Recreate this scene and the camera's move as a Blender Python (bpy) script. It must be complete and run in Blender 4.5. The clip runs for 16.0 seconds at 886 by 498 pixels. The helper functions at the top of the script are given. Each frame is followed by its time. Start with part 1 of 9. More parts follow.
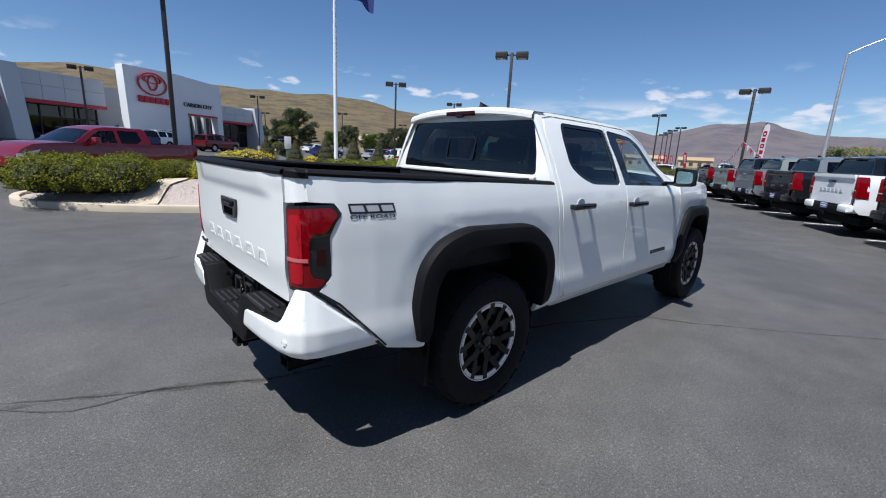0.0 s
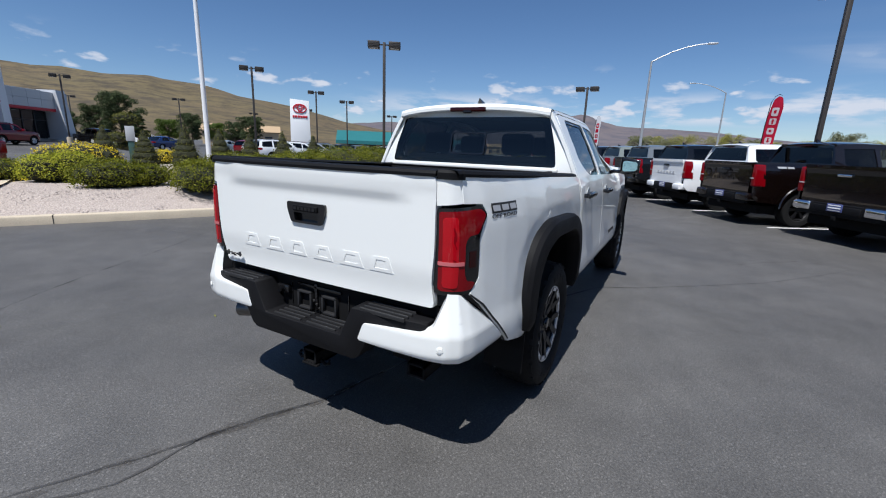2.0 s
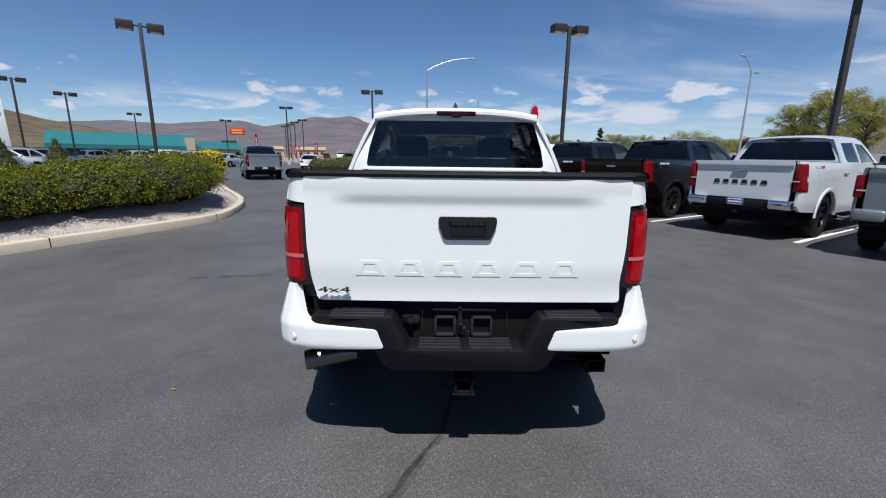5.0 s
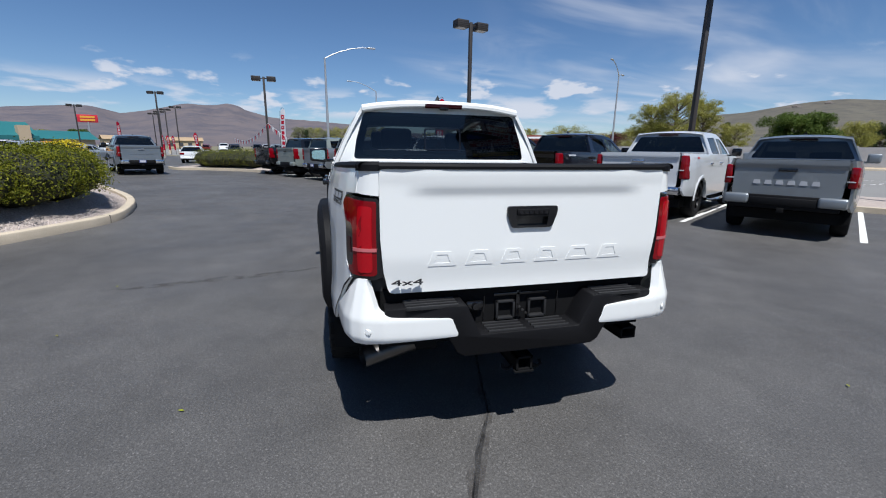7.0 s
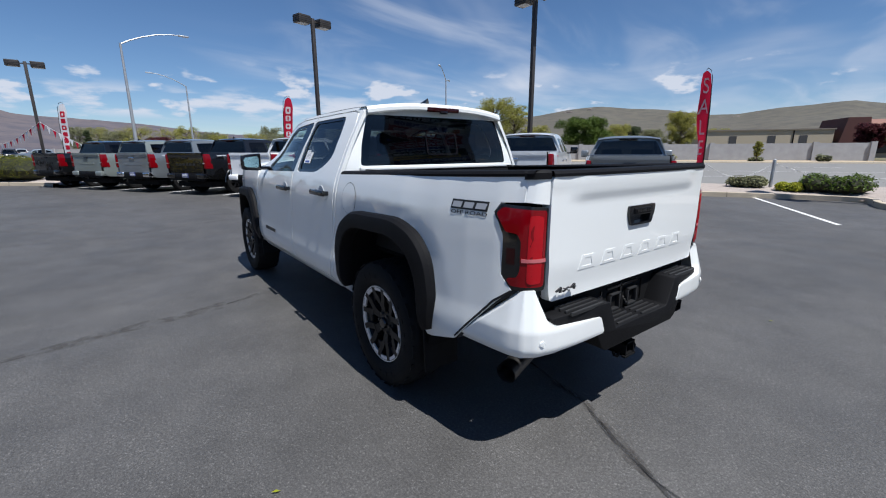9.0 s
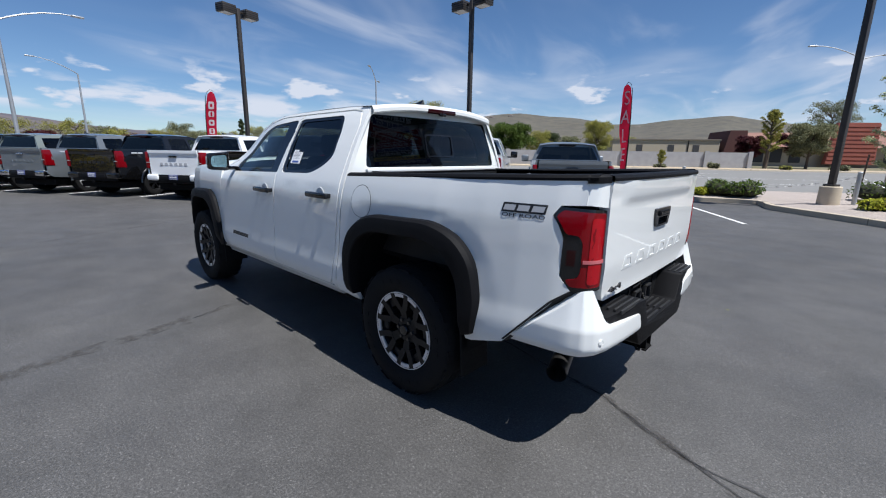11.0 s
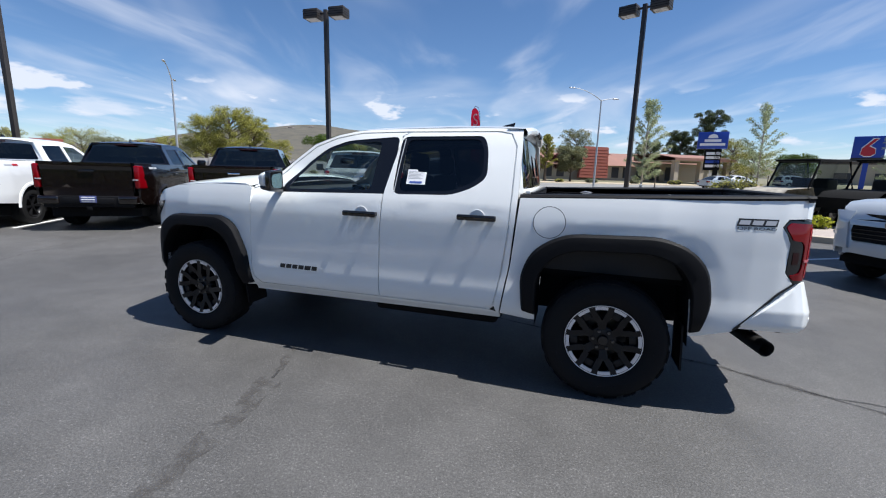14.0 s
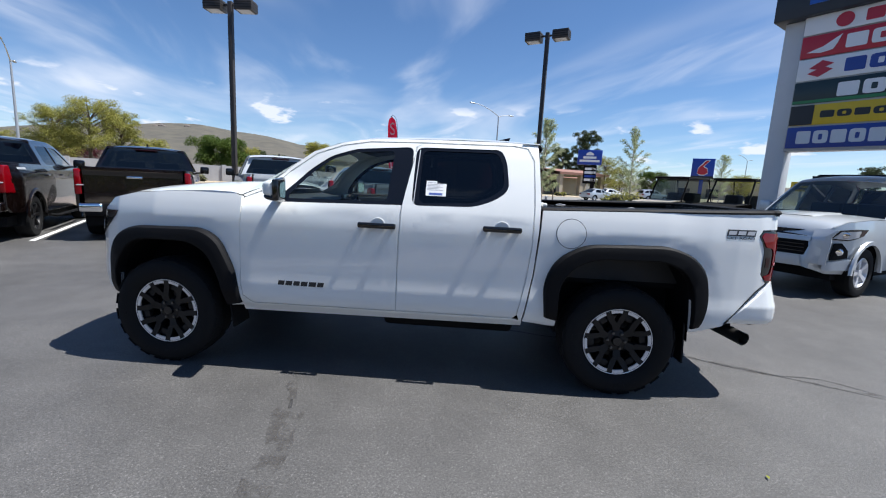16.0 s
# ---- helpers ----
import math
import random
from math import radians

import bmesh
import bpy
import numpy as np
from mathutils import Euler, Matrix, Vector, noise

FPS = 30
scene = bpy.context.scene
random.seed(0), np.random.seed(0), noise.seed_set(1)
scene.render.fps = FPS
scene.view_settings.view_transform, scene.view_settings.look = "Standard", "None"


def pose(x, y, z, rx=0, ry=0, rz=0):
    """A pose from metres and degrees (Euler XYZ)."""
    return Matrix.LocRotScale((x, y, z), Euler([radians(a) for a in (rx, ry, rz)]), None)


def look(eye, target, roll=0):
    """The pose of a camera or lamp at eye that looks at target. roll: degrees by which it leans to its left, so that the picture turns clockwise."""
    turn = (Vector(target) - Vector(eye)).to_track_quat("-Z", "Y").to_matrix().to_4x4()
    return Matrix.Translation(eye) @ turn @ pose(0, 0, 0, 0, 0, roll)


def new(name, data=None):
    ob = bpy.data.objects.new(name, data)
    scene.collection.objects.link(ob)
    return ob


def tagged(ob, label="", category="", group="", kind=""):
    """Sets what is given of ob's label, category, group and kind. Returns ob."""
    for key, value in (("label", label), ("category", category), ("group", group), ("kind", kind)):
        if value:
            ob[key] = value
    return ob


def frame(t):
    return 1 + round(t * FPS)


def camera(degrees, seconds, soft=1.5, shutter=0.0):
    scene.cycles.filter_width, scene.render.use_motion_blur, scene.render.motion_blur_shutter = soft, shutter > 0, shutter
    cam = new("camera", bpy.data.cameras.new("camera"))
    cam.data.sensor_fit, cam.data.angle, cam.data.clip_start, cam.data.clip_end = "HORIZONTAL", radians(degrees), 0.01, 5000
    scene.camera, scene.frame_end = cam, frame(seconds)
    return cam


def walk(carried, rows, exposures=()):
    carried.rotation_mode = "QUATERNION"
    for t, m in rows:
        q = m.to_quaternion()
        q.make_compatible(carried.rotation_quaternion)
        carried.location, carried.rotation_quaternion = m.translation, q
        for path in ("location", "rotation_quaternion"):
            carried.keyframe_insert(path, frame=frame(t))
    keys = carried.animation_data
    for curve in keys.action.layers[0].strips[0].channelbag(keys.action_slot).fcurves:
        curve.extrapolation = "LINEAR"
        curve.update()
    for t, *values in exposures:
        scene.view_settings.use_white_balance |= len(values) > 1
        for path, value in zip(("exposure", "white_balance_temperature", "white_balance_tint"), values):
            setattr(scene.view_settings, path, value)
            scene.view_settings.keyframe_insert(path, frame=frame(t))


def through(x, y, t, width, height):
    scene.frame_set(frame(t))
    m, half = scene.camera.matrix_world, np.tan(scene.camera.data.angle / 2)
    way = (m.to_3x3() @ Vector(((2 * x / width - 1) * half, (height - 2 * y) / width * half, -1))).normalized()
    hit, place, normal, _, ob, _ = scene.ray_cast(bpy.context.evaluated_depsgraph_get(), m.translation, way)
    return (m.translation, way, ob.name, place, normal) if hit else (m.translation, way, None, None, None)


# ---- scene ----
cam = camera(93.2, 16.0, 1.1)
PATH = [
    (0, (-1.803, -2.418, 1.461), (-0.481, -0.984, 1.019), 2.7),
    (0.5, (-1.833, -2.361, 1.448), (-0.449, -0.988, 1.001), 3.0),
    (1, (-2.091, -2.182, 1.43), (-0.618, -0.908, 0.978), 2.8),
    (1.5, (-2.35, -1.907, 1.426), (-0.764, -0.779, 0.968), 2.4),
    (2, (-2.562, -1.527, 1.452), (-0.856, -0.591, 0.992), 2.1),
    (2.5, (-2.793, -1.135, 1.456), (-0.983, -0.417, 0.999), 1.6),
    (3, (-2.855, -0.753, 1.451), (-0.97, -0.258, 1.0), 1.1),
    (3.5, (-2.874, -0.407, 1.45), (-0.947, -0.107, 1.006), 0.7),
    (4, (-2.889, -0.117, 1.438), (-0.943, 0.036, 1.002), 0.6),
    (6.5, (-2.95, 0.507, 1.434), (-1.025, 0.206, 0.983), 0.9),
    (7, (-2.903, 0.878, 1.43), (-1.018, 0.392, 0.969), 0.8),
    (7.5, (-2.784, 1.263, 1.443), (-0.964, 0.577, 0.978), 0.6),
    (8, (-2.656, 1.628, 1.448), (-0.919, 0.75, 0.986), 0.4),
    (8.5, (-2.443, 1.882, 1.444), (-0.799, 0.838, 0.986), 0.1),
    (9, (-2.24, 2.096, 1.452), (-0.682, 0.927, 0.998), -0.2),
    (11.5, (-1.657, 2.684, 1.448), (-0.407, 1.188, 1.006), 1.1),
    (12, (-1.376, 2.932, 1.445), (-0.239, 1.347, 1.001), 1.0),
    (12.5, (-0.987, 3.15, 1.472), (0.019, 1.478, 1.034), 0.9),
    (13, (-0.6, 3.421, 1.47), (0.269, 1.67, 1.048), 1.0),
    (13.5, (-0.197, 3.588, 1.459), (0.531, 1.768, 1.061), 1.2),
    (14, (0.221, 3.713, 1.463), (0.801, 1.834, 1.095), 1.6),
    (14.5, (0.6, 3.838, 1.457), (1.026, 1.914, 1.119), 2.0),
    (15, (0.888, 3.834, 1.445), (1.175, 1.881, 1.126), 2.3),
    (15.5, (1.032, 3.84, 1.452), (1.211, 1.872, 1.141), 2.6),
    (16, (1.089, 3.861, 1.453), (1.198, 1.888, 1.143), 2.9),
]
EXPOSURES = [(0, 0.56, 6000, 12), (2.5, 0.42, 6000, 12), (6.5, 0.40, 6000, 12), (9, 0.43, 6000, 12), (12.5, 0.62, 6020, 12), (14, 0.77, 6050, 12), (16, 0.87, 6070, 12)]
walk(cam, [(t, look(eye, target, roll)) for t, eye, target, roll in PATH], EXPOSURES)

# ---- light ----
SUN_EL, SUN_AZ = 64.0, 183.0
sun = new("sun", bpy.data.lights.new("sun", "SUN"))
sun.data.energy, sun.data.angle, sun.data.color = 4.7, radians(0.53), (1.0, 0.965, 0.88)
sun_way = Vector((math.cos(radians(SUN_EL)) * math.cos(radians(SUN_AZ)), math.cos(radians(SUN_EL)) * math.sin(radians(SUN_AZ)), math.sin(radians(SUN_EL))))
sun.matrix_world = look(sun_way * 40, (0, 0, 0))

world = bpy.data.worlds.new("sky")
scene.world = world
world.use_nodes = True
wn, wl = world.node_tree.nodes, world.node_tree.links
wn.clear()


def wnode(kind, **values):
    n = wn.new(kind)
    for key, value in values.items():
        n.inputs[key].default_value = value
    return n


def wmath(op, a, b=None, c=None):
    n = wn.new("ShaderNodeMath")
    n.operation = op
    for slot, v in zip(n.inputs, (a, b, c)):
        if v is None:
            continue
        if isinstance(v, (int, float)):
            slot.default_value = v
        else:
            wl.new(v, slot)
    return n.outputs[0]


sky = wn.new("ShaderNodeTexSky")
sky.sky_type, sky.sun_disc, sky.altitude = "NISHITA", False, 1400
sky.sun_elevation, sky.sun_rotation = radians(SUN_EL), radians(90 - SUN_AZ)
sky.air_density, sky.dust_density, sky.ozone_density = 1.0, 0.25, 3.0
way = wn.new("ShaderNodeTexCoord").outputs["Generated"]
split = wn.new("ShaderNodeSeparateXYZ")
wl.new(way, split.inputs[0])
dx, dy, dz = split.outputs
# clouds lie on a flat layer overhead: direction / height
flat = wn.new("ShaderNodeCombineXYZ")
high = wmath("MAXIMUM", wmath("ADD", dz, 0.06), 0.02)
wl.new(wmath("DIVIDE", dx, high), flat.inputs[0])
wl.new(wmath("DIVIDE", dy, high), flat.inputs[1])


def cloud_layer(vector, turn, stretch, scale, lo, hi, detail, seed, rough=0.55, warp=0.0):
    m = wn.new("ShaderNodeMapping")
    m.vector_type = "TEXTURE"
    m.inputs["Rotation"].default_value = (0, 0, radians(turn))
    m.inputs["Scale"].default_value = stretch
    m.inputs["Location"].default_value = (seed, seed * 0.7, 0)
    wl.new(vector, m.inputs["Vector"])
    n = wnode("ShaderNodeTexNoise", Scale=scale, Detail=detail, Roughness=rough, Distortion=warp)
    wl.new(m.outputs[0], n.inputs["Vector"])
    r = wn.new("ShaderNodeMapRange")
    r.interpolation_type = "SMOOTHSTEP"
    r.inputs["From Min"].default_value, r.inputs["From Max"].default_value = lo, hi
    wl.new(n.outputs["Fac"], r.inputs["Value"])
    return r.outputs[0]


def ramp(value, a, b, c=0.0, d=1.0):
    r = wn.new("ShaderNodeMapRange")
    r.interpolation_type = "SMOOTHSTEP"
    for name, v in zip(("From Min", "From Max", "To Min", "To Max"), (a, b, c, d)):
        r.inputs[name].default_value = v
    wl.new(value, r.inputs["Value"])
    return r.outputs[0]


# wisps drawn out along one way, so that they fan out from a point low in the south
cirrus = cloud_layer(flat.outputs[0], -70, (2.6, 0.95, 1), 1.2, 0.48, 0.80, 5, 3.1, 0.48, 0.9)
veil = cloud_layer(flat.outputs[0], -70, (5.0, 2.4, 1), 1.5, 0.42, 0.74, 4, 1.7, 0.5, 0.8)
south = ramp(wmath("ADD", dy, wmath("MULTIPLY", dx, -0.25)), -0.25, -0.75)
cirrus = wmath("MULTIPLY", wmath("ADD", wmath("MULTIPLY", cirrus, 0.46), wmath("MULTIPLY", veil, 0.38)), south)
cirrus = wmath("MULTIPLY", cirrus, ramp(dz, 0.80, 0.45))
# heaps of cloud low over the hills, flat below and broken above
low = wn.new("ShaderNodeCombineXYZ")
az = wmath("ARCTAN2", dy, dx)
wl.new(wmath("MULTIPLY", az, 11.0), low.inputs[0])
wl.new(wmath("MULTIPLY", dz, 22.0), low.inputs[1])
heap = cloud_layer(low.outputs[0], 0, (1.3, 1, 1), 1.15, 0.575, 0.665, 9, 7.3, 0.50, 0.1)
bank = cloud_layer(low.outputs[0], 0, (2.2, 1, 1), 1.15, 0.46, 0.58, 9, 4.4, 0.54, 0.1)
band = wmath("MULTIPLY", ramp(dz, 0.05, 0.075), ramp(dz, 0.19, 0.12))
east = wmath("MULTIPLY", ramp(dx, 0.70, 0.90), wmath("MULTIPLY", ramp(dz, 0.058, 0.078), ramp(dz, 0.135, 0.095)))
heap = wmath("MAXIMUM", wmath("MULTIPLY", heap, band), wmath("MULTIPLY", bank, wmath("MULTIPLY", east, 0.9)))
cover = wmath("MINIMUM", wmath("ADD", cirrus, heap), 0.93)
deep = wn.new("ShaderNodeHueSaturation")
deep.inputs["Saturation"].default_value, deep.inputs["Value"].default_value = 1.10, 1.16
wl.new(sky.outputs[0], deep.inputs["Color"])
tone = wn.new("ShaderNodeMix")
tone.data_type = "RGBA"
tone.inputs["B"].default_value = (8.8, 9.1, 9.6, 1)
wl.new(cover, tone.inputs["Factor"])
wl.new(deep.outputs[0], tone.inputs["A"])
back = wnode("ShaderNodeBackground", Strength=0.058)
wl.new(tone.outputs["Result"], back.inputs["Color"])
wl.new(back.outputs[0], wn.new("ShaderNodeOutputWorld").inputs["Surface"])

# ---- materials ----
def surf(name, base, rough=0.6, metal=0.0, var=0.12, scale=4.0, bump=0.0, bscale=60.0, coat=0.0, coatrough=0.04, spec=0.5, fine=0.0, tint=None, random_tone=0.0, flake=0.0, sub=0.0):
    """A surface with two scales of variation: broad patches and fine grain."""
    m = bpy.data.materials.new(name)
    m.use_nodes = True
    n, l = m.node_tree.nodes, m.node_tree.links
    p = n["Principled BSDF"]
    p.inputs["Metallic"].default_value, p.inputs["Coat Weight"].default_value, p.inputs["Coat Roughness"].default_value = metal, coat, coatrough
    p.inputs["Specular IOR Level"].default_value = spec
    co = n.new("ShaderNodeTexCoord").outputs["Object"]
    broad = n.new("ShaderNodeTexNoise")
    broad.inputs["Scale"].default_value, broad.inputs["Detail"].default_value = scale, 5
    l.new(co, broad.inputs["Vector"])
    mix = n.new("ShaderNodeMix")
    mix.data_type = "RGBA"
    two = tint or tuple(min(1.0, c * (1 + var)) for c in base)
    mix.inputs["A"].default_value = (*[c * (1 - var) for c in base], 1)
    mix.inputs["B"].default_value = (*two, 1)
    l.new(broad.outputs["Fac"], mix.inputs["Factor"])
    col = mix.outputs["Result"]
    grain = None
    if fine or bump:
        grain = n.new("ShaderNodeTexNoise")
        grain.inputs["Scale"].default_value, grain.inputs["Detail"].default_value = bscale, 4
        l.new(co, grain.inputs["Vector"])
    if fine:
        g = n.new("ShaderNodeMix")
        g.data_type, g.blend_type = "RGBA", "MULTIPLY"
        r = n.new("ShaderNodeMapRange")
        r.inputs["From Min"].default_value, r.inputs["From Max"].default_value = 0.3, 0.7
        r.inputs["To Min"].default_value, r.inputs["To Max"].default_value = 1 - fine, 1 + fine * 0.5
        l.new(grain.outputs["Fac"], r.inputs["Value"])
        g.inputs["Factor"].default_value = 1
        l.new(col, g.inputs["A"])
        l.new(r.outputs[0], g.inputs["B"])
        col = g.outputs["Result"]
    if random_tone:
        info = n.new("ShaderNodeObjectInfo")
        g = n.new("ShaderNodeMix")
        g.data_type, g.blend_type = "RGBA", "MULTIPLY"
        r = n.new("ShaderNodeMapRange")
        r.inputs["To Min"].default_value, r.inputs["To Max"].default_value = 1 - random_tone, 1 + random_tone
        l.new(info.outputs["Random"], r.inputs["Value"])
        g.inputs["Factor"].default_value = 1
        l.new(col, g.inputs["A"])
        l.new(r.outputs[0], g.inputs["B"])
        col = g.outputs["Result"]
    l.new(col, p.inputs["Base Color"])
    rr = n.new("ShaderNodeMapRange")
    rr.inputs["To Min"].default_value, rr.inputs["To Max"].default_value = max(0.02, rough * 0.85), min(1, rough * 1.15)
    l.new(broad.outputs["Fac"], rr.inputs["Value"])
    l.new(rr.outputs[0], p.inputs["Roughness"])
    if bump:
        b = n.new("ShaderNodeBump")
        b.inputs["Strength"].default_value, b.inputs["Distance"].default_value = bump, 0.01
        l.new(grain.outputs["Fac"], b.inputs["Height"])
        l.new(b.outputs[0], p.inputs["Normal"])
    return m


def leaf_mat(name, a, b, rough=0.5, through=0.25):
    """Leaves: tone varies leaf by leaf, and some light comes through."""
    m = bpy.data.materials.new(name)
    m.use_nodes = True
    n, l = m.node_tree.nodes, m.node_tree.links
    p = n["Principled BSDF"]
    geo = n.new("ShaderNodeNewGeometry")
    mix = n.new("ShaderNodeMix")
    mix.data_type = "RGBA"
    mix.inputs["A"].default_value, mix.inputs["B"].default_value = (*a, 1), (*b, 1)
    l.new(geo.outputs["Random Per Island"], mix.inputs["Factor"])
    l.new(mix.outputs["Result"], p.inputs["Base Color"])
    p.inputs["Roughness"].default_value = rough
    p.inputs["Specular IOR Level"].default_value = 0.12
    t = n.new("ShaderNodeBsdfTranslucent")
    l.new(mix.outputs["Result"], t.inputs["Color"])
    ms = n.new("ShaderNodeMixShader")
    ms.inputs[0].default_value = through
    l.new(p.outputs[0], ms.inputs[1])
    l.new(t.outputs[0], ms.inputs[2])
    l.new(ms.outputs[0], n["Material Output"].inputs["Surface"])
    return m


def pane_mat(name, tint, ior=1.5):
    """A thin pane: tinted light passes straight through, and Fresnel gives the gloss."""
    m = bpy.data.materials.new(name)
    m.use_nodes = True
    n, l = m.node_tree.nodes, m.node_tree.links
    n.remove(n["Principled BSDF"])
    t = n.new("ShaderNodeBsdfTransparent")
    t.inputs["Color"].default_value = (*tint, 1)
    g = n.new("ShaderNodeBsdfGlossy")
    g.inputs["Roughness"].default_value = 0.0
    lw = n.new("ShaderNodeLayerWeight")
    lw.inputs["Blend"].default_value = 0.5
    pw = n.new("ShaderNodeMath")
    pw.operation, pw.inputs[1].default_value = "POWER", 4.2
    l.new(lw.outputs["Facing"], pw.inputs[0])
    fr = n.new("ShaderNodeMapRange")
    fr.inputs["To Min"].default_value, fr.inputs["To Max"].default_value = ((ior - 1) / (ior + 1)) ** 2 * 1.4, 0.95
    l.new(pw.outputs[0], fr.inputs["Value"])
    ms = n.new("ShaderNodeMixShader")
    l.new(fr.outputs[0], ms.inputs[0])
    l.new(t.outputs[0], ms.inputs[1])
    l.new(g.outputs[0], ms.inputs[2])
    l.new(ms.outputs[0], n["Material Output"].inputs["Surface"])
    return m


def paint(name, base, metal=0.0, rough=0.35):
    return surf(name, base, rough, metal, var=0.015, scale=1.5, coat=0.8 if min(base) > 0.3 else 1.0, coatrough=0.02, spec=0.5 if min(base) > 0.1 else 0.3)


WHITE = paint("white_paint", (0.765, 0.775, 0.755))
DOOR_GAP = surf("gap_black", (0.012, 0.012, 0.013), 0.7)
TRIM = surf("textured_black_plastic", (0.0050, 0.0050, 0.0060), 0.62, var=0.2, scale=6, bump=0.15, bscale=500, spec=0.16)
TREAD = surf("worn_step_plastic", (0.020, 0.020, 0.021), 0.5, var=0.2, scale=12, spec=0.35)
GLOSS_BLACK = surf("gloss_black_plastic", (0.006, 0.006, 0.007), 0.15, var=0.05, coat=0.3)
LINER = surf("bed_liner", (0.012, 0.012, 0.013), 0.5, var=0.25, scale=8, bump=0.3, bscale=220)
RUBBER = surf("tyre_rubber", (0.009, 0.009, 0.0095), 0.8, var=0.2, scale=9, bump=0.2, bscale=120, spec=0.2)
UNDER = surf("underbody_black", (0.006, 0.006, 0.0065), 0.8, var=0.2, spec=0.15)
ALLOY_DARK = surf("dark_alloy", (0.006, 0.006, 0.007), 0.42, 0.0, var=0.1, spec=0.35)
ALLOY = surf("machined_alloy", (0.74, 0.74, 0.75), 0.35, 0.45, var=0.05, scale=10)
CHROME = surf("chrome", (0.75, 0.75, 0.77), 0.10, 1.0, var=0.03)
STEEL = surf("exhaust_steel", (0.13, 0.125, 0.12), 0.35, 0.9, var=0.2, scale=20)
SEAT = surf("seat_cloth", (0.045, 0.045, 0.048), 0.85, var=0.2, bump=0.2, bscale=300)
DASH = surf("dash_plastic", (0.03, 0.03, 0.032), 0.6, var=0.1)
PAPER = surf("paper", (0.80, 0.80, 0.80), 0.7, var=0.03)
PRINT = surf("dark_print", (0.12, 0.13, 0.16), 0.7, var=0.05)
PRINT_BLUE = surf("blue_print", (0.05, 0.10, 0.35), 0.6, var=0.05)
CLEAR = pane_mat("clear_glass", (0.72, 0.80, 0.77))
TINTED = pane_mat("privacy_glass", (0.10, 0.105, 0.11))
REAR_GLASS = pane_mat("rear_glass", (0.16, 0.17, 0.18))
MIRROR = surf("mirror_glass", (0.42, 0.66, 0.70), 0.18, 0.75, var=0.03)
DECAL_GREY = surf("decal_grey", (0.42, 0.43, 0.45), 0.4, var=0.03)
DECAL_BLACK = surf("decal_black", (0.015, 0.015, 0.017), 0.4, var=0.03)


def lens_mat(name, colour, rough=0.08):
    m = surf(name, colour, rough, 0.0, var=0.10, scale=18, coat=0.15, spec=0.3)
    return m


RED_LENS = lens_mat("red_lens", (0.17, 0.001, 0.004))
RED_BRIGHT = lens_mat("bright_red_lens", (0.34, 0.003, 0.008))
PINK_LENS = lens_mat("pink_lens", (0.50, 0.13, 0.14))
RED_DEEP = lens_mat("deep_red_lens", (0.022, 0.001, 0.0015))
CLEAR_LENS = lens_mat("clear_lens", (0.45, 0.45, 0.46))
AMBER = lens_mat("amber_lens", (0.5, 0.12, 0.02))
CONCRETE = surf("concrete", (0.50, 0.425, 0.32), 0.85, var=0.18, scale=2.5, bump=0.3, bscale=90, fine=0.15)
GALV = surf("galvanised_steel", (0.42, 0.43, 0.44), 0.45, 0.6, var=0.1, scale=6)
BRONZE = surf("dark_bronze_paint", (0.035, 0.030, 0.027), 0.5, 0.1, var=0.15, scale=3)
WHITE_LINE = surf("road_paint", (0.72, 0.72, 0.70), 0.7, var=0.15, scale=9, fine=0.3, bscale=45, bump=0.1)
BARK = surf("bark", (0.10, 0.075, 0.055), 0.9, var=0.3, scale=12, bump=0.6, bscale=40)
BARK_PALE = surf("pale_bark", (0.34, 0.29, 0.24), 0.9, var=0.25, scale=12, bump=0.4, bscale=40)

# ---- mesh helpers ----
GLASSY = ("clear_glass", "privacy_glass", "rear_glass", "car_glass", "car_screen")


def finish(bm, name, material, smooth=True, sharp=35.0):
    bm.normal_update()
    if not isinstance(material, (list, tuple)) and material is not None and material.name in GLASSY:
        # panes face away from the cabin
        for f in bm.faces:
            if f.normal.dot(f.calc_center_median() - Vector((0.0 if name in ("front_glass", "side_glass") else 1.3, 0, 0.9))) < 0:
                f.normal_flip()
        bm.normal_update()
    if smooth:
        for f in bm.faces:
            f.smooth = True
        lim = radians(sharp)
        for e in bm.edges:
            if len(e.link_faces) == 2 and e.calc_face_angle(0) > lim:
                e.smooth = False
    me = bpy.data.meshes.new(name)
    layer = bm.verts.layers.float_vector.get("true_normal")
    turned = []
    if layer is not None and smooth:
        for f in bm.faces:
            for v in f.verts:
                n = v[layer]
                d = f.normal.dot(n) if n.length > 0.5 else 0
                turned.append(tuple(n) if d > 0.8 else tuple(-n) if d < -0.8 else (0, 0, 0))
    if layer is not None:
        bm.verts.layers.float_vector.remove(layer)
    bm.to_mesh(me)
    bm.free()
    if turned and len(turned) == len(me.loops):
        me.normals_split_custom_set(turned)
    for m in material if isinstance(material, (list, tuple)) else [material]:
        me.materials.append(m)
    return me


def part(name, bm, material, parent, label="", smooth=True, sharp=35.0, m=None):
    """Links a bmesh as one mesh object under a thing or a part."""
    ob = new(name, finish(bm, name, material, smooth, sharp) if isinstance(bm, bmesh.types.BMesh) else bm)
    ob.parent = parent
    if m is not None:
        ob.matrix_basis = m
    if label:
        ob["label"] = label
    return ob


def thing(name, m, label, category, group="", kind=""):
    ob = new(name)
    ob.empty_display_size = 0.3
    ob.matrix_basis = m
    return tagged(ob, label, category, group, kind)


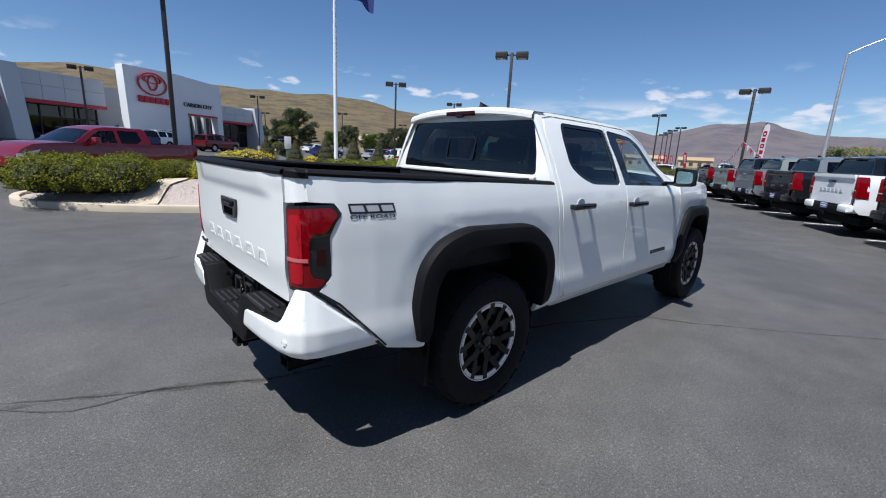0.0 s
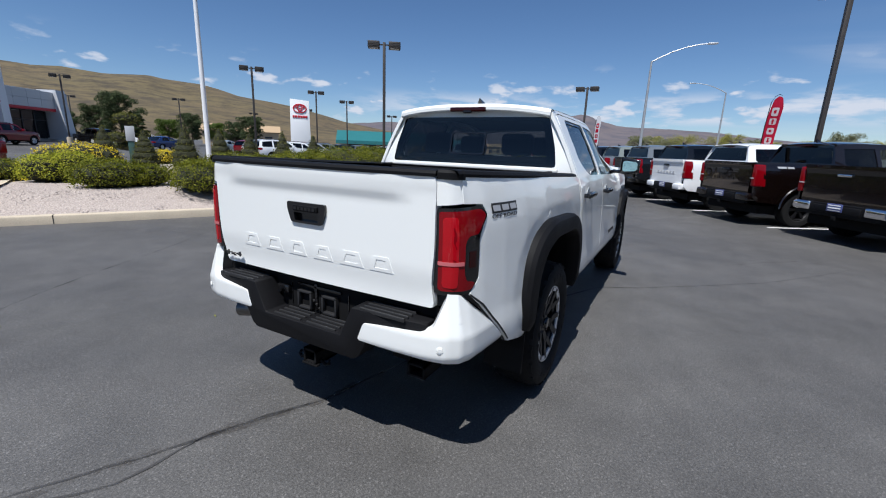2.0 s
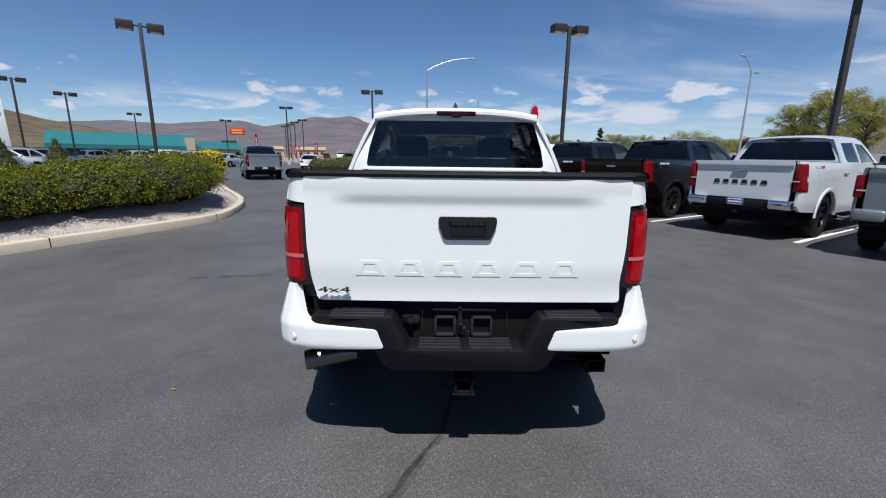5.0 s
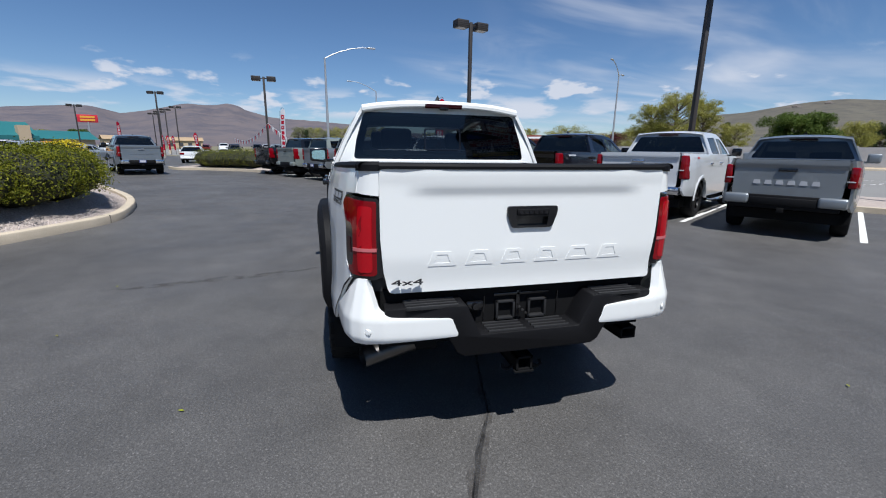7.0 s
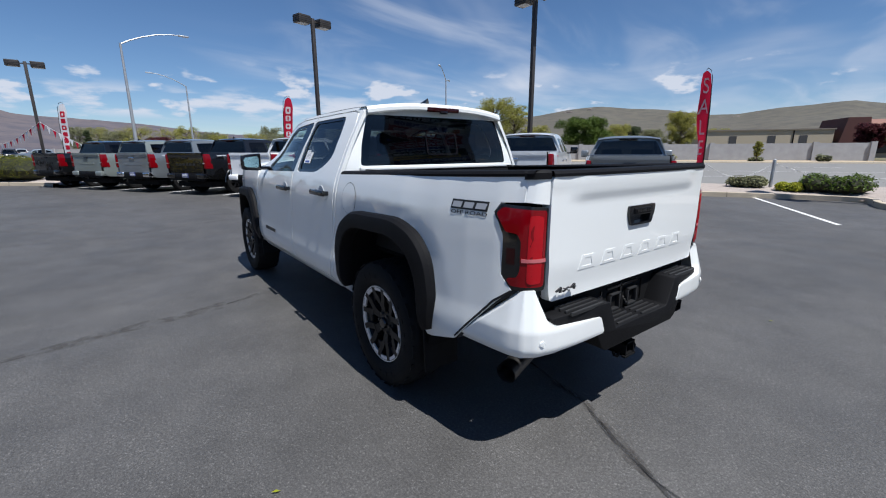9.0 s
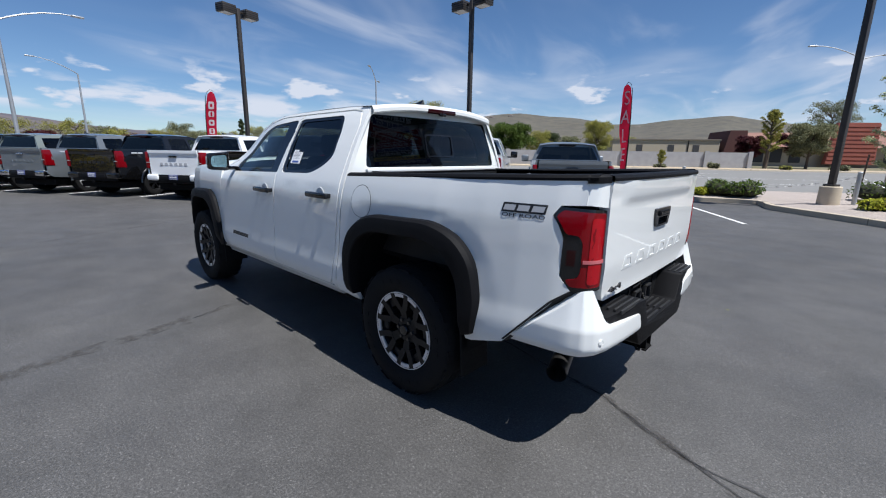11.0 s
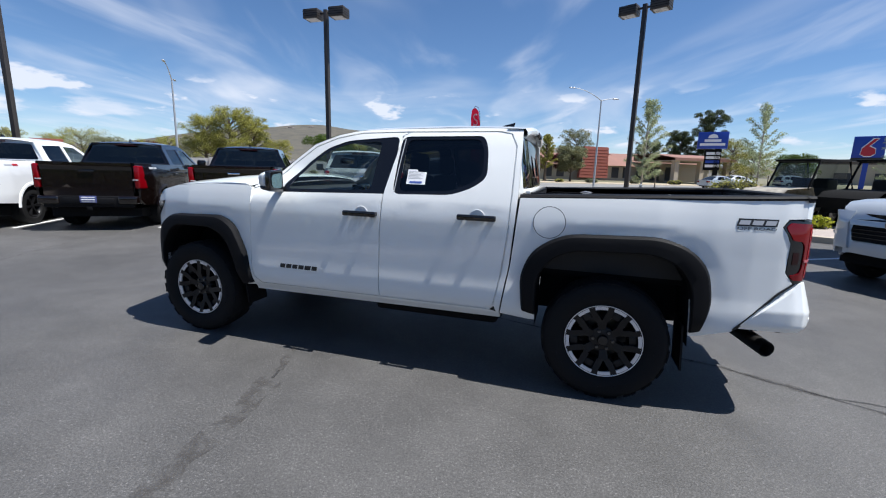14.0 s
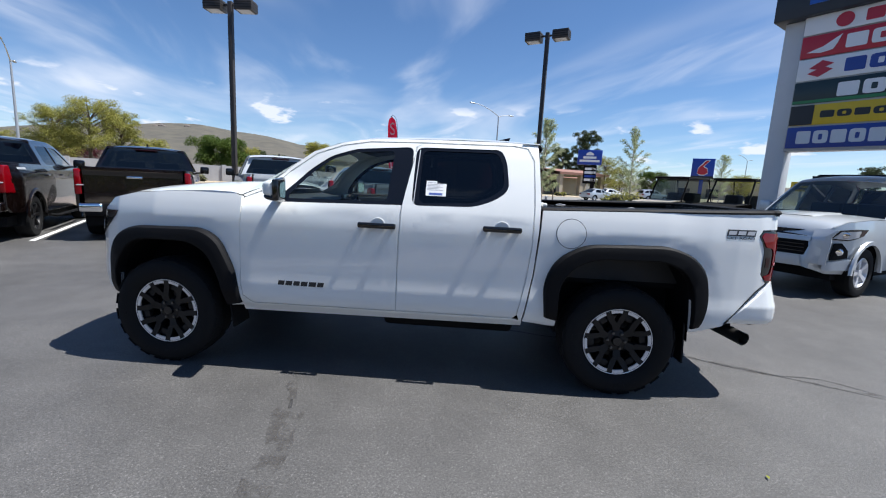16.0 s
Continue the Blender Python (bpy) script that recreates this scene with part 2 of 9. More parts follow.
def solid(name, bm, material, label, category, group="", kind="", smooth=True, sharp=35.0, m=None):
    ob = new(name, finish(bm, name, material, smooth, sharp) if isinstance(bm, bmesh.types.BMesh) else bm)
    if m is not None:
        ob.matrix_basis = m
    return tagged(ob, label, category, group, kind)


def lerp(x, pts):
    """Piecewise linear curve through (x, value) points."""
    if x <= pts[0][0]:
        return pts[0][1]
    for (a, p), (b, q) in zip(pts, pts[1:]):
        if x <= b:
            return p + (q - p) * (x - a) / (b - a)
    return pts[-1][1]


def sstep(x, a, b):
    t = min(1.0, max(0.0, (x - a) / (b - a)))
    return t * t * (3 - 2 * t)


def inside(p, poly):
    x, y = p
    hit = False
    for (ax, ay), (bx, by) in zip(poly, poly[1:] + poly[:1]):
        if (ay > y) != (by > y) and x < (bx - ax) * (y - ay) / (by - ay) + ax:
            hit = not hit
    return hit


def rounded(poly, r, n=4):
    """The polygon with its corners rounded by about r."""
    out = []
    k = len(poly)
    for i in range(k):
        a, b, c = (Vector(poly[(i + j) % k]) for j in (-1, 0, 1))
        u, v = a - b, c - b
        d = min(r, u.length * 0.45, v.length * 0.45)
        p, q = b + u.normalized() * d, b + v.normalized() * d
        for j in range(n + 1):
            t = j / n
            out.append(tuple(p * (1 - t) ** 2 + b * 2 * t * (1 - t) + q * t * t))
    return out


def sheet(poly, holes=(), step=0.1, shape=None, back=None, vstep=None):
    """A sheet with the outline poly and the given holes, cut into a grid and laid on the surface shape(u, v); back: thickness as a vector or a function."""
    bm = bmesh.new()
    true = bm.verts.layers.float_vector.new("true_normal")
    us, vs = [p[0] for p in poly], [p[1] for p in poly]
    u0, u1, v0, v1 = min(us), max(us), min(vs), max(vs)
    bm.faces.new([bm.verts.new((u, v, 0)) for u, v in ((u0, v0), (u1, v0), (u1, v1), (u0, v1))])
    lines = []
    for ring in (poly, *holes):
        for (ax, ay), (bx, by) in zip(ring, list(ring[1:]) + [ring[0]]):
            lines.append(((ax, ay, 0), (by - ay, ax - bx, 0), (min(ax, bx), max(ax, bx), min(ay, by), max(ay, by))))
    nu, nv = max(1, round((u1 - u0) / step)), max(1, round((v1 - v0) / (vstep or step)))
    for i in range(1, nu):
        lines.append(((u0 + (u1 - u0) * i / nu, 0, 0), (1, 0, 0), None))
    for i in range(1, nv):
        lines.append(((0, v0 + (v1 - v0) * i / nv, 0), (0, 1, 0), None))
    for co, no, reach in lines:
        if Vector(no).length < 1e-7:
            continue
        if reach is None:
            geom = bm.verts[:] + bm.edges[:] + bm.faces[:]
        else:
            # only the faces near this stretch of outline are cut by its line
            e = 0.5 * max(step, vstep or step)
            faces = []
            for f in bm.faces:
                xs = [v.co.x for v in f.verts]
                ys = [v.co.y for v in f.verts]
                if max(xs) >= reach[0] - e and min(xs) <= reach[1] + e and max(ys) >= reach[2] - e and min(ys) <= reach[3] + e:
                    faces.append(f)
            geom = list({v for f in faces for v in f.verts}) + list({x for f in faces for x in f.edges}) + faces
        bmesh.ops.bisect_plane(bm, geom=geom, dist=1e-5, plane_co=co, plane_no=no)
    gone = []
    for f in bm.faces:
        c = f.calc_center_median()
        if not inside((c.x, c.y), poly) or any(inside((c.x, c.y), h) for h in holes):
            gone.append(f)
    bmesh.ops.delete(bm, geom=gone, context="FACES")
    bmesh.ops.remove_doubles(bm, verts=bm.verts[:], dist=1e-4)
    uv = {v: (v.co.x, v.co.y) for v in bm.verts}
    if shape:
        e = 0.014
        for v in bm.verts:
            a, b = uv[v]
            v.co = shape(a, b)
            n = (Vector(shape(a + e, b)) - Vector(shape(a - e, b))).cross(Vector(shape(a, b + e)) - Vector(shape(a, b - e)))
            v[true] = n.normalized() if n.length > 1e-9 else Vector((0, 0, 0))
    if back is not None:
        rim = [e for e in bm.edges if len(e.link_faces) == 1]
        got = bmesh.ops.extrude_edge_only(bm, edges=rim)
        for v in got["geom"]:
            if isinstance(v, bmesh.types.BMVert):
                v.co += Vector(back(v.co) if callable(back) else back)
    bmesh.ops.recalc_face_normals(bm, faces=bm.faces[:])
    return bm


def mirrored(bm):
    """The same mesh on the other side (y turned over)."""
    b = bm.copy()
    true = b.verts.layers.float_vector.get("true_normal")
    for v in b.verts:
        v.co.y = -v.co.y
        if true is not None:
            v[true] = Vector((v[true].x, -v[true].y, v[true].z))
    bmesh.ops.reverse_faces(b, faces=b.faces[:])
    return b


def box(x0, x1, y0, y1, z0, z1, bevel=0.0, seg=2):
    bm = bmesh.new()
    bmesh.ops.create_cube(bm, size=1)
    for v in bm.verts:
        v.co = ((x0 + x1) / 2 + v.co.x * (x1 - x0), (y0 + y1) / 2 + v.co.y * (y1 - y0), (z0 + z1) / 2 + v.co.z * (z1 - z0))
    if bevel:
        bmesh.ops.bevel(bm, geom=bm.edges[:], offset=bevel, segments=seg, affect="EDGES", profile=0.5)
    return bm


def join(*bms):
    """One bmesh of several."""
    out = bmesh.new()
    for b in bms:
        me = bpy.data.meshes.new("tmp")
        b.to_mesh(me)
        out.from_mesh(me)
        bpy.data.meshes.remove(me)
        b.free()
    return out


def prism(poly, place, depth, bevel=0.0):
    """The polygon laid by place(u, v) and drawn out by the vector depth, closed on both sides."""
    bm = bmesh.new()
    a = [bm.verts.new(place(u, v)) for u, v in poly]
    d = Vector(depth)
    b = [bm.verts.new(v.co + d) for v in a]
    bm.faces.new(a)
    bm.faces.new(b[::-1])
    for i in range(len(a)):
        j = (i + 1) % len(a)
        bm.faces.new((a[j], a[i], b[i], b[j]))
    bmesh.ops.recalc_face_normals(bm, faces=bm.faces[:])
    if bevel:
        bmesh.ops.bevel(bm, geom=[e for e in bm.edges], offset=bevel, segments=2, affect="EDGES", profile=0.5)
    return bm


def loft(rows, closed=False, cap=False):
    """Faces between rows of points of equal count."""
    bm = bmesh.new()
    vs = [[bm.verts.new(p) for p in row] for row in rows]
    n = len(vs[0])
    for a, b in zip(vs, vs[1:]):
        for i in range(n if closed else n - 1):
            j = (i + 1) % n
            bm.faces.new((a[i], a[j], b[j], b[i]))
    if cap:
        bm.faces.new(vs[0][::-1])
        bm.faces.new(vs[-1])
    bmesh.ops.recalc_face_normals(bm, faces=bm.faces[:])
    return bm


def tube(path, radius, n=8, cap=True):
    """A round tube along points; radius: one number or one for each point."""
    pts = [Vector(p) for p in path]
    rows = []
    for i, p in enumerate(pts):
        d = (pts[min(i + 1, len(pts) - 1)] - pts[max(i - 1, 0)]).normalized()
        u = d.cross(Vector((0, 0, 1)) if abs(d.z) < 0.95 else Vector((1, 0, 0))).normalized()
        w = d.cross(u)
        r = radius[i] if isinstance(radius, (list, tuple)) else radius
        rows.append([p + (u * math.cos(a) + w * math.sin(a)) * r for a in (2 * math.pi * k / n for k in range(n))])
    return loft(rows, closed=True, cap=cap)


def lathe(profile, n=32, axis="y"):
    """A ring turned from (radius, offset) points round the y axis, or z."""
    rows = []
    for k in range(n + 1):
        a = 2 * math.pi * k / n
        if axis == "y":
            rows.append([(r * math.cos(a), o, r * math.sin(a)) for r, o in profile])
        else:
            rows.append([(r * math.cos(a), r * math.sin(a), o) for r, o in profile])
    bm = loft(rows)
    bmesh.ops.remove_doubles(bm, verts=bm.verts[:], dist=1e-5)
    bmesh.ops.recalc_face_normals(bm, faces=bm.faces[:])
    return bm


def words(text, size, depth=0.004):
    """Raised lettering as a bmesh, in the x, y plane, centred."""
    cu = bpy.data.curves.new("words", "FONT")
    cu.body, cu.size, cu.extrude, cu.align_x, cu.align_y = text, size, depth, "CENTER", "CENTER"
    ob = bpy.data.objects.new("words", cu)
    scene.collection.objects.link(ob)
    dg = bpy.context.evaluated_depsgraph_get()
    me = bpy.data.meshes.new_from_object(ob.evaluated_get(dg))
    bm = bmesh.new()
    bm.from_mesh(me)
    bpy.data.meshes.remove(me)
    bpy.data.objects.remove(ob)
    bpy.data.curves.remove(cu)
    return bm


def moved(bm, m):
    bmesh.ops.transform(bm, matrix=m, verts=bm.verts[:])
    true = bm.verts.layers.float_vector.get("true_normal")
    if true is not None:
        bm.verts.layers.float_vector.remove(true)
    return bm

# ---- ground ----
GRID = 32.0  # degrees: the lot, its islands, the building and the street all follow this turn
U = Vector((math.cos(radians(GRID)), math.sin(radians(GRID)), 0))
V = Vector((-math.sin(radians(GRID)), math.cos(radians(GRID)), 0))


def ground_z(x, y):
    """The lot is level; the land rises gently towards the hills to the north and a little across the street."""
    v = -x * math.sin(radians(GRID)) + y * math.cos(radians(GRID))
    return 0.9 * sstep(v, 14, 50) + 1.6 * sstep(v, 50, 140) + 0.7 * sstep(-v, 16, 60) + 1.0 * sstep(-v, 60, 160)


def asphalt_mat():
    m = bpy.data.materials.new("asphalt")
    m.use_nodes = True
    n, l = m.node_tree.nodes, m.node_tree.links
    p = n["Principled BSDF"]
    co = n.new("ShaderNodeTexCoord").outputs["Object"]

    def noise_node(scale, detail=5, rough=0.55):
        t = n.new("ShaderNodeTexNoise")
        t.inputs["Scale"].default_value, t.inputs["Detail"].default_value, t.inputs["Roughness"].default_value = scale, detail, rough
        l.new(co, t.inputs["Vector"])
        return t.outputs["Fac"]

    def rng(v, a, b, c, d):
        r = n.new("ShaderNodeMapRange")
        for k, x in zip(("From Min", "From Max", "To Min", "To Max"), (a, b, c, d)):
            r.inputs[k].default_value = x
        l.new(v, r.inputs["Value"])
        return r.outputs[0]

    def mul(a, b):
        k = n.new("ShaderNodeMath")
        k.operation = "MULTIPLY"
        l.new(a, k.inputs[0])
        l.new(b, k.inputs[1])
        return k.outputs[0]

    stones = n.new("ShaderNodeTexVoronoi")
    stones.inputs["Scale"].default_value = 150
    l.new(co, stones.inputs["Vector"])
    pick = n.new("ShaderNodeSeparateColor")
    l.new(stones.outputs["Color"], pick.inputs[0])
    speck = rng(pick.outputs[0], 0.88, 1.0, 1.0, 1.75)
    chips = n.new("ShaderNodeTexVoronoi")
    chips.inputs["Scale"].default_value = 70
    l.new(co, chips.inputs["Vector"])
    pick2 = n.new("ShaderNodeSeparateColor")
    l.new(chips.outputs["Color"], pick2.inputs[0])
    near = rng(chips.outputs["Distance"], 0.16, 0.30, 1.0, 0.0)
    pale = rng(mul(rng(pick2.outputs[1], 0.93, 0.97, 0.0, 1.0), near), 0.0, 1.0, 1.0, 1.8)
    speck = mul(speck, pale)
    broad = rng(noise_node(0.35, 6), 0.3, 0.7, 0.80, 1.20)
    mid = rng(noise_node(2.2, 7, 0.7), 0.3, 0.7, 0.82, 1.18)
    fine = rng(noise_node(190, 3), 0.3, 0.7, 0.52, 1.48)
    grit = rng(noise_node(75, 2), 0.3, 0.7, 0.70, 1.30)
    tone = mul(mul(mul(broad, mid), grit), mul(fine, speck))
    mix = n.new("ShaderNodeMix")
    mix.data_type, mix.blend_type = "RGBA", "MULTIPLY"
    mix.inputs["Factor"].default_value = 1
    mix.inputs["A"].default_value = (0.0765, 0.0735, 0.0705, 1)
    l.new(tone, mix.inputs["B"])
    l.new(mix.outputs["Result"], p.inputs["Base Color"])
    l.new(rng(noise_node(1.3), 0.3, 0.7, 0.52, 0.66), p.inputs["Roughness"])
    p.inputs["Specular IOR Level"].default_value = 0.5
    b = n.new("ShaderNodeBump")
    b.inputs["Strength"].default_value, b.inputs["Distance"].default_value = 0.55, 0.006
    l.new(noise_node(120, 4), b.inputs["Height"])
    l.new(b.outputs[0], p.inputs["Normal"])
    return m


ASPHALT = asphalt_mat()
STREET = surf("worn_street_asphalt", (0.20, 0.195, 0.185), 0.9, var=0.12, scale=0.4, fine=0.15, bscale=60)
LAND = surf("dry_land", (0.24, 0.20, 0.13), 0.95, var=0.3, scale=0.02, tint=(0.16, 0.16, 0.085), fine=0.25, bscale=0.6)
GRAVEL = surf("gravel_bed", (0.40, 0.34, 0.30), 0.9, var=0.15, scale=3, fine=0.45, bscale=42, bump=0.9)
TAR = surf("crack_seal", (0.047, 0.046, 0.046), 0.8, var=0.3, scale=6, bump=0.4, bscale=80)
PATCH = surf("worn_patch", (0.066, 0.060, 0.056), 0.9, var=0.25, scale=5, fine=0.3, bscale=120)


def sheet_grid(x0, x1, y0, y1, nx, ny, z=0.0):
    bm = bmesh.new()
    vs = [[bm.verts.new((x0 + (x1 - x0) * i / nx, y0 + (y1 - y0) * j / ny, 0)) for i in range(nx + 1)] for j in range(ny + 1)]
    for row in vs:
        for v in row:
            v.co.z = ground_z(v.co.x, v.co.y) + z
    for a, b in zip(vs, vs[1:]):
        for i in range(nx):
            bm.faces.new((a[i], a[i + 1], b[i + 1], b[i]))
    return bm


def ground_sheet():
    """One sheet to the horizon: fine near the lot, coarse far off; the lot is paved, the rest is dry land."""
    def axis(reach):
        out, x = [0.0], 0.0
        while x < reach:
            x += 4.0 if x < 80 else max(6.0, x * 0.12)
            out.append(x)
        return [-v for v in out[:0:-1]] + out
    xs = axis(2600)
    bm = bmesh.new()
    vs = [[bm.verts.new((U * a + V * b).to_tuple()) for a in xs] for b in xs]
    for row in vs:
        for v in row:
            v.co.z = ground_z(v.co.x, v.co.y)
    for j in range(len(xs) - 1):
        for i in range(len(xs) - 1):
            f = bm.faces.new((vs[j][i], vs[j][i + 1], vs[j + 1][i + 1], vs[j + 1][i]))
            a, b = (xs[i] + xs[i + 1]) / 2, (xs[j] + xs[j + 1]) / 2
            f.material_index = 0 if -60 < a < 200 and -16 < b < 130 else 1
    return bm


ob = solid("ground", ground_sheet(), [ASPHALT, LAND], "dark grey asphalt lot with fine stone specks, dry land beyond", "ground", kind="structure")


def strip(points, width, z, jitter=0.0, seed=0, taper=False):
    """A flat ribbon on the ground along points, with uneven edges."""
    rnd = random.Random(seed)
    pts = [Vector((x, y, 0)) for x, y in points]
    dense = []
    for a, b in zip(pts, pts[1:]):
        k = max(1, round((b - a).length / 0.12)) if jitter else 1
        dense += [a + (b - a) * i / k for i in range(k)]
    dense.append(pts[-1])
    bm = bmesh.new()
    rows = []
    for i, p in enumerate(dense):
        d = (dense[min(i + 1, len(dense) - 1)] - dense[max(i - 1, 0)]).normalized()
        side = Vector((-d.y, d.x, 0))
        w = width * 0.5 * (1 + jitter * rnd.uniform(-0.8, 0.8))
        if taper:
            w *= min(1, 0.25 + 3 * min(i, len(dense) - 1 - i) / len(dense))
        c = p + side * rnd.uniform(-1, 1) * min(0.014, jitter * width * 0.6)
        rows.append([bm.verts.new(c + side * s * w + Vector((0, 0, ground_z(p.x, p.y) + z))) for s in (-1, 1)])
    for a, b in zip(rows, rows[1:]):
        bm.faces.new((a[0], a[1], b[1], b[0]))
    bmesh.ops.recalc_face_normals(bm, faces=bm.faces[:])
    for f in bm.faces:
        if f.normal.z < 0:
            f.normal_flip()
    return bm


def worn(m, lo, hi, scale):
    """Lets the ground show through a worn coat in patches."""
    n, l = m.node_tree.nodes, m.node_tree.links
    co = n.new("ShaderNodeTexCoord").outputs["Object"]
    t = n.new("ShaderNodeTexNoise")
    t.inputs["Scale"].default_value, t.inputs["Detail"].default_value, t.inputs["Roughness"].default_value = scale, 6, 0.65
    l.new(co, t.inputs["Vector"])
    r = n.new("ShaderNodeMapRange")
    r.inputs["From Min"].default_value, r.inputs["From Max"].default_value = lo, hi
    l.new(t.outputs["Fac"], r.inputs["Value"])
    ms = n.new("ShaderNodeMixShader")
    l.new(r.outputs[0], ms.inputs[0])
    l.new(n.new("ShaderNodeBsdfTransparent").outputs[0], ms.inputs[1])
    l.new(n["Principled BSDF"].outputs[0], ms.inputs[2])
    l.new(ms.outputs[0], n["Material Output"].inputs["Surface"])


worn(PATCH, 0.44, 0.80, 6.0)
worn(TAR, 0.30, 0.62, 4.0)


def crack(points, width, seed, mat=None, name="pavement_crack", label="dark sealed crack in the asphalt"):
    ob = solid(name, strip(points, width, 0.004, 0.7, seed, True), mat or TAR, label, "crack", kind="structure")


crack([(-4.2, 1.0), (-3.2, 0.98), (-2.19, 0.72), (-1.76, 0.48), (-1.28, 0.26), (-0.97, 0.11), (-0.5, 0.0), (0.3, -0.2), (1.4, -0.5), (2.26, -0.9), (2.49, -1.26), (2.98, -1.85), (3.7, -2.65), (4.58, -3.35), (5.3, -3.85)], 0.015, 1)
crack([(-3.4, 0.99), (-2.6, 0.85), (-1.76, 0.48), (-0.97, 0.11), (-0.4, -0.02)], 0.055, 11, PATCH, "pavement_patch", "faint worn band along the crack")
crack([(-3.6, 1.9), (-2.31, 2.7), (-1.86, 3.07), (-1.25, 3.49), (-0.53, 3.95), (0.25, 4.35), (2.45, 5.7)], 0.020, 2, PATCH, "pavement_patch", "worn strip across the asphalt")
crack([(2.31, 0.98), (2.16, 1.39), (2.04, 1.85), (2.0, 2.2), (1.92, 2.6), (1.8, 3.2)], 0.13, 3, PATCH, "pavement_patch", "brownish worn patch strip in the asphalt")
crack([(2.16, 1.35), (2.13, 1.46)], 0.10, 4)
crack([(7.18, 5.0), (7.1, 3.83), (7.04, 2.4), (8.08, 0.06), (9.0, -1.6)], 0.06, 5, PATCH, "pavement_patch", "faint worn strip across the asphalt")
crack([(5.3, -3.85), (5.45, -3.3), (4.9, -2.7), (4.3, -2.2)], 0.03, 6, PATCH, "pavement_patch", "faint curved crack in the asphalt")
crack([(-1.03, 0.14), (-1.24, 0.26), (-1.5, 0.37), (-1.9, 0.40), (-2.2, 0.64)], 0.02, 7)

# parking lines of the truck row, along -V
LINE0 = Vector((-0.4, -9.1, 0))
PITCH = Vector((2.4, 1.42, 0))


def line_start(k):
    return LINE0 + PITCH * k


for k in range(0, 11):
    a = line_start(k)
    b = a - V * 5.6
    solid("parking_line", strip([(a.x, a.y), (b.x, b.y)], 0.10, 0.005), WHITE_LINE, "white painted parking line on the asphalt", "parking line", "parking lines", kind="structure")
for a in ((-2.5, -4.75), (-4.6, -1.2)):
    b = Vector((*a, 0)) - U * 5.2
    solid("parking_line", strip([a, (b.x, b.y)], 0.10, 0.005), WHITE_LINE, "white painted parking line on the asphalt", "parking line", "parking lines", kind="structure")

# ---- the white pickup ----
AX_R, AX_F, HUB_Z = -0.03, 3.32, 0.395
DOOR_Y = [(0.40, 0.865), (0.45, 0.885), (0.50, 0.926), (0.56, 0.949), (0.64, 0.953), (0.68, 0.951), (0.735, 0.9445), (0.80, 0.942), (0.95, 0.9365), (1.06, 0.932), (1.11, 0.929), (1.16, 0.923), (1.20, 0.915), (1.25, 0.903), (1.30, 0.888), (1.36, 0.868)]
GLASS_Y = [(1.20, 0.925), (1.28, 0.892), (1.34, 0.868), (1.50, 0.795), (1.65, 0.715), (1.72, 0.672), (1.78, 0.625)]


def front_taper(x):
    return lerp(x, [(2.8, 0.0), (3.4, 0.012), (3.7, 0.05), (3.85, 0.12), (3.98, 0.24), (4.08, 0.42), (4.13, 0.60)])


def rear_taper(x):
    return lerp(-x, [(0.3, 0.0), (0.6, 0.022), (0.8, 0.052), (0.95, 0.084), (1.07, 0.124)])


R_OUT = [(0.51, 0.55), (0.535, 0.80), (0.46, 0.97), (0.27, 1.085), (-0.30, 1.105), (-0.47, 1.045), (-0.575, 0.93), (-0.615, 0.72), (-0.575, 0.55)]
R_IN = [(0.42, 0.42), (0.425, 0.78), (0.34, 0.92), (0.20, 0.985), (-0.26, 1.00), (-0.41, 0.94), (-0.49, 0.81), (-0.52, 0.42)]
F_OUT = [(3.79, 0.52), (3.775, 0.84), (3.69, 0.97), (3.55, 1.035), (3.02, 1.05), (2.885, 0.98), (2.765, 0.74), (2.73, 0.50)]
F_IN = [(3.70, 0.45), (3.695, 0.74), (3.59, 0.89), (3.48, 0.945), (3.10, 0.945), (2.96, 0.86), (2.87, 0.66), (2.84, 0.45)]


def off_path(x, z, path):
    """Distance from a polyline, with heights counted half as much again."""
    best = 9.0
    for (a, b), (c, d) in zip(path, path[1:]):
        ex, ez, px, pz = c - a, (d - b) * 1.5, x - a, (z - b) * 1.5
        t = max(0.0, min(1.0, (px * ex + pz * ez) / (ex * ex + ez * ez)))
        best = min(best, math.hypot(px - ex * t, pz - ez * t))
    return best


ARCHES = [(R_OUT, -0.75, 0.70), (F_OUT, 2.6, 3.95)]


def top_drop(z):
    """How far the shoulder has drawn in at a height."""
    return max(0.0, 0.934 - lerp(z, DOOR_Y)) if z > 1.0 else 0.0


def side_y(x, z):
    """Half width of the body at a place along it and a height."""
    drop = top_drop(z)
    y = lerp(z, DOOR_Y) + drop * 0.45 * sstep(-x, 0.2, 1.0) - front_taper(x) - rear_taper(x)
    # below a crease round each wheel flare the body is undercut
    for ring, x0, x1 in ARCHES:
        if x0 < x < x1 and z < 1.24:
            d = 0.0 if inside((x, z), ring) else off_path(x, z, ring)
            y -= 0.005 * (1 - min(1.0, max(0.0, (d - 0.02) / 0.075))) * (1 - sstep(0.50 - z, 0.0, 0.12))
    return y


def glass_y(x, z):
    return lerp(z, GLASS_Y) - 0.10 * sstep(x, 1.7, 2.75) * sstep(z, 1.25, 1.5) - 0.03 * sstep(x, 1.9, 2.7)


def upper_y(x, z):
    t = sstep(z, 1.19, 1.285)
    return side_y(x, min(z, 1.30)) * (1 - t) + glass_y(x, z) * t


def rail_z(x):
    return 1.333 - 0.035 * x


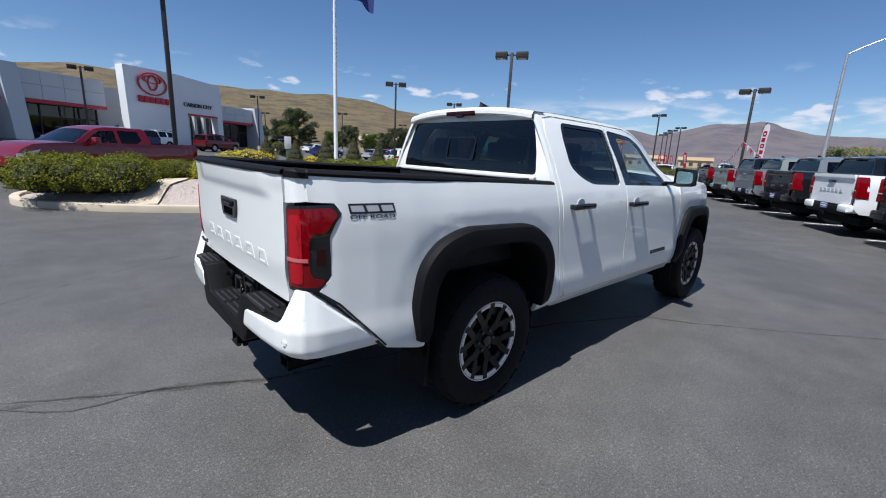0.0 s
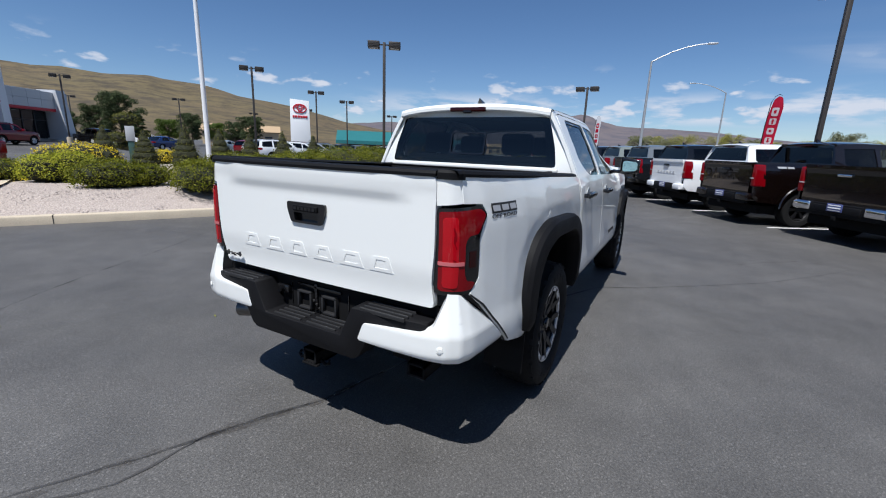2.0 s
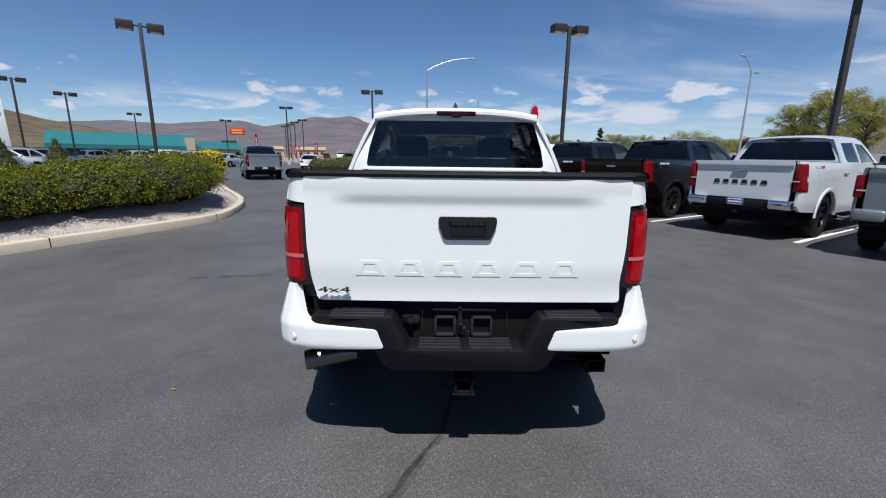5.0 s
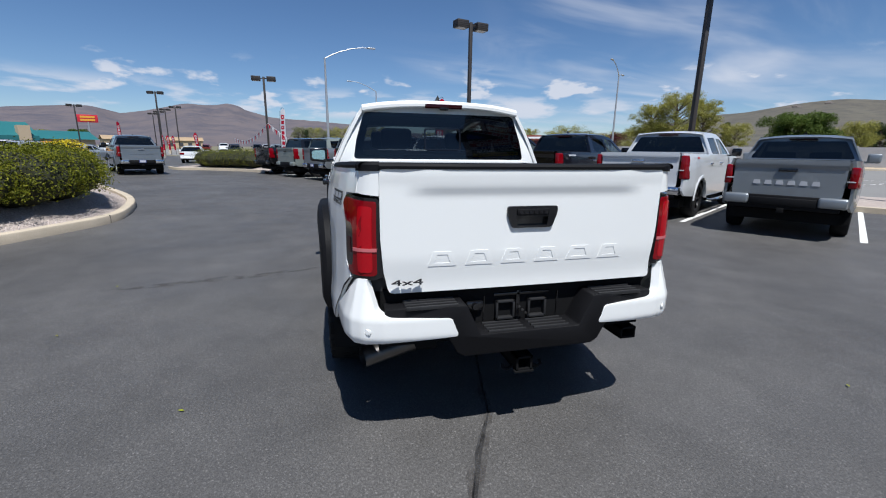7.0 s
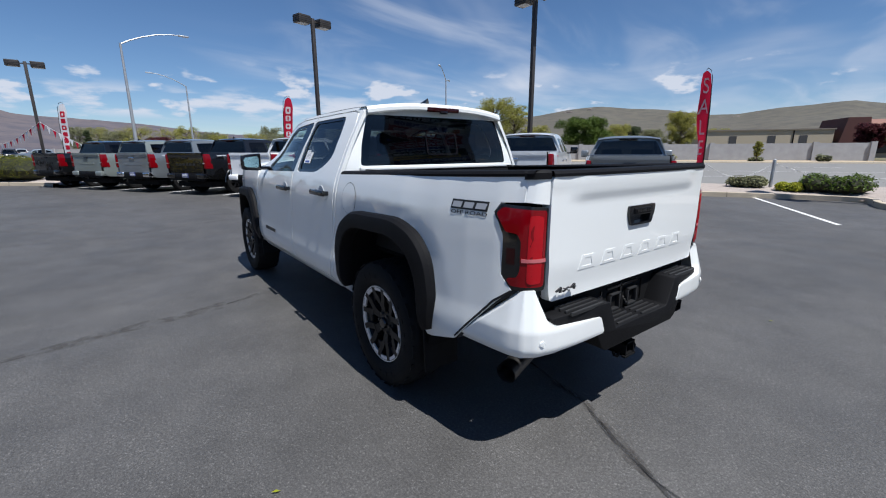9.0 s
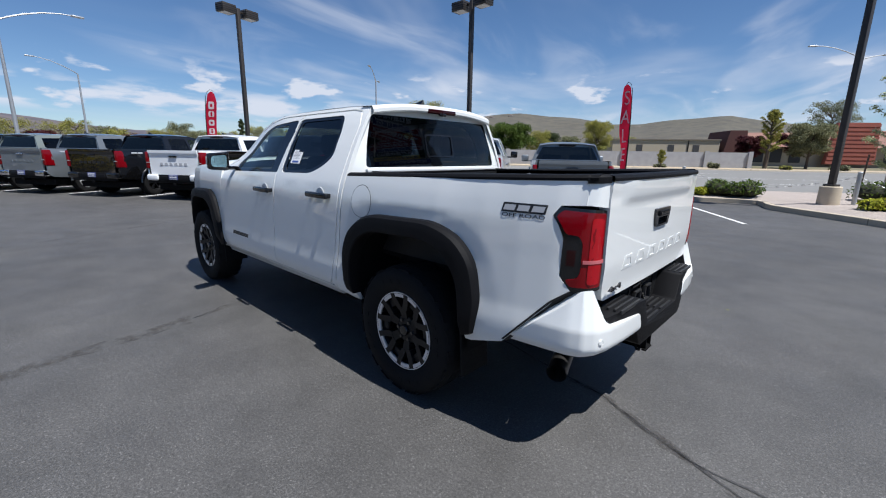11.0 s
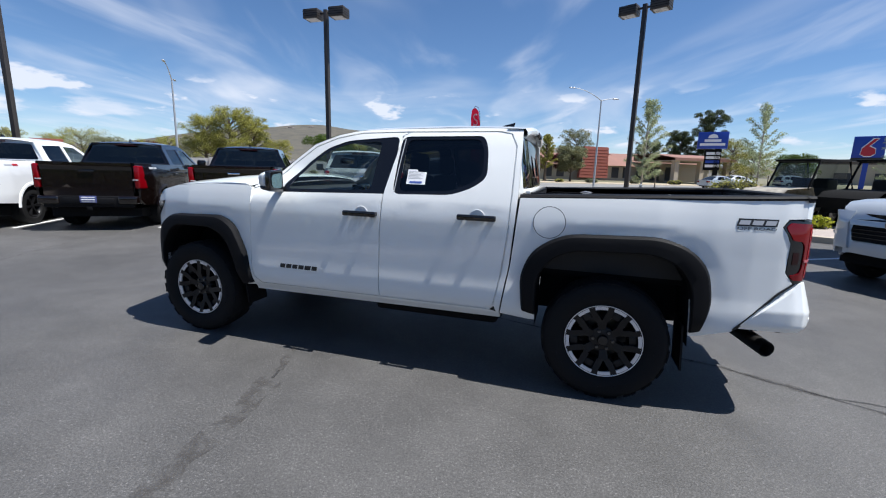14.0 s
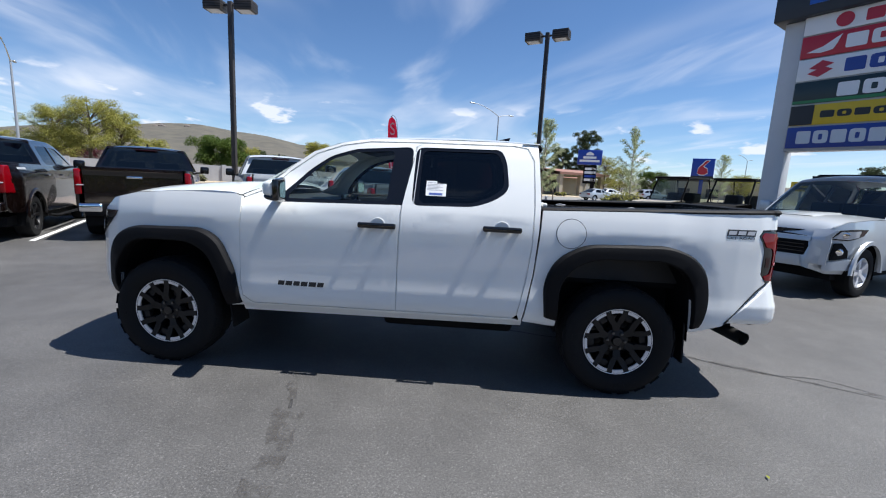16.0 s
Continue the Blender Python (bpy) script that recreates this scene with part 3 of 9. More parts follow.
truck = thing("pickup_truck", pose(0, 0, 0), "white crew cab pickup with black wheel flares parked on asphalt", "pickup truck")


def pair(name, bm, material, label="", parent=None, **kw):
    """A part on the left side and its mirror image on the right."""
    other = mirrored(bm)
    return part(name, bm, material, parent or truck, label, **kw), part(name, other, material, parent or truck, label, **kw)


def on_side(off=0.0, f=side_y):
    return lambda x, z: (x, f(x, z) + off, z)


# bed side
bed = [(0.565, rail_z(0.565) - 0.015), (0.575, 1.15), (0.60, 0.85), (0.655, 0.50), (0.46, 0.475), (-0.55, 0.50), (-0.74, 0.555), (-0.965, 0.80), (-1.035, 0.865), (-0.985, 0.93), (-0.990, 1.10), (-0.965, 1.155), (-0.935, 1.195), (-0.965, 1.24), (-1.065, 1.245), (-1.065, rail_z(-1.065) - 0.015), (-0.3, rail_z(-0.3) - 0.015)]
pair("bed_side", sheet(bed, [R_IN], 0.042, on_side(), (0, -0.03, 0)), WHITE)
# front wing
wing = [(2.735, 1.285), (2.735, 0.655), (2.717, 0.56), (2.652, 0.507), (2.652, 0.485), (2.9, 0.46), (3.80, 0.50), (3.93, 0.60), (4.0, 0.80), (3.965, 0.965), (3.76, 1.125), (3.855, 1.135), (3.755, 1.225), (3.55, 1.275), (3.2, 1.305), (2.95, 1.315), (2.80, 1.315)]
pair("front_wing", sheet(wing, [F_IN], 0.045, on_side(), (0, -0.03, 0)), WHITE)
# doors with their window frames
WIN_F = rounded([(2.47, 1.262), (2.45, 1.33), (2.30, 1.50), (2.14, 1.615), (1.95, 1.675), (1.515, 1.708), (1.515, 1.285)], 0.05)
WIN_R = rounded([(1.495, 1.285), (1.495, 1.708), (0.865, 1.715), (0.825, 1.62), (0.805, 1.425), (0.90, 1.35), (1.05, 1.296)], 0.06)
door_f = [(2.731, 1.278), (2.731, 0.66), (2.713, 0.566), (2.648, 0.513), (1.577, 0.522), (1.577, 1.0), (1.568, 1.30), (1.50, 1.71), (1.46, 1.738), (1.85, 1.728), (2.06, 1.692), (2.26, 1.622), (2.44, 1.485), (2.56, 1.35)]
door_r = [(1.568, 1.0), (1.568, 0.522), (0.745, 0.530), (0.705, 0.57), (0.665, 0.78), (0.635, 1.05), (0.628, 1.32), (0.635, 1.64), (0.68, 1.725), (0.78, 1.742), (1.44, 1.738), (1.488, 1.71), (1.558, 1.30)]


def door_skin(x, z):
    return (x, upper_y(x, z), z)


d_f = pair("front_door", sheet(door_f, [WIN_F], 0.08, door_skin, (0, -0.035, 0)), WHITE)
d_r = pair("rear_door", sheet(door_r, [WIN_R], 0.08, door_skin, (0, -0.035, 0)), WHITE)
# painted jambs show in the gaps round the doors
for poly, hole in ((door_f, WIN_F), (door_r, WIN_R)):
    cx, cz = sum(p[0] for p in poly) / len(poly), sum(p[1] for p in poly) / len(poly)
    pair("door_jamb", sheet([(cx + (x - cx) * 1.035, cz + (z - cz) * 1.03) for x, z in poly], [hole], 0.12, lambda x, z: (x, upper_y(x, z) - 0.011, z)), WHITE)
# black pillar trim and glass
G_F = rounded([(2.41, 1.29), (2.39, 1.345), (2.27, 1.485), (2.12, 1.595), (1.94, 1.65), (1.655, 1.672), (1.675, 1.305)], 0.04)
G_R = rounded([(1.445, 1.305), (1.445, 1.685), (0.895, 1.69), (0.855, 1.61), (0.84, 1.44), (0.925, 1.375), (1.06, 1.322)], 0.05)


def glass_at(off):
    return lambda x, z: (x, upper_y(x, z) + off, z)


for s, k in ((0, d_f), (1, d_r)):
    ring, pane = ((WIN_F, G_F), (WIN_R, G_R))[s]
    surround = sheet(ring, [pane], 0.12, glass_at(-0.006))
    glass = sheet(pane, (), 0.12, glass_at(-0.012))
    mat = (CLEAR, TINTED)[s]
    for ob, flip in zip(k, (False, True)):
        part("window_surround", mirrored(surround) if flip else surround.copy(), GLOSS_BLACK, ob, "gloss black window surround")
        g = part("window_pane", mirrored(glass) if flip else glass.copy(), mat, ob, ("clear side glass", "dark tinted side glass")[s])
# thin bright run between the panes
pair("glass_run", sheet([(1.477, 1.30), (1.484, 1.30), (1.470, 1.69), (1.463, 1.69)], (), 0.2, glass_at(0.002)), DECAL_GREY, "thin bright window channel")

# door handles: black grip over a round dish
for ob_pair, hx in ((d_f, 1.725), (d_r, 0.845)):
    hz = 1.135 if hx > 1 else 1.155
    for ob, s in zip(ob_pair, (1, -1)):
        y = side_y(hx, hz)
        dish = lathe([(0.0, -0.001), (0.035, 0.0015), (0.054, 0.003), (0.058, 0.0)], 24)
        moved(dish, Matrix.Translation((hx, y + 0.001, hz - 0.005)) @ Matrix.Diagonal((1.0, 1, 1.05, 1)))
        part("handle_dish", dish if s > 0 else mirrored(dish), WHITE, ob)
        grip = box(hx - 0.135, hx + 0.135, y + 0.022, y + 0.052, hz - 0.020, hz + 0.020, 0.012, 3)
        feet = [box(hx + a - 0.02, hx + a + 0.02, y - 0.004, y + 0.03, hz - 0.016, hz + 0.016, 0.006) for a in (-0.11, 0.11)]
        g = join(grip, *feet)
        part("door_handle", g if s > 0 else mirrored(g), GLOSS_BLACK, ob, "gloss black pull handle")
# name badge on the front doors: plain dark bars
for ob, s in zip(d_f, (1, -1)):
    bars = []
    x0 = 2.445
    for wd in (0.050, 0.052, 0.050, 0.052, 0.058, 0.050):
        x1 = x0 - wd
        zc = 0.678
        bars.append(prism([(x0, zc - 0.016), (x0 - 0.006, zc + 0.016), (x1 - 0.001, zc + 0.016), (x1 + 0.005, zc - 0.016)], lambda u, v: (u, side_y(u, v) - 0.002, v), (0, 0.006, 0)))
        x0 = x1 - 0.006
    for b in bars:
        part("badge_bar", b if s > 0 else mirrored(b), DECAL_BLACK, ob, "black raised badge bar", smooth=False)

# sill
pair("sill", sheet([(2.735, 0.485), (2.735, 0.505), (2.66, 0.505), (0.735, 0.518), (0.66, 0.50), (0.66, 0.455), (2.735, 0.435)], (), 0.12, on_side(-0.004), (0, -0.10, -0.015), vstep=0.03), WHITE)
# cab shell round the doors: rear corner, roof rail, windscreen pillar
cab_side = [(2.728, 1.285), (2.57, 1.36), (2.445, 1.495), (2.265, 1.632), (2.062, 1.702), (1.85, 1.738), (1.46, 1.748), (0.77, 1.752), (0.672, 1.735), (0.625, 1.645), (0.618, 1.32), (0.625, 1.05), (0.655, 0.78), (0.70, 0.555), (0.68, 0.50), (0.665, 0.50), (0.61, 0.85), (0.588, 1.15), (0.580, 1.33), (0.590, 1.60), (0.60, 1.76), (0.80, 1.775), (1.46, 1.770), (1.86, 1.755), (2.08, 1.717), (2.285, 1.648), (2.47, 1.505), (2.60, 1.37), (2.75, 1.295)]
pair("cab_shell", sheet(cab_side, (), 0.10, door_skin, (0, -0.03, 0)), WHITE)

# roof and bonnet
ROOF = [(0.60, 1.762), (0.70, 1.772), (0.85, 1.777), (1.16, 1.778), (1.48, 1.770), (1.85, 1.756), (2.08, 1.718), (2.285, 1.648)]


def crown_rows(profile, half, rise, n=14, edge=0.0):
    rows = []
    for x, z in profile:
        h = half(x, z)
        r = rise(x) if callable(rise) else rise
        rows.append([(x, h * t, z + r * (1 - abs(t) ** 2.6) - edge * abs(t) ** 8) for t in (2 * i / n - 1 for i in range(n + 1))])
    return rows


part("roof", loft(crown_rows(ROOF, lambda x, z: glass_y(x, z) + 0.002, lambda x: 0.045 + 0.01 * math.sin((x - 0.6) * 1.8))), WHITE, truck)
SCREEN = [(2.285, 1.650), (2.45, 1.545), (2.62, 1.425), (2.80, 1.30)]
part("windscreen", loft(crown_rows(SCREEN, lambda x, z: glass_y(x, z) - 0.03 - 0.01, 0.055)), CLEAR, truck, "clear curved windscreen")
BONNET = [(2.74, 1.300), (2.80, 1.316), (2.95, 1.318), (3.2, 1.308), (3.55, 1.278), (3.755, 1.228), (3.86, 1.14), (3.90, 1.06)]
part("bonnet", loft(crown_rows(BONNET, lambda x, z: side_y(x, min(z, 1.30)) - 0.002, lambda x: 0.05 + 0.02 * sstep(x, 3.9, 3.0), 20)), WHITE, truck)
# front: grille, headlamps, bumper
part("grille", loft([[(3.90 + 0.16 * math.cos(a * 1.25), y, z) for y, a in ((-0.66, -1), (-0.45, -0.7), (-0.2, -0.3), (0, 0), (0.2, 0.3), (0.45, 0.7), (0.66, 1))] for z in (0.62, 0.75, 0.9, 1.05, 1.10)]), GLOSS_BLACK, truck, "black front grille")
hlp = pair("headlamp", sheet([(3.985, 0.945), (3.965, 1.06), (3.88, 1.125), (3.705, 1.135), (3.725, 1.10), (3.85, 0.985), (3.95, 0.93)], (), 0.03, on_side(0.006), (0, -0.08, 0)), GLOSS_BLACK, "dark headlamp with clear lens strip")
for ob, s in zip(hlp, (1, -1)):
    b = sheet([(3.972, 0.965), (3.960, 1.03), (3.90, 1.05), (3.92, 0.985)], (), 0.03, on_side(0.009))
    part("lamp_lens", b if s > 0 else mirrored(b), CLEAR_LENS, ob, "clear lens strip")
    b = sheet([(3.955, 0.95), (3.93, 0.965), (3.90, 0.995), (3.915, 0.985)], (), 0.03, on_side(0.010))
    part("side_marker", b if s > 0 else mirrored(b), AMBER, ob, "small amber marker")
part("front_bumper", loft([[(3.83 + 0.34 * (1 - abs(t) ** 2.4) - 0.10 * abs(z - 0.62), 0.76 * t, z) for t in (-1, -0.85, -0.7, -0.5, -0.2, 0.2, 0.5, 0.7, 0.85, 1)] for z in (0.42, 0.5, 0.62, 0.74)]), WHITE, truck, "white front bumper")

# wheel flares


def evenly(path, n):
    """n + 1 points at even steps of length along a polyline."""
    total = path_len(path, len(path))
    return [path_at(path, total * i / n) for i in range(n + 1)]


def path_at(path, u):
    for (a, b), (c, d) in zip(path, path[1:]):
        k = math.hypot(c - a, d - b)
        if u <= k:
            return (a + (c - a) * u / k, b + (d - b) * u / k)
        u -= k
    return path[-1]


def path_len(path, upto):
    return sum(math.hypot(c - a, d - b) for (a, b), (c, d) in list(zip(path, path[1:]))[:upto])


def eased(path, r):
    """An open polyline with its inner corners rounded."""
    out = [path[0]]
    for a, b, c in zip(path, path[1:], path[2:]):
        a, b, c = Vector(a), Vector(b), Vector(c)
        u, v = a - b, c - b
        d = min(r, u.length * 0.45, v.length * 0.45)
        p, q = b + u.normalized() * d, b + v.normalized() * d
        out += [tuple(p * (1 - t) ** 2 + b * 2 * t * (1 - t) + q * t * t) for t in (0, 0.25, 0.5, 0.75, 1)]
    return out + [path[-1]]


def flare(out, inn):
    """A moulded band between two outlines: chamfered outer edge, flat face, lip turned in."""
    a, b = evenly(eased(out, 0.10), 56), evenly(eased(inn, 0.10), 56)
    rows = []
    for (ax, az), (bx, bz) in zip(a, b):
        row = []
        for t, off in ((0.0, -0.042), (0.01, 0.012), (0.13, 0.034), (0.17, 0.036), (0.55, 0.040), (0.90, 0.042), (0.97, 0.038), (1.0, 0.028), (1.0, -0.05)):
            x, z = ax + (bx - ax) * t, az + (bz - az) * t
            base = 0.950 - front_taper(x) - rear_taper(x) - 0.05 * sstep(z, 0.62, 0.45)
            row.append((x, base + off, z))
        rows.append(row)
    return loft(rows, cap=True)


pair("rear_flare", flare(R_OUT, [(0.42, 0.53)] + R_IN[1:-1] + [(-0.512, 0.53)]), TRIM, "textured black wheel flare", sharp=28)
pair("front_flare", flare(F_OUT, [(3.70, 0.50)] + F_IN[1:-1] + [(2.842, 0.48)]), TRIM, "textured black wheel flare", sharp=28)


def wheel_well(axle, ring, ztop):
    pts = ring[:]
    return loft([[(x, y, z) for x, z in pts] for y in (0.90, 0.55)])


for axle, ring in ((AX_R, R_IN), (AX_F, F_IN)):
    pair("wheel_well", join(wheel_well(axle, ring, 1.0), box(axle - 0.5, axle + 0.45, 0.53, 0.55, 0.5, 1.0)), UNDER, "black inner wheel arch liner")

# wheels


def tyre_mesh(r=0.400, w=0.262, rim=0.247):
    h = w / 2
    prof = [(rim, -h * 0.80), (rim + 0.02, -h * 0.93), (r * 0.78, -h * 1.02), (r * 0.90, -h * 0.99), (r * 0.955, -h * 0.90), (r * 0.985, -h * 0.74), (r, -h * 0.4), (r, 0), (r, h * 0.4), (r * 0.985, h * 0.74), (r * 0.955, h * 0.90), (r * 0.90, h * 0.99), (r * 0.78, h * 1.02), (rim + 0.02, h * 0.93), (rim, h * 0.80)]
    base = lathe(prof, 48)
    lugs = []
    for k in range(40):
        a = 2 * math.pi * k / 40
        for y0, y1, off in ((-h * 0.93, -h * 0.42, 0.0), (-h * 0.34, h * 0.0, 0.5), (h * 0.04, h * 0.38, 0.0), (h * 0.46, h * 0.93, 0.5)):
            b = box(-0.024, 0.024, y0, y1, r - 0.014, r + 0.0015 - (0.009 if abs(y0 + y1) > h else 0), 0)
            moved(b, Matrix.Rotation(a + off * 2 * math.pi / 40, 4, "Y") @ Matrix.Rotation(0.12 * (1 if k % 2 else -1), 4, "Z"))
            lugs.append(b)
    # raised ring of plain bars on the outer wall
    for k in range(26):
        if k % 13 in (0, 1, 6, 7, 8, 12):
            continue
        b = box(-0.014, 0.014, h * 1.0, h * 1.0 + 0.004, r * 0.76, r * 0.82, 0)
        moved(b, Matrix.Rotation(2 * math.pi * k / 26, 4, "Y"))
        lugs.append(b)
    return base, join(*lugs)


def rim_parts(parent, r=0.247, style="offroad"):
    """The rim of a wheel whose outer face points to +y."""
    barrel = lathe([(r, 0.105), (r - 0.012, 0.112), (r - 0.02, 0.10), (r - 0.035, 0.05), (r - 0.045, -0.02), (r - 0.05, -0.09), (0.07, -0.09)], 40)
    part("barrel", barrel, ALLOY_DARK, parent, "black wheel barrel")
    # machined outer ring with notches
    n, cuts = 72, 12
    ring = bmesh.new()
    for k in range(n):
        a0, a1 = 2 * math.pi * k / n, 2 * math.pi * (k + 1) / n
        inner = r - (0.015 if k % 6 in (0, 1) else 0.034)
        q = []
        for y in (0.112, 0.102):
            for rr in (r - 0.004, inner):
                for a in (a0, a1):
                    q.append(ring.verts.new((rr * math.cos(a), y - (0.004 if rr < r - 0.01 else 0), rr * math.sin(a))))
        for f in ((0, 1, 3, 2), (2, 3, 7, 6), (4, 5, 1, 0)):
            ring.faces.new([q[i] for i in f])
        ring.faces.new((q[0], q[2], q[6], q[4]))
        ring.faces.new((q[1], q[5], q[7], q[3]))
    bmesh.ops.remove_doubles(ring, verts=ring.verts[:], dist=2e-4)
    bmesh.ops.recalc_face_normals(ring, faces=ring.faces[:])
    part("outer_ring", ring, ALLOY, parent, "machined bright rim ring", smooth=False)
    spokes = []
    for k in range(6):
        # six broad arms, each forked into two blocks that fill the notches of the bright ring
        a = -2 * math.pi * (12 * k + 4) / 72
        b = loft([[(p, y, -w), (p, y, w), (p, y - 0.05, w + 0.006), (p, y - 0.05, -w - 0.006)] for p, y, w in ((0.07, 0.078, 0.022), (r * 0.50, 0.090, 0.030), (r * 0.58, 0.094, 0.042))], closed=True, cap=True)
        spokes.append(moved(b, Matrix.Rotation(a, 4, "Y")))
        for f in (-1, 1):
            e = f * math.pi / 12
            rows = []
            for p, t, y, w in ((r * 0.52, 0.55, 0.093, 0.020), (r * 0.72, 0.9, 0.100, 0.021), (r * 0.80, 1.0, 0.106, 0.0185), (r - 0.016, 1.0, 0.1105, 0.0185)):
                ux, uz = math.cos(e * t), math.sin(e * t)
                rows.append([(p * ux - q * uz, y - dp, p * uz + q * ux) for q, dp in ((-w, 0), (w, 0), (w + 0.006, 0.05), (-w - 0.006, 0.05))])
            spokes.append(moved(loft(rows, closed=True, cap=True), Matrix.Rotation(a, 4, "Y")))
        br = box(r * 0.64, r * 0.84, 0.040, 0.088, -0.030, 0.030, 0.008)
        spokes.append(moved(br, Matrix.Rotation(a + math.pi / 6, 4, "Y")))
    spokes.append(lathe([(0.0, 0.082), (0.055, 0.080), (0.085, 0.072), (0.094, 0.05), (0.094, 0.02)], 24))
    part("spokes", join(*spokes), ALLOY_DARK, parent, "dark painted spokes")
    for k in range(6):
        a = 2 * math.pi * k / 6
        c = lathe([(0.0, 0.092), (0.010, 0.090), (0.012, 0.07)], 6)
        part("wheel_nut", moved(c, Matrix.Translation((0.062 * math.cos(a), 0, 0.062 * math.sin(a)))), STEEL, parent)
    part("centre_cap", lathe([(0.0, 0.104), (0.030, 0.101), (0.036, 0.09), (0.036, 0.07)], 20), GLOSS_BLACK, parent, "black centre cap")
    part("brake_disc", lathe([(0.05, -0.03), (0.155, -0.03), (0.155, -0.05), (0.05, -0.05)], 32), STEEL, parent, "grey steel brake disc")


tyre_base, tyre_lugs = tyre_mesh()
TYRE, LUGS = finish(tyre_base, "tyre", RUBBER), finish(tyre_lugs, "tyre_tread", RUBBER, False)
first = None
for x, s in ((AX_R, 1), (AX_R, -1), (AX_F, 1), (AX_F, -1)):
    turn = 0 if s > 0 else math.pi
    m = Matrix.Translation((x, s * 0.822, HUB_Z)) @ Matrix.Rotation(turn, 4, "Z") @ Matrix.Rotation(0.35 * x + s, 4, "Y")
    if first is None:
        first = part("wheel", TYRE, RUBBER, truck, "black all-terrain tyre on dark alloy wheel", m=m)
        rim_parts(first)
        tagged(part("tyre_tread", LUGS, None, first), kind="stuff")
    else:
        w = part("wheel", TYRE, RUBBER, truck, "black all-terrain tyre on dark alloy wheel", m=m)
        for o in first.children:
            c = part(o.name.split(".")[0], o.data, None, w)
            for key in o.keys():
                c[key] = o[key]

# rear corner: a path in plan from the side round to the tailgate
CORNER = [(-0.90, 0.862), (-0.95, 0.849), (-1.02, 0.826), (-1.065, 0.808), (-1.098, 0.782), (-1.112, 0.745), (-1.118, 0.708)]


CU = [path_len(CORNER, i) for i in range(len(CORNER))]


def corner(off=0.0):
    def place(u, z):
        x, y = path_at(CORNER, u)
        x2, y2 = path_at(CORNER, min(u + 0.01, CU[-1]))
        x1, y1 = path_at(CORNER, max(u - 0.01, 0))
        d = Vector((x2 - x1, y2 - y1, 0)).normalized()
        out = Vector((d.y, -d.x, 0))
        if out.y < 0 and abs(out.y) > abs(out.x):
            out = -out
        if out.x > 0:
            out = -out
        bow = 0.003 * math.sin(max(0, min(1, (z - 0.85) / 0.40)) * math.pi)
        draw = 0.55 * top_drop(z) * (1 - 0.6 * sstep(u, CU[3], CU[-1]))
        return (x + out.x * (off + bow), y + out.y * (off + bow) - draw, z)
    return place


E1 = CU[-1]
# white corner post above the lamp
post = [(CU[3] - 0.006, 1.247), (E1, 1.235), (E1, rail_z(-1.1) - 0.028), (CU[3] - 0.006, rail_z(-1.07) - 0.026)]
pair("bed_corner", sheet(post, (), 0.04, corner(0.002), (0.03, -0.01, 0)), WHITE)
for s in (1, -1):
    rows = []
    for u in (CU[3] - 0.01, CU[4] - 0.02, CU[4], CU[5], E1):
        x, y, z = corner(0.006)(u, 1.30)
        x2, y2, z2 = corner(-0.05)(u, 1.30)
        zr = rail_z(x)
        rows.append([(x, s * y, zr - 0.032), (x, s * y, zr - 0.006), (x * 0.8 + x2 * 0.2, s * (y * 0.8 + y2 * 0.2), zr + 0.005), (x2, s * y2, zr + 0.006)])
    part("corner_cap", loft(rows), TRIM, truck, "black corner of the bed rail")
# tail lamp: black body, red lens wrapped round it, clear bar
LAMP = rounded([(CU[1] - 0.012, 1.195), (CU[1] + 0.022, 1.235), (E1 - 0.004, 1.225), (E1 - 0.002, 0.865), (CU[2] + 0.0, 0.865), (CU[1] + 0.042, 0.925), (CU[1] + 0.042, 1.10), (CU[1] + 0.016, 1.155)], 0.012, 2)
LENS = rounded([(CU[1] + 0.002, 1.195), (CU[1] + 0.03, 1.222), (E1 - 0.016, 1.212), (E1 - 0.014, 0.885), (CU[2] + 0.010, 0.885), (CU[2] - 0.012, 0.915), (CU[2] + 0.038, 0.925), (CU[2] + 0.050, 0.96), (CU[2] + 0.050, 1.085), (CU[2] + 0.034, 1.115), (CU[1] + 0.052, 1.12), (CU[1] + 0.030, 1.155)], 0.012, 2)
lamp = pair("tail_lamp", sheet(LAMP, (), 0.03, corner(0.002), (0.02, -0.03, 0)), GLOSS_BLACK, "red tail lamp in a black housing")
for ob, s in zip(lamp, (1, -1)):
    for name, poly, off, mat, lab in (("red_lens", LENS, 0.007, RED_LENS, "glossy red lens"), ("deep_lens", rounded([(CU[3] + 0.03, 0.90), (CU[3] + 0.03, 1.195), (E1 - 0.03, 1.19), (E1 - 0.03, 0.90)], 0.015, 2), 0.0095, RED_BRIGHT, "bright red inner lens"), ("reverse_bar", [(CU[2] + 0.055, 0.995), (CU[2] + 0.055, 1.010), (E1 - 0.014, 1.010), (E1 - 0.014, 0.995)], 0.0115, PINK_LENS, "clear reversing lamp bar"), ("side_marker", rounded([(CU[1] + 0.062, 0.98), (CU[1] + 0.062, 1.05), (CU[2] + 0.025, 1.05), (CU[2] + 0.025, 0.98)], 0.006, 2), 0.0045, RED_DEEP, "dark side marker")):
        b = sheet(poly, (), 0.025, corner(off), (0.004, -0.008, 0))
        part(name, b if s > 0 else mirrored(b), mat, ob, lab)
# inner jamb between lamp and tailgate
pair("gate_jamb", box(-1.08, -0.98, 0.690, 0.735, 0.80, rail_z(-1.05) - 0.03), DOOR_GAP)

# tailgate


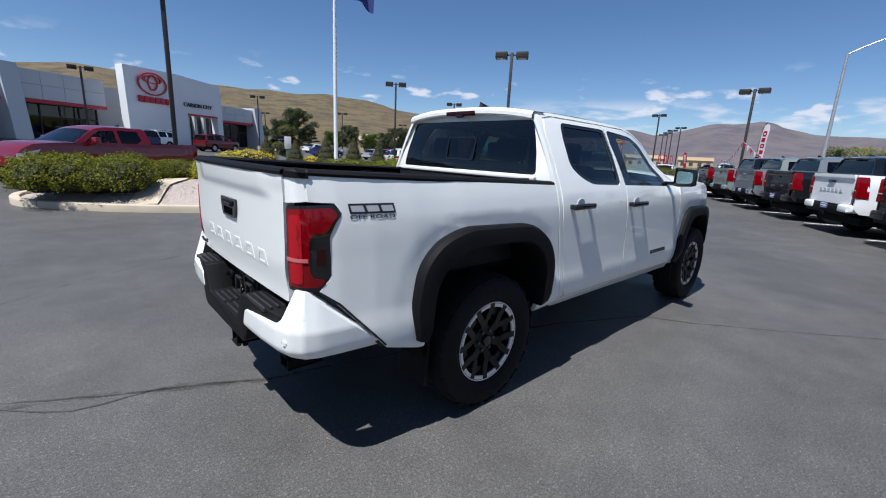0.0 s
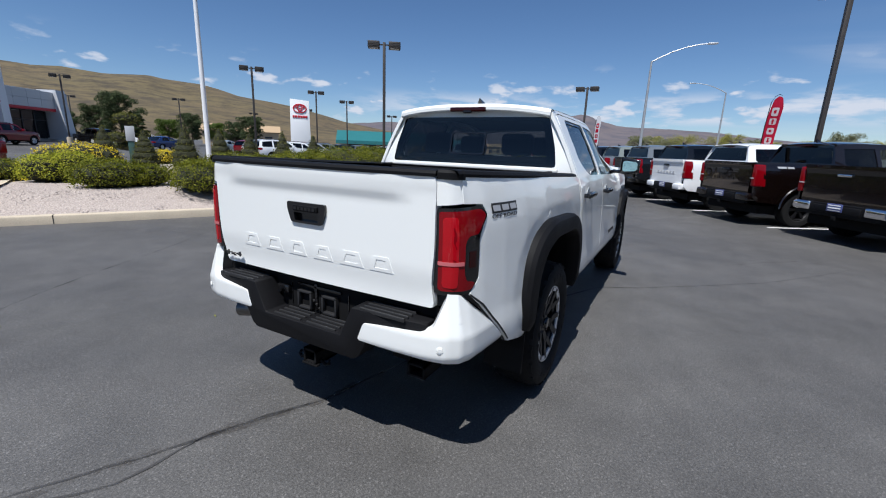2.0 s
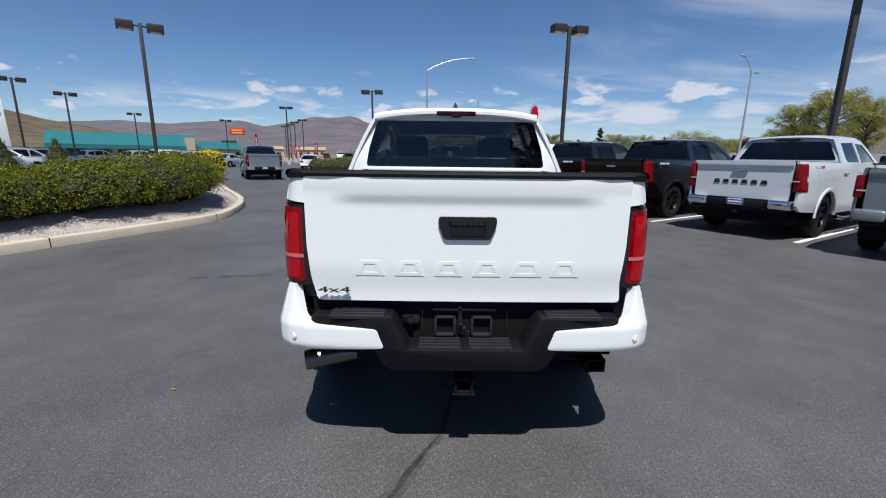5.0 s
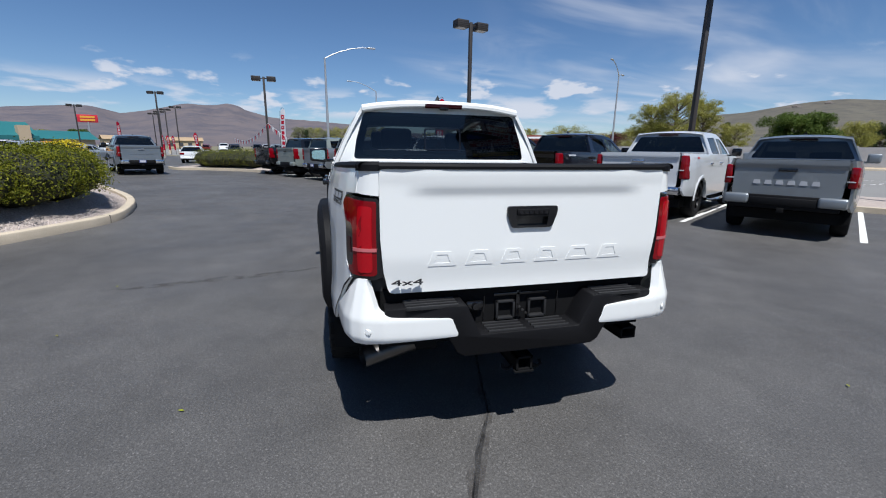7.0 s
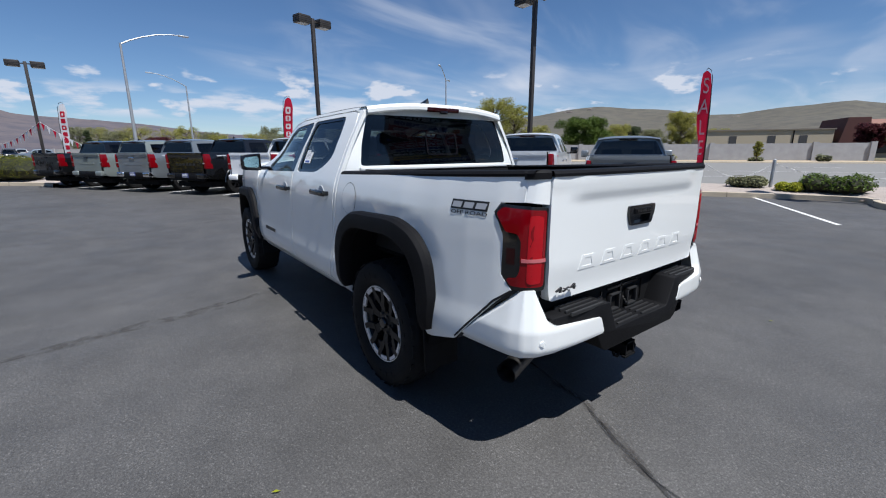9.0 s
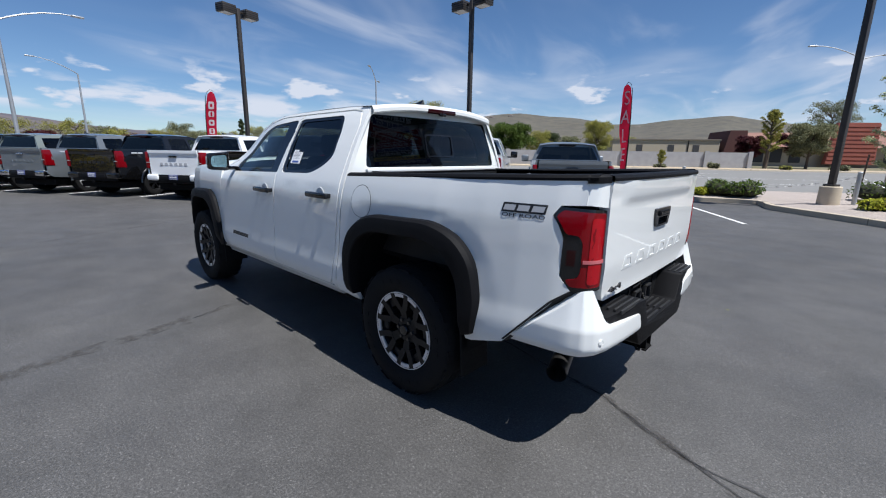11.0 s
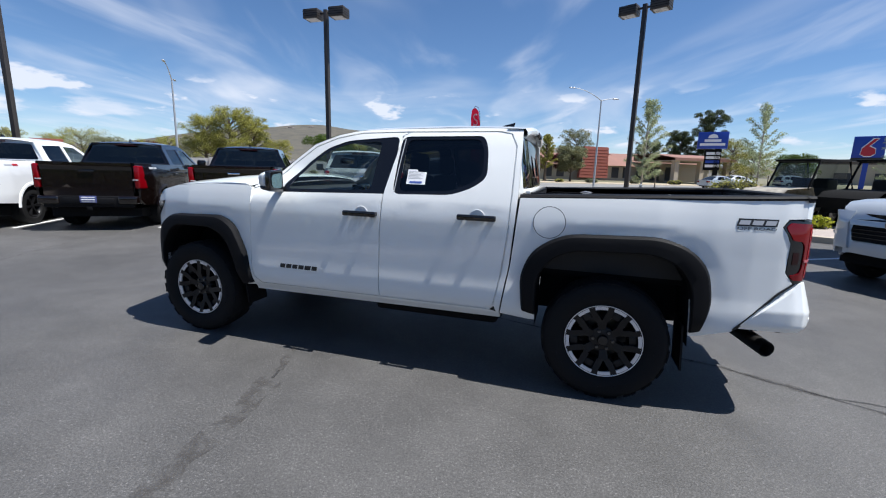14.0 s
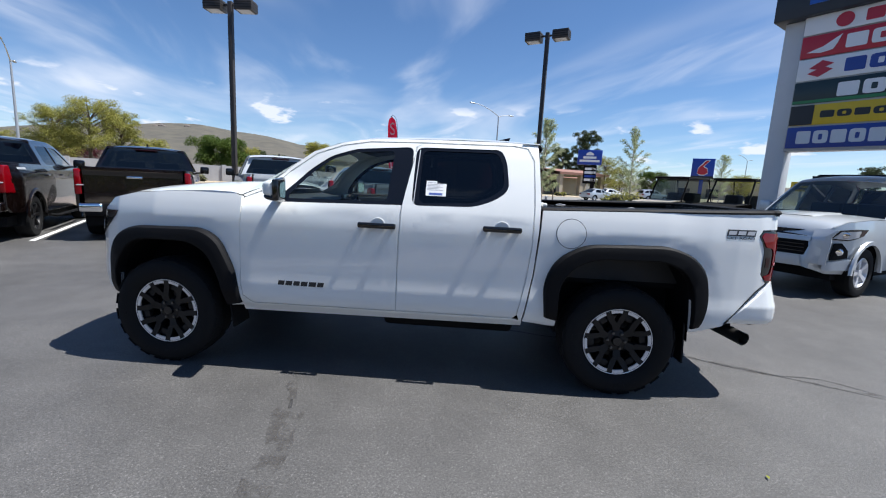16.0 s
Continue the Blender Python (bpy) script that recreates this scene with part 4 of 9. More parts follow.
def gate_x(y, z):
    x = -1.128 - 0.010 * (1 - (y / 0.70) ** 2)
    # the top stands out as a lip: a shallow step along the middle that dies out at both ends
    end = sstep(abs(y), 0.46, 0.62)
    step = min(1.0, max(0.0, (z - 1.235) / 0.040))
    x += -0.013 * step * (1 - end) - 0.004 * sstep(z, 1.272, 1.33)
    x += 0.012 * sstep(z, 0.98, 0.82)
    return x


GATE = rounded([(-0.700, 0.797), (0.665, 0.797), (0.688, 0.90), (0.700, 1.05), (0.700, rail_z(-1.1) - 0.022), (-0.700, rail_z(-1.1) - 0.022), (-0.700, 1.05), (-0.688, 0.90)], 0.02, 2)
HANDLE = rounded([(-0.100, 1.085), (0.100, 1.085), (0.125, 1.150), (0.125, 1.185), (-0.125, 1.185), (-0.125, 1.150)], 0.012, 2)


def at_gate(off):
    return lambda y, z: (gate_x(y, z) - off, y, z)


gate = part("tailgate", sheet(GATE, [HANDLE], 0.05, at_gate(0), (0.05, 0, 0), vstep=0.0175), WHITE, truck, "white tailgate")
part("gate_inner", box(-1.075, -1.055, -0.69, 0.69, 0.82, rail_z(-1.06) - 0.03), LINER, gate, "black inner tailgate panel")
part("gate_handle", join(sheet(HANDLE, [[(-0.075, 1.095), (0.075, 1.095), (0.080, 1.135), (-0.080, 1.135)]], 0.04, at_gate(0.012), (0.03, 0, 0)), box(-1.125, -1.12, -0.09, 0.09, 1.085, 1.14)), GLOSS_BLACK, gate, "black tailgate handle with camera")
part("handle_grip", box(-1.158, -1.135, -0.080, 0.080, 1.142, 1.172, 0.006), TRIM, gate, "black handle grip")
for a in (-0.060, -0.036, -0.012, 0.012, 0.036, 0.060):
    part("handle_mark", box(-1.161, -1.157, a - 0.009, a + 0.009, 1.150, 1.164, 0), GLOSS_BLACK, gate, smooth=False)
part("gate_cap", loft([[(gate_x(y, 1.345) + dx, y, rail_z(-1.1) + dz) for dx, dz in ((-0.004, -0.023), (-0.006, -0.010), (0.002, 0.001), (0.035, 0.004), (0.07, 0.003), (0.085, -0.006), (0.085, -0.03))] for y in (-0.70, -0.55, -0.4, -0.2, 0, 0.2, 0.4, 0.55, 0.70)]), TRIM, gate, "black tailgate top cap")
# raised lettering stands as plain pressed shapes
for i, (c, wd) in enumerate(((0.425, 0.130), (0.250, 0.130), (0.080, 0.125), (-0.090, 0.125), (-0.265, 0.140), (-0.435, 0.130))):
    z0, z1, k = 0.918, 0.986, 0.018
    outline = [(c - wd / 2, z0), (c + wd / 2, z0), (c + wd / 2 - 0.024, z1), (c - wd / 2 + 0.024, z1)]
    hole = [(c - wd / 2 + k * 1.5, z0 + k * 0.8), (c + wd / 2 - k * 1.5, z0 + k * 0.8), (c + wd / 2 - 0.024 - k, z1 - k * 0.8), (c - wd / 2 + 0.024 + k, z1 - k * 0.8)]
    b = sheet(outline, [hole], 0.2, at_gate(0.0022), (0.005, 0, 0))
    part("pressed_mark", b, WHITE, gate, sharp=20)
b = words("4x4", 0.075, 0.004)
moved(b, Matrix.Translation((-1.142, 0.585, 0.852)) @ Matrix.Rotation(radians(-90), 4, "Z") @ Matrix.Rotation(radians(90), 4, "X") @ Matrix.Diagonal((1.3, 0.5, 1, 1)))
part("drive_badge", b, DECAL_BLACK, gate, "black four wheel drive badge", smooth=False)

# bedside decal: two rows, the upper one plain outlined shapes
for s in (1, -1):
    plates, backs = [], []
    x0 = -0.700
    for wd in (0.066, 0.066, 0.066):
        x1 = x0 - wd
        for lst, g, off in ((backs, 0.004, 0.003), (plates, -0.005, 0.0045)):
            lst.append(sheet([(x0 + g + 0.004, 1.198 - g), (x0 + g - 0.004, 1.234 + g), (x1 - g - 0.004, 1.234 + g), (x1 - g + 0.004, 1.198 - g)], (), 0.05, on_side(off)))
        x0 = x1 - 0.003
    d = join(*backs)
    part("bedside_decal", d if s > 0 else mirrored(d), DECAL_BLACK, truck, "black and grey off-road decal")
    d = join(*plates)
    part("bedside_decal", d if s > 0 else mirrored(d), DECAL_GREY, truck, "grey decal shapes")
    b = words("OFF ROAD", 0.040, 0.001)
    for v in b.verts:
        u, w = v.co.x * 1.08, v.co.y * 0.62
        x = -0.800 - u if s > 0 else -0.800 + u
        z = 1.180 + w
        v.co = (x, s * (side_y(x, z) + 0.0018 + v.co.z * 0.5), z)
    part("decal_words", b, DECAL_BLACK, truck, "black OFF ROAD lettering", smooth=False)

# fuel door, left side only
fc = (0.365, 1.150)
ringpts = [(fc[0] + 0.100 * math.cos(a), fc[1] + 0.100 * math.sin(a)) for a in (2 * math.pi * k / 28 for k in range(28))]
ringpts2 = [(fc[0] + 0.104 * math.cos(a), fc[1] + 0.104 * math.sin(a)) for a in (2 * math.pi * k / 28 for k in range(28))]
part("fuel_door_gap", sheet(ringpts2, [ringpts], 0.08, on_side(0.0015)), DOOR_GAP, truck, "thin dark gap round the fuel door")
part("fuel_door", sheet(ringpts, (), 0.06, on_side(0.003)), WHITE, truck, "round white fuel door")

# bed rails and box
for s in (1, -1):
    rows = []
    for x in (0.57, 0.3, 0, -0.3, -0.6, -0.8, -0.95, -1.05, -1.10):
        yo = side_y(x, 1.345) + 0.004
        zr = rail_z(x)
        rows.append([(x, s * y, zr + dz) for y, dz in ((yo, -0.020), (yo + 0.003, -0.008), (yo - 0.008, 0.004), (yo - 0.03, 0.008), (0.715, 0.006), (0.700, -0.004), (0.700, -0.05))])
    part("bed_rail", loft(rows), TRIM, truck, "black bed rail cap")
part("bed_box", join(
    box(-1.05, 0.52, -0.70, 0.70, 0.80, 0.825),
    box(-1.05, 0.52, 0.70, 0.715, 0.80, 1.33), box(-1.05, 0.52, -0.715, -0.70, 0.80, 1.33),
    box(0.50, 0.53, -0.715, 0.715, 0.80, 1.315)), LINER, truck, "black bed liner")
for s in (1, -1):
    part("deck_rail", box(-0.95, 0.45, s * 0.690 - 0.012, s * 0.690 + 0.012, 1.255, 1.285, 0.004), TRIM, truck, "black deck rail")
    for cx in (-0.62, 0.12):
        cleat = join(box(cx - 0.035, cx + 0.035, s * 0.672 - 0.012, s * 0.672 + 0.012, 1.262, 1.282, 0.004), tube([(cx - 0.05, s * 0.655, 1.287), (cx, s * 0.650, 1.296), (cx + 0.05, s * 0.655, 1.287)], 0.007))
        part("tie_down_cleat", cleat, GALV if s < 0 else TRIM, truck, "tie-down cleat on the deck rail")
part("front_bed_cap", box(0.50, 0.575, -0.72, 0.72, 1.300, 1.322, 0.006), TRIM, truck, "black bed front cap")

# cab back wall with its window


def back_x(y, z):
    return 0.535 + 0.075 * sstep(z, 1.30, 1.76) * 0.9 + 0.030 * (abs(y) / 0.70) ** 3


def at_back(off):
    return lambda y, z: (back_x(y, z) + off, y, z)


BACK = [(-0.845, 0.80), (0.845, 0.80), (0.865, 1.32), (0.80, 1.45), (0.70, 1.65), (0.645, 1.765), (-0.645, 1.765), (-0.70, 1.65), (-0.80, 1.45), (-0.865, 1.32)]
RGL = rounded([(-0.725, 1.352), (0.725, 1.352), (0.700, 1.50), (0.632, 1.715), (-0.632, 1.715), (-0.700, 1.50)], 0.03, 3)
part("cab_back", sheet(BACK, [RGL], 0.08, at_back(0)), WHITE, truck)
part("rear_window", sheet(RGL, (), 0.15, at_back(0.004)), REAR_GLASS, truck, "dark tinted rear window with sliding centre pane")
part("window_band", sheet(RGL, [rounded([(-0.655, 1.385), (0.655, 1.385), (0.635, 1.50), (0.585, 1.685), (-0.585, 1.685), (-0.635, 1.50)], 0.03, 3)], 0.15, at_back(0.010)), GLOSS_BLACK, truck, "black band round the rear window")
SL = rounded([(-0.155, 1.425), (0.155, 1.425), (0.155, 1.60), (-0.155, 1.60)], 0.025, 3)
SLI = rounded([(-0.143, 1.436), (0.143, 1.436), (0.143, 1.588), (-0.143, 1.588)], 0.022, 3)
part("slider_frame", sheet(SL, [SLI], 0.1, at_back(-0.003), (0.01, 0, 0)), GLOSS_BLACK, truck, "black frame of the sliding pane")
part("window_ledge", box(0.515, 0.55, -0.75, 0.75, 1.318, 1.345, 0.008), WHITE, truck)
# roof lip over the window, brake lamp in it, aerial fin
lip_rows = []
for x, dz in ((0.64, -0.012), (0.552, -0.052), (0.540, -0.040), (0.540, -0.018), (0.556, 0.004), (0.61, 0.006), (0.68, 0.006)):
    h = 0.650
    lip_rows.append([(x + 0.03 * abs(t) ** 3, h * t, 1.762 + dz + 0.045 * (1 - abs(t) ** 2.6)) for t in (2 * i / 16 - 1 for i in range(17))])
part("roof_lip", loft(lip_rows), WHITE, truck, "white roof spoiler lip")
part("brake_lamp", box(0.533, 0.56, -0.155, 0.155, 1.752, 1.786, 0.008), RED_DEEP, truck, "high brake lamp with camera")
part("brake_lamp_camera", box(0.525, 0.55, -0.035, 0.035, 1.738, 1.762, 0.008), GLOSS_BLACK, truck, "black bed camera")
fin = []
for t in (0, 0.25, 0.5, 0.75, 1.0):
    h = 0.055 * (1 - t) ** 0.8
    x = 0.77 + 0.17 * t
    wd = 0.026 * (1 - 0.75 * t)
    fin.append([(x, -wd, 1.825), (x - 0.01, -wd * 0.45, 1.825 + h * 0.6), (x - 0.016 * (1 - t), 0, 1.825 + h), (x - 0.01, wd * 0.45, 1.825 + h * 0.6), (x, wd, 1.825)])
part("aerial_fin", loft(fin, closed=True, cap=True), GLOSS_BLACK, truck, "black shark fin aerial")

# rear bumper: white corners and a black stepped centre
BUMP = [(-0.735, 0.892), (-0.95, 0.874), (-1.05, 0.862), (-1.115, 0.838), (-1.160, 0.785), (-1.184, 0.700), (-1.198, 0.56), (-1.208, 0.36)]
BU = [path_len(BUMP, i) for i in range(len(BUMP))]


def bump_at(off=0.0):
    def place(u, z):
        x, y = path_at(BUMP, u)
        x2, y2 = path_at(BUMP, min(u + 0.012, BU[-1]))
        x1, y1 = path_at(BUMP, max(u - 0.012, 0))
        d = Vector((x2 - x1, y2 - y1, 0)).normalized()
        out = Vector((d.y, -d.x, 0))
        if out.x > 0:
            out = -out
        if u < BU[3] and out.y < 0:
            out = -out
        k = off + lerp(z, [(0.565, -0.022), (0.60, 0.004), (0.625, 0.006), (0.695, 0.006), (0.715, 0.0), (0.88, -0.048)])
        return (x + out.x * k, y + out.y * k, z)
    return place


BP = rounded([(0.006, 0.568), (BU[2] + 0.02, 0.835), (BU[2] + 0.045, 0.868), (BU[4] + 0.005, 0.872), (BU[4] + 0.055, 0.735), (BU[5] + 0.02, 0.702), (BU[7] - 0.035, 0.692), (BU[7] + 0.0, 0.605), (BU[5], 0.585), (BU[3], 0.572)], 0.016, 3)
bumpers = pair("bumper_corner", sheet(BP, (), 0.03, bump_at(), (0.035, -0.02, 0), vstep=0.0125), WHITE, "white painted bumper corner")
for ob, s in zip(bumpers, (1, -1)):
    x, y, z = bump_at(0.002)(BU[4] + 0.02, 0.645)
    sen = lathe([(0.0, 0.004), (0.010, 0.0035), (0.012, 0.0), (0.014, 0.002), (0.016, -0.002)], 18)
    moved(sen, Matrix.Translation((x, y, z)) @ Matrix.Rotation(radians(62), 4, "Z"))
    part("parking_sensor", sen if s > 0 else mirrored(sen), WHITE, ob, "round parking sensor")
pair("bumper_seam", sheet([(-0.742, 0.572), (-0.955, 0.806), (-1.035, 0.866), (-1.040, 0.859), (-0.962, 0.798), (-0.750, 0.568)], (), 0.05, on_side(0.0025)), DOOR_GAP, "dark seam over the bumper")
pair("bumper_gap", sheet([(-0.735, 0.556), (-0.745, 0.575), (-0.955, 0.81), (-1.045, 0.875), (-1.06, 0.86), (-0.97, 0.79), (-0.77, 0.565)], (), 0.08, on_side(-0.012)), DOOR_GAP)


def step_front(y, z):
    return (-1.212 + 0.05 * sstep(abs(y), 0.35, 0.70), y, z)


core = [(-0.69, 0.738), (-0.325, 0.750), (-0.255, 0.600), (0.255, 0.600), (0.325, 0.750), (0.69, 0.738), (0.69, 0.62), (0.41, 0.600), (0.365, 0.52), (0.33, 0.498), (-0.33, 0.498), (-0.365, 0.52), (-0.41, 0.600), (-0.69, 0.62)]
part("bumper_step", prism(core, step_front, (0.16, 0, 0), 0.008), TRIM, truck, "black plastic bumper step")
for y0, y1, zz in ((-0.60, -0.36, 0.749), (0.36, 0.60, 0.749), (-0.21, -0.02, 0.603), (0.02, 0.21, 0.603)):
    for k in range(4):
        x = -1.190 + 0.032 * k
        part("step_rib", box(x - 0.006, x + 0.006, y0, y1, zz - 0.012, zz + 0.006, 0.003, 2), TREAD, truck, "ribbed grey step tread")
part("bumper_back", box(-1.075, -1.05, -0.70, 0.70, 0.52, 0.80), UNDER, truck, "black inner bumper plate")
part("plate_recess", join(box(-1.082, -1.07, -0.20, -0.195, 0.62, 0.74), box(-1.082, -1.07, 0.195, 0.20, 0.62, 0.74), box(-1.086, -1.07, 0.01, 0.03, 0.62, 0.76, 0.003), box(-1.086, -1.07, -0.15, 0.15, 0.735, 0.75, 0.003)), GLOSS_BLACK, truck, "black number plate recess")
part("trailer_socket", join(box(-1.10, -1.07, 0.205, 0.295, 0.672, 0.722, 0.012), moved(lathe([(0.0, 0.02), (0.016, 0.018), (0.018, 0.0)], 14), Matrix.Translation((-1.10, 0.25, 0.70)) @ Matrix.Rotation(radians(90), 4, "Z"))), GLOSS_BLACK, truck, "black trailer socket")
part("plate_bracket", join(box(-1.10, -1.07, -0.13, -0.03, 0.615, 0.628, 0.003), box(-1.10, -1.07, -0.13, -0.118, 0.615, 0.715, 0.003), box(-1.10, -1.07, -0.042, -0.03, 0.615, 0.715, 0.003), box(-1.10, -1.07, -0.13, -0.03, 0.703, 0.715, 0.003)), TREAD, truck, "open number plate bracket")
part("plate_bracket", join(box(-1.10, -1.07, 0.04, 0.14, 0.615, 0.628, 0.003), box(-1.10, -1.07, 0.04, 0.052, 0.615, 0.715, 0.003), box(-1.10, -1.07, 0.128, 0.14, 0.615, 0.715, 0.003), box(-1.10, -1.07, 0.04, 0.14, 0.703, 0.715, 0.003)), TREAD, truck, "open number plate bracket")
for py_ in (-0.018, 0.0, 0.018):
    part("bracket_screw", moved(lathe([(0.0, 0.004), (0.006, 0.003), (0.007, 0.0)], 10), Matrix.Translation((-1.10, py_, 0.66 + py_)) @ Matrix.Rotation(radians(90), 4, "Z")), STEEL, truck)
hitch = join(box(-1.16, -0.9, -0.043, 0.043, 0.355, 0.367), box(-1.16, -0.9, -0.043, 0.043, 0.423, 0.435), box(-1.16, -0.9, -0.043, -0.032, 0.355, 0.435), box(-1.16, -0.9, 0.032, 0.043, 0.355, 0.435), box(-1.165, -1.14, -0.052, 0.052, 0.348, 0.360, 0.003), box(-1.10, -0.95, -0.03, 0.03, 0.43, 0.51))
part("tow_hitch", hitch, UNDER, truck, "black tow hitch receiver")
for s in (1, -1):
    part("chain_loop", tube([(-1.13, s * 0.05, 0.375), (-1.135, s * 0.085, 0.362), (-1.13, s * 0.105, 0.372), (-1.12, s * 0.10, 0.388)], 0.008), UNDER, truck, "black chain loop")
part("tow_eye", join(box(-1.12, -0.95, -0.665, -0.575, 0.505, 0.515), box(-1.12, -0.95, -0.665, -0.655, 0.455, 0.515), box(-1.12, -0.95, -0.585, -0.575, 0.455, 0.515), box(-1.12, -0.95, -0.665, -0.575, 0.452, 0.462)), UNDER, truck, "black rear tow eye")
part("exhaust_pipe", join(tube([(-0.30, 0.36, 0.56), (-0.70, 0.36, 0.52), (-0.86, 0.40, 0.475)], 0.030, 14), tube([(-0.87, 0.40, 0.468), (-0.925, 0.59, 0.450), (-0.985, 0.785, 0.430)], 0.049, 18, False), tube([(-0.985, 0.785, 0.430), (-0.94, 0.64, 0.445)], 0.044, 18, False)), STEEL, truck, "steel exhaust tail pipe")
# a black disc closes the pipe in place of its shaded depth
part("pipe_inside", tube([(-0.945, 0.655, 0.443), (-0.94, 0.64, 0.445)], 0.046, 18), DOOR_GAP, truck, "dark inside of the tail pipe")
part("exhaust_hanger", box(-0.93, -0.90, 0.60, 0.70, 0.50, 0.58, 0.004), UNDER, truck)

# underbody
pair("frame_rail", box(-1.02, 3.8, 0.42, 0.52, 0.46, 0.60), UNDER, "black chassis rail")
part("floor_pan", box(0.66, 2.7, -0.86, 0.86, 0.44, 0.50), UNDER, truck, "black floor pan")
part("bed_floor_pan", box(-1.0, 0.5, -0.69, 0.69, 0.76, 0.80), UNDER, truck)
part("rear_axle", join(tube([(AX_R, -0.75, HUB_Z), (AX_R, 0.75, HUB_Z)], 0.045), box(AX_R - 0.14, AX_R + 0.14, -0.12, 0.16, HUB_Z - 0.13, HUB_Z + 0.13, 0.06, 3)), UNDER, truck, "black rear axle")
part("front_axle", box(AX_F - 0.12, AX_F + 0.12, -0.72, 0.72, 0.33, 0.45, 0.04), UNDER, truck, "black front axle")
part("gearbox", box(1.2, 2.9, -0.22, 0.22, 0.32, 0.50, 0.05), UNDER, truck, "dark gearbox and skid plate")
part("fuel_tank", box(0.7, 1.7, 0.24, 0.75, 0.34, 0.50, 0.04), UNDER, truck, "black fuel tank")
for s in (1, -1):
    part("shock_absorber", tube([(AX_R + 0.15, s * 0.62, 0.42), (AX_R + 0.05, s * 0.56, 0.85)], 0.032), UNDER, truck, "black shock absorber")
    part("mud_flap", sheet([(0.69, 0.265), (0.915, 0.265), (0.915, 0.56), (0.69, 0.58)], (), 0.08, lambda y, z: (-0.505 + 0.06 * (z - 0.25), s * y, z), (0.012, 0, 0)), TRIM, truck, "black rear mud flap")
    part("front_mud_flap", sheet([(0.70, 0.30), (0.92, 0.30), (0.915, 0.50), (0.70, 0.50)], (), 0.08, lambda y, z: (2.80 + 0.15 * (z - 0.3), s * y, z), (0.01, 0, 0)), TRIM, truck, "black front mud flap")

# door mirrors
for s, ob in zip((1, -1), d_f):
    arm = box(2.43, 2.50, 0.85, 0.99, 1.272, 1.306, 0.012)

    def shaped(bm):
        # the shell narrows outwards and towards its nose
        for v in bm.verts:
            out = sstep(v.co.y, 0.96, 1.15)
            nose = sstep(v.co.x, 2.42, 2.53)
            v.co.x -= 0.030 * out
            v.co.z = 1.35 + (v.co.z - 1.35) * (1 - 0.16 * out - 0.30 * nose)
            v.co.y = 1.05 + (v.co.y - 1.05) * (1 - 0.10 * nose)
        return bm
    cap = shaped(box(2.412, 2.500, 0.957, 1.143, 1.296, 1.432, 0.035, 4))
    mm = part("door_mirror", cap if s > 0 else mirrored(cap), WHITE, ob, "white door mirror with black base")
    part("mirror_arm", arm if s > 0 else mirrored(arm), GLOSS_BLACK, mm, "black mirror arm")
    low = shaped(join(box(2.376, 2.424, 0.952, 1.148, 1.270, 1.438, 0.016, 3), box(2.385, 2.490, 0.962, 1.138, 1.264, 1.312, 0.024, 3)))
    part("mirror_base", low if s > 0 else mirrored(low), GLOSS_BLACK, mm, "black lower mirror shell")
    g = sheet(rounded([(0.978, 1.296), (1.124, 1.306), (1.124, 1.398), (0.978, 1.412)], 0.03, 4), (), 0.2, lambda y, z: (2.372, y, z))
    for v in g.verts:
        v.co.x = 2.3735 - 0.030 * sstep(v.co.y, 0.96, 1.15)
    part("mirror_glass", g if s > 0 else mirrored(g), MIRROR, mm, "mirror glass")

# cab inside
part("cab_floor", box(0.62, 2.72, -0.80, 0.80, 0.50, 0.56), DASH, truck)
part("headliner", loft([[(x, y, z - 0.03) for y in (-0.58, 0, 0.58)] for x, z in ROOF[1:-1]]), SEAT, truck, "dark roof lining")
for x0, rows in ((1.55, ((0.38, 0.26), (-0.38, 0.26))), (0.72, ((0.0, 0.66),))):
    for yc, hw in rows:
        n = "front_seat" if x0 > 1 else "rear_bench"
        back_r = box(x0, x0 + 0.14, yc - hw, yc + hw, 0.80, 1.42, 0.05, 3)
        for v in back_r.verts:
            v.co.x -= 0.14 * (v.co.z - 0.8) / 0.6 * (1 if x0 > 1 else 0.4)
        seat = part(n, join(box(x0 + 0.02, x0 + 0.55, yc - hw, yc + hw, 0.72, 0.88, 0.05, 3), back_r), SEAT, truck, "dark cloth seat")
        for hy in ((yc,) if hw < 0.5 else (-0.36, 0.36)):
            part("headrest", box(x0 - 0.13 if x0 > 1 else x0 - 0.03, x0 - 0.03 if x0 > 1 else x0 + 0.07, hy - 0.13, hy + 0.13, 1.43, 1.60, 0.04, 3), SEAT, seat)
part("dashboard", loft([[(x, y, z) for x, z in ((2.25, 0.85), (2.24, 1.10), (2.30, 1.22), (2.42, 1.26), (2.76, 1.28))] for y in (-0.80, -0.4, 0, 0.4, 0.80)]), DASH, truck, "dark dashboard")
wheel = lathe([(0.185 + 0.014 * math.cos(a), 0.014 * math.sin(a)) for a in (2 * math.pi * k / 8 for k in range(9))], 28)
sw = join(wheel, box(-0.17, 0.17, -0.012, 0.012, -0.03, 0.03, 0.01), box(-0.05, 0.05, -0.02, 0.02, -0.17, 0.04, 0.015))
moved(sw, Matrix.Translation((2.10, 0.38, 1.13)) @ Matrix.Rotation(radians(-20), 4, "Y") @ Matrix.Rotation(radians(90), 4, "Z"))
part("steering_wheel", sw, DASH, truck, "black steering wheel")
part("screen", box(2.22, 2.235, -0.18, 0.16, 1.12, 1.31, 0.01), GLOSS_BLACK, truck, "dark dashboard screen")
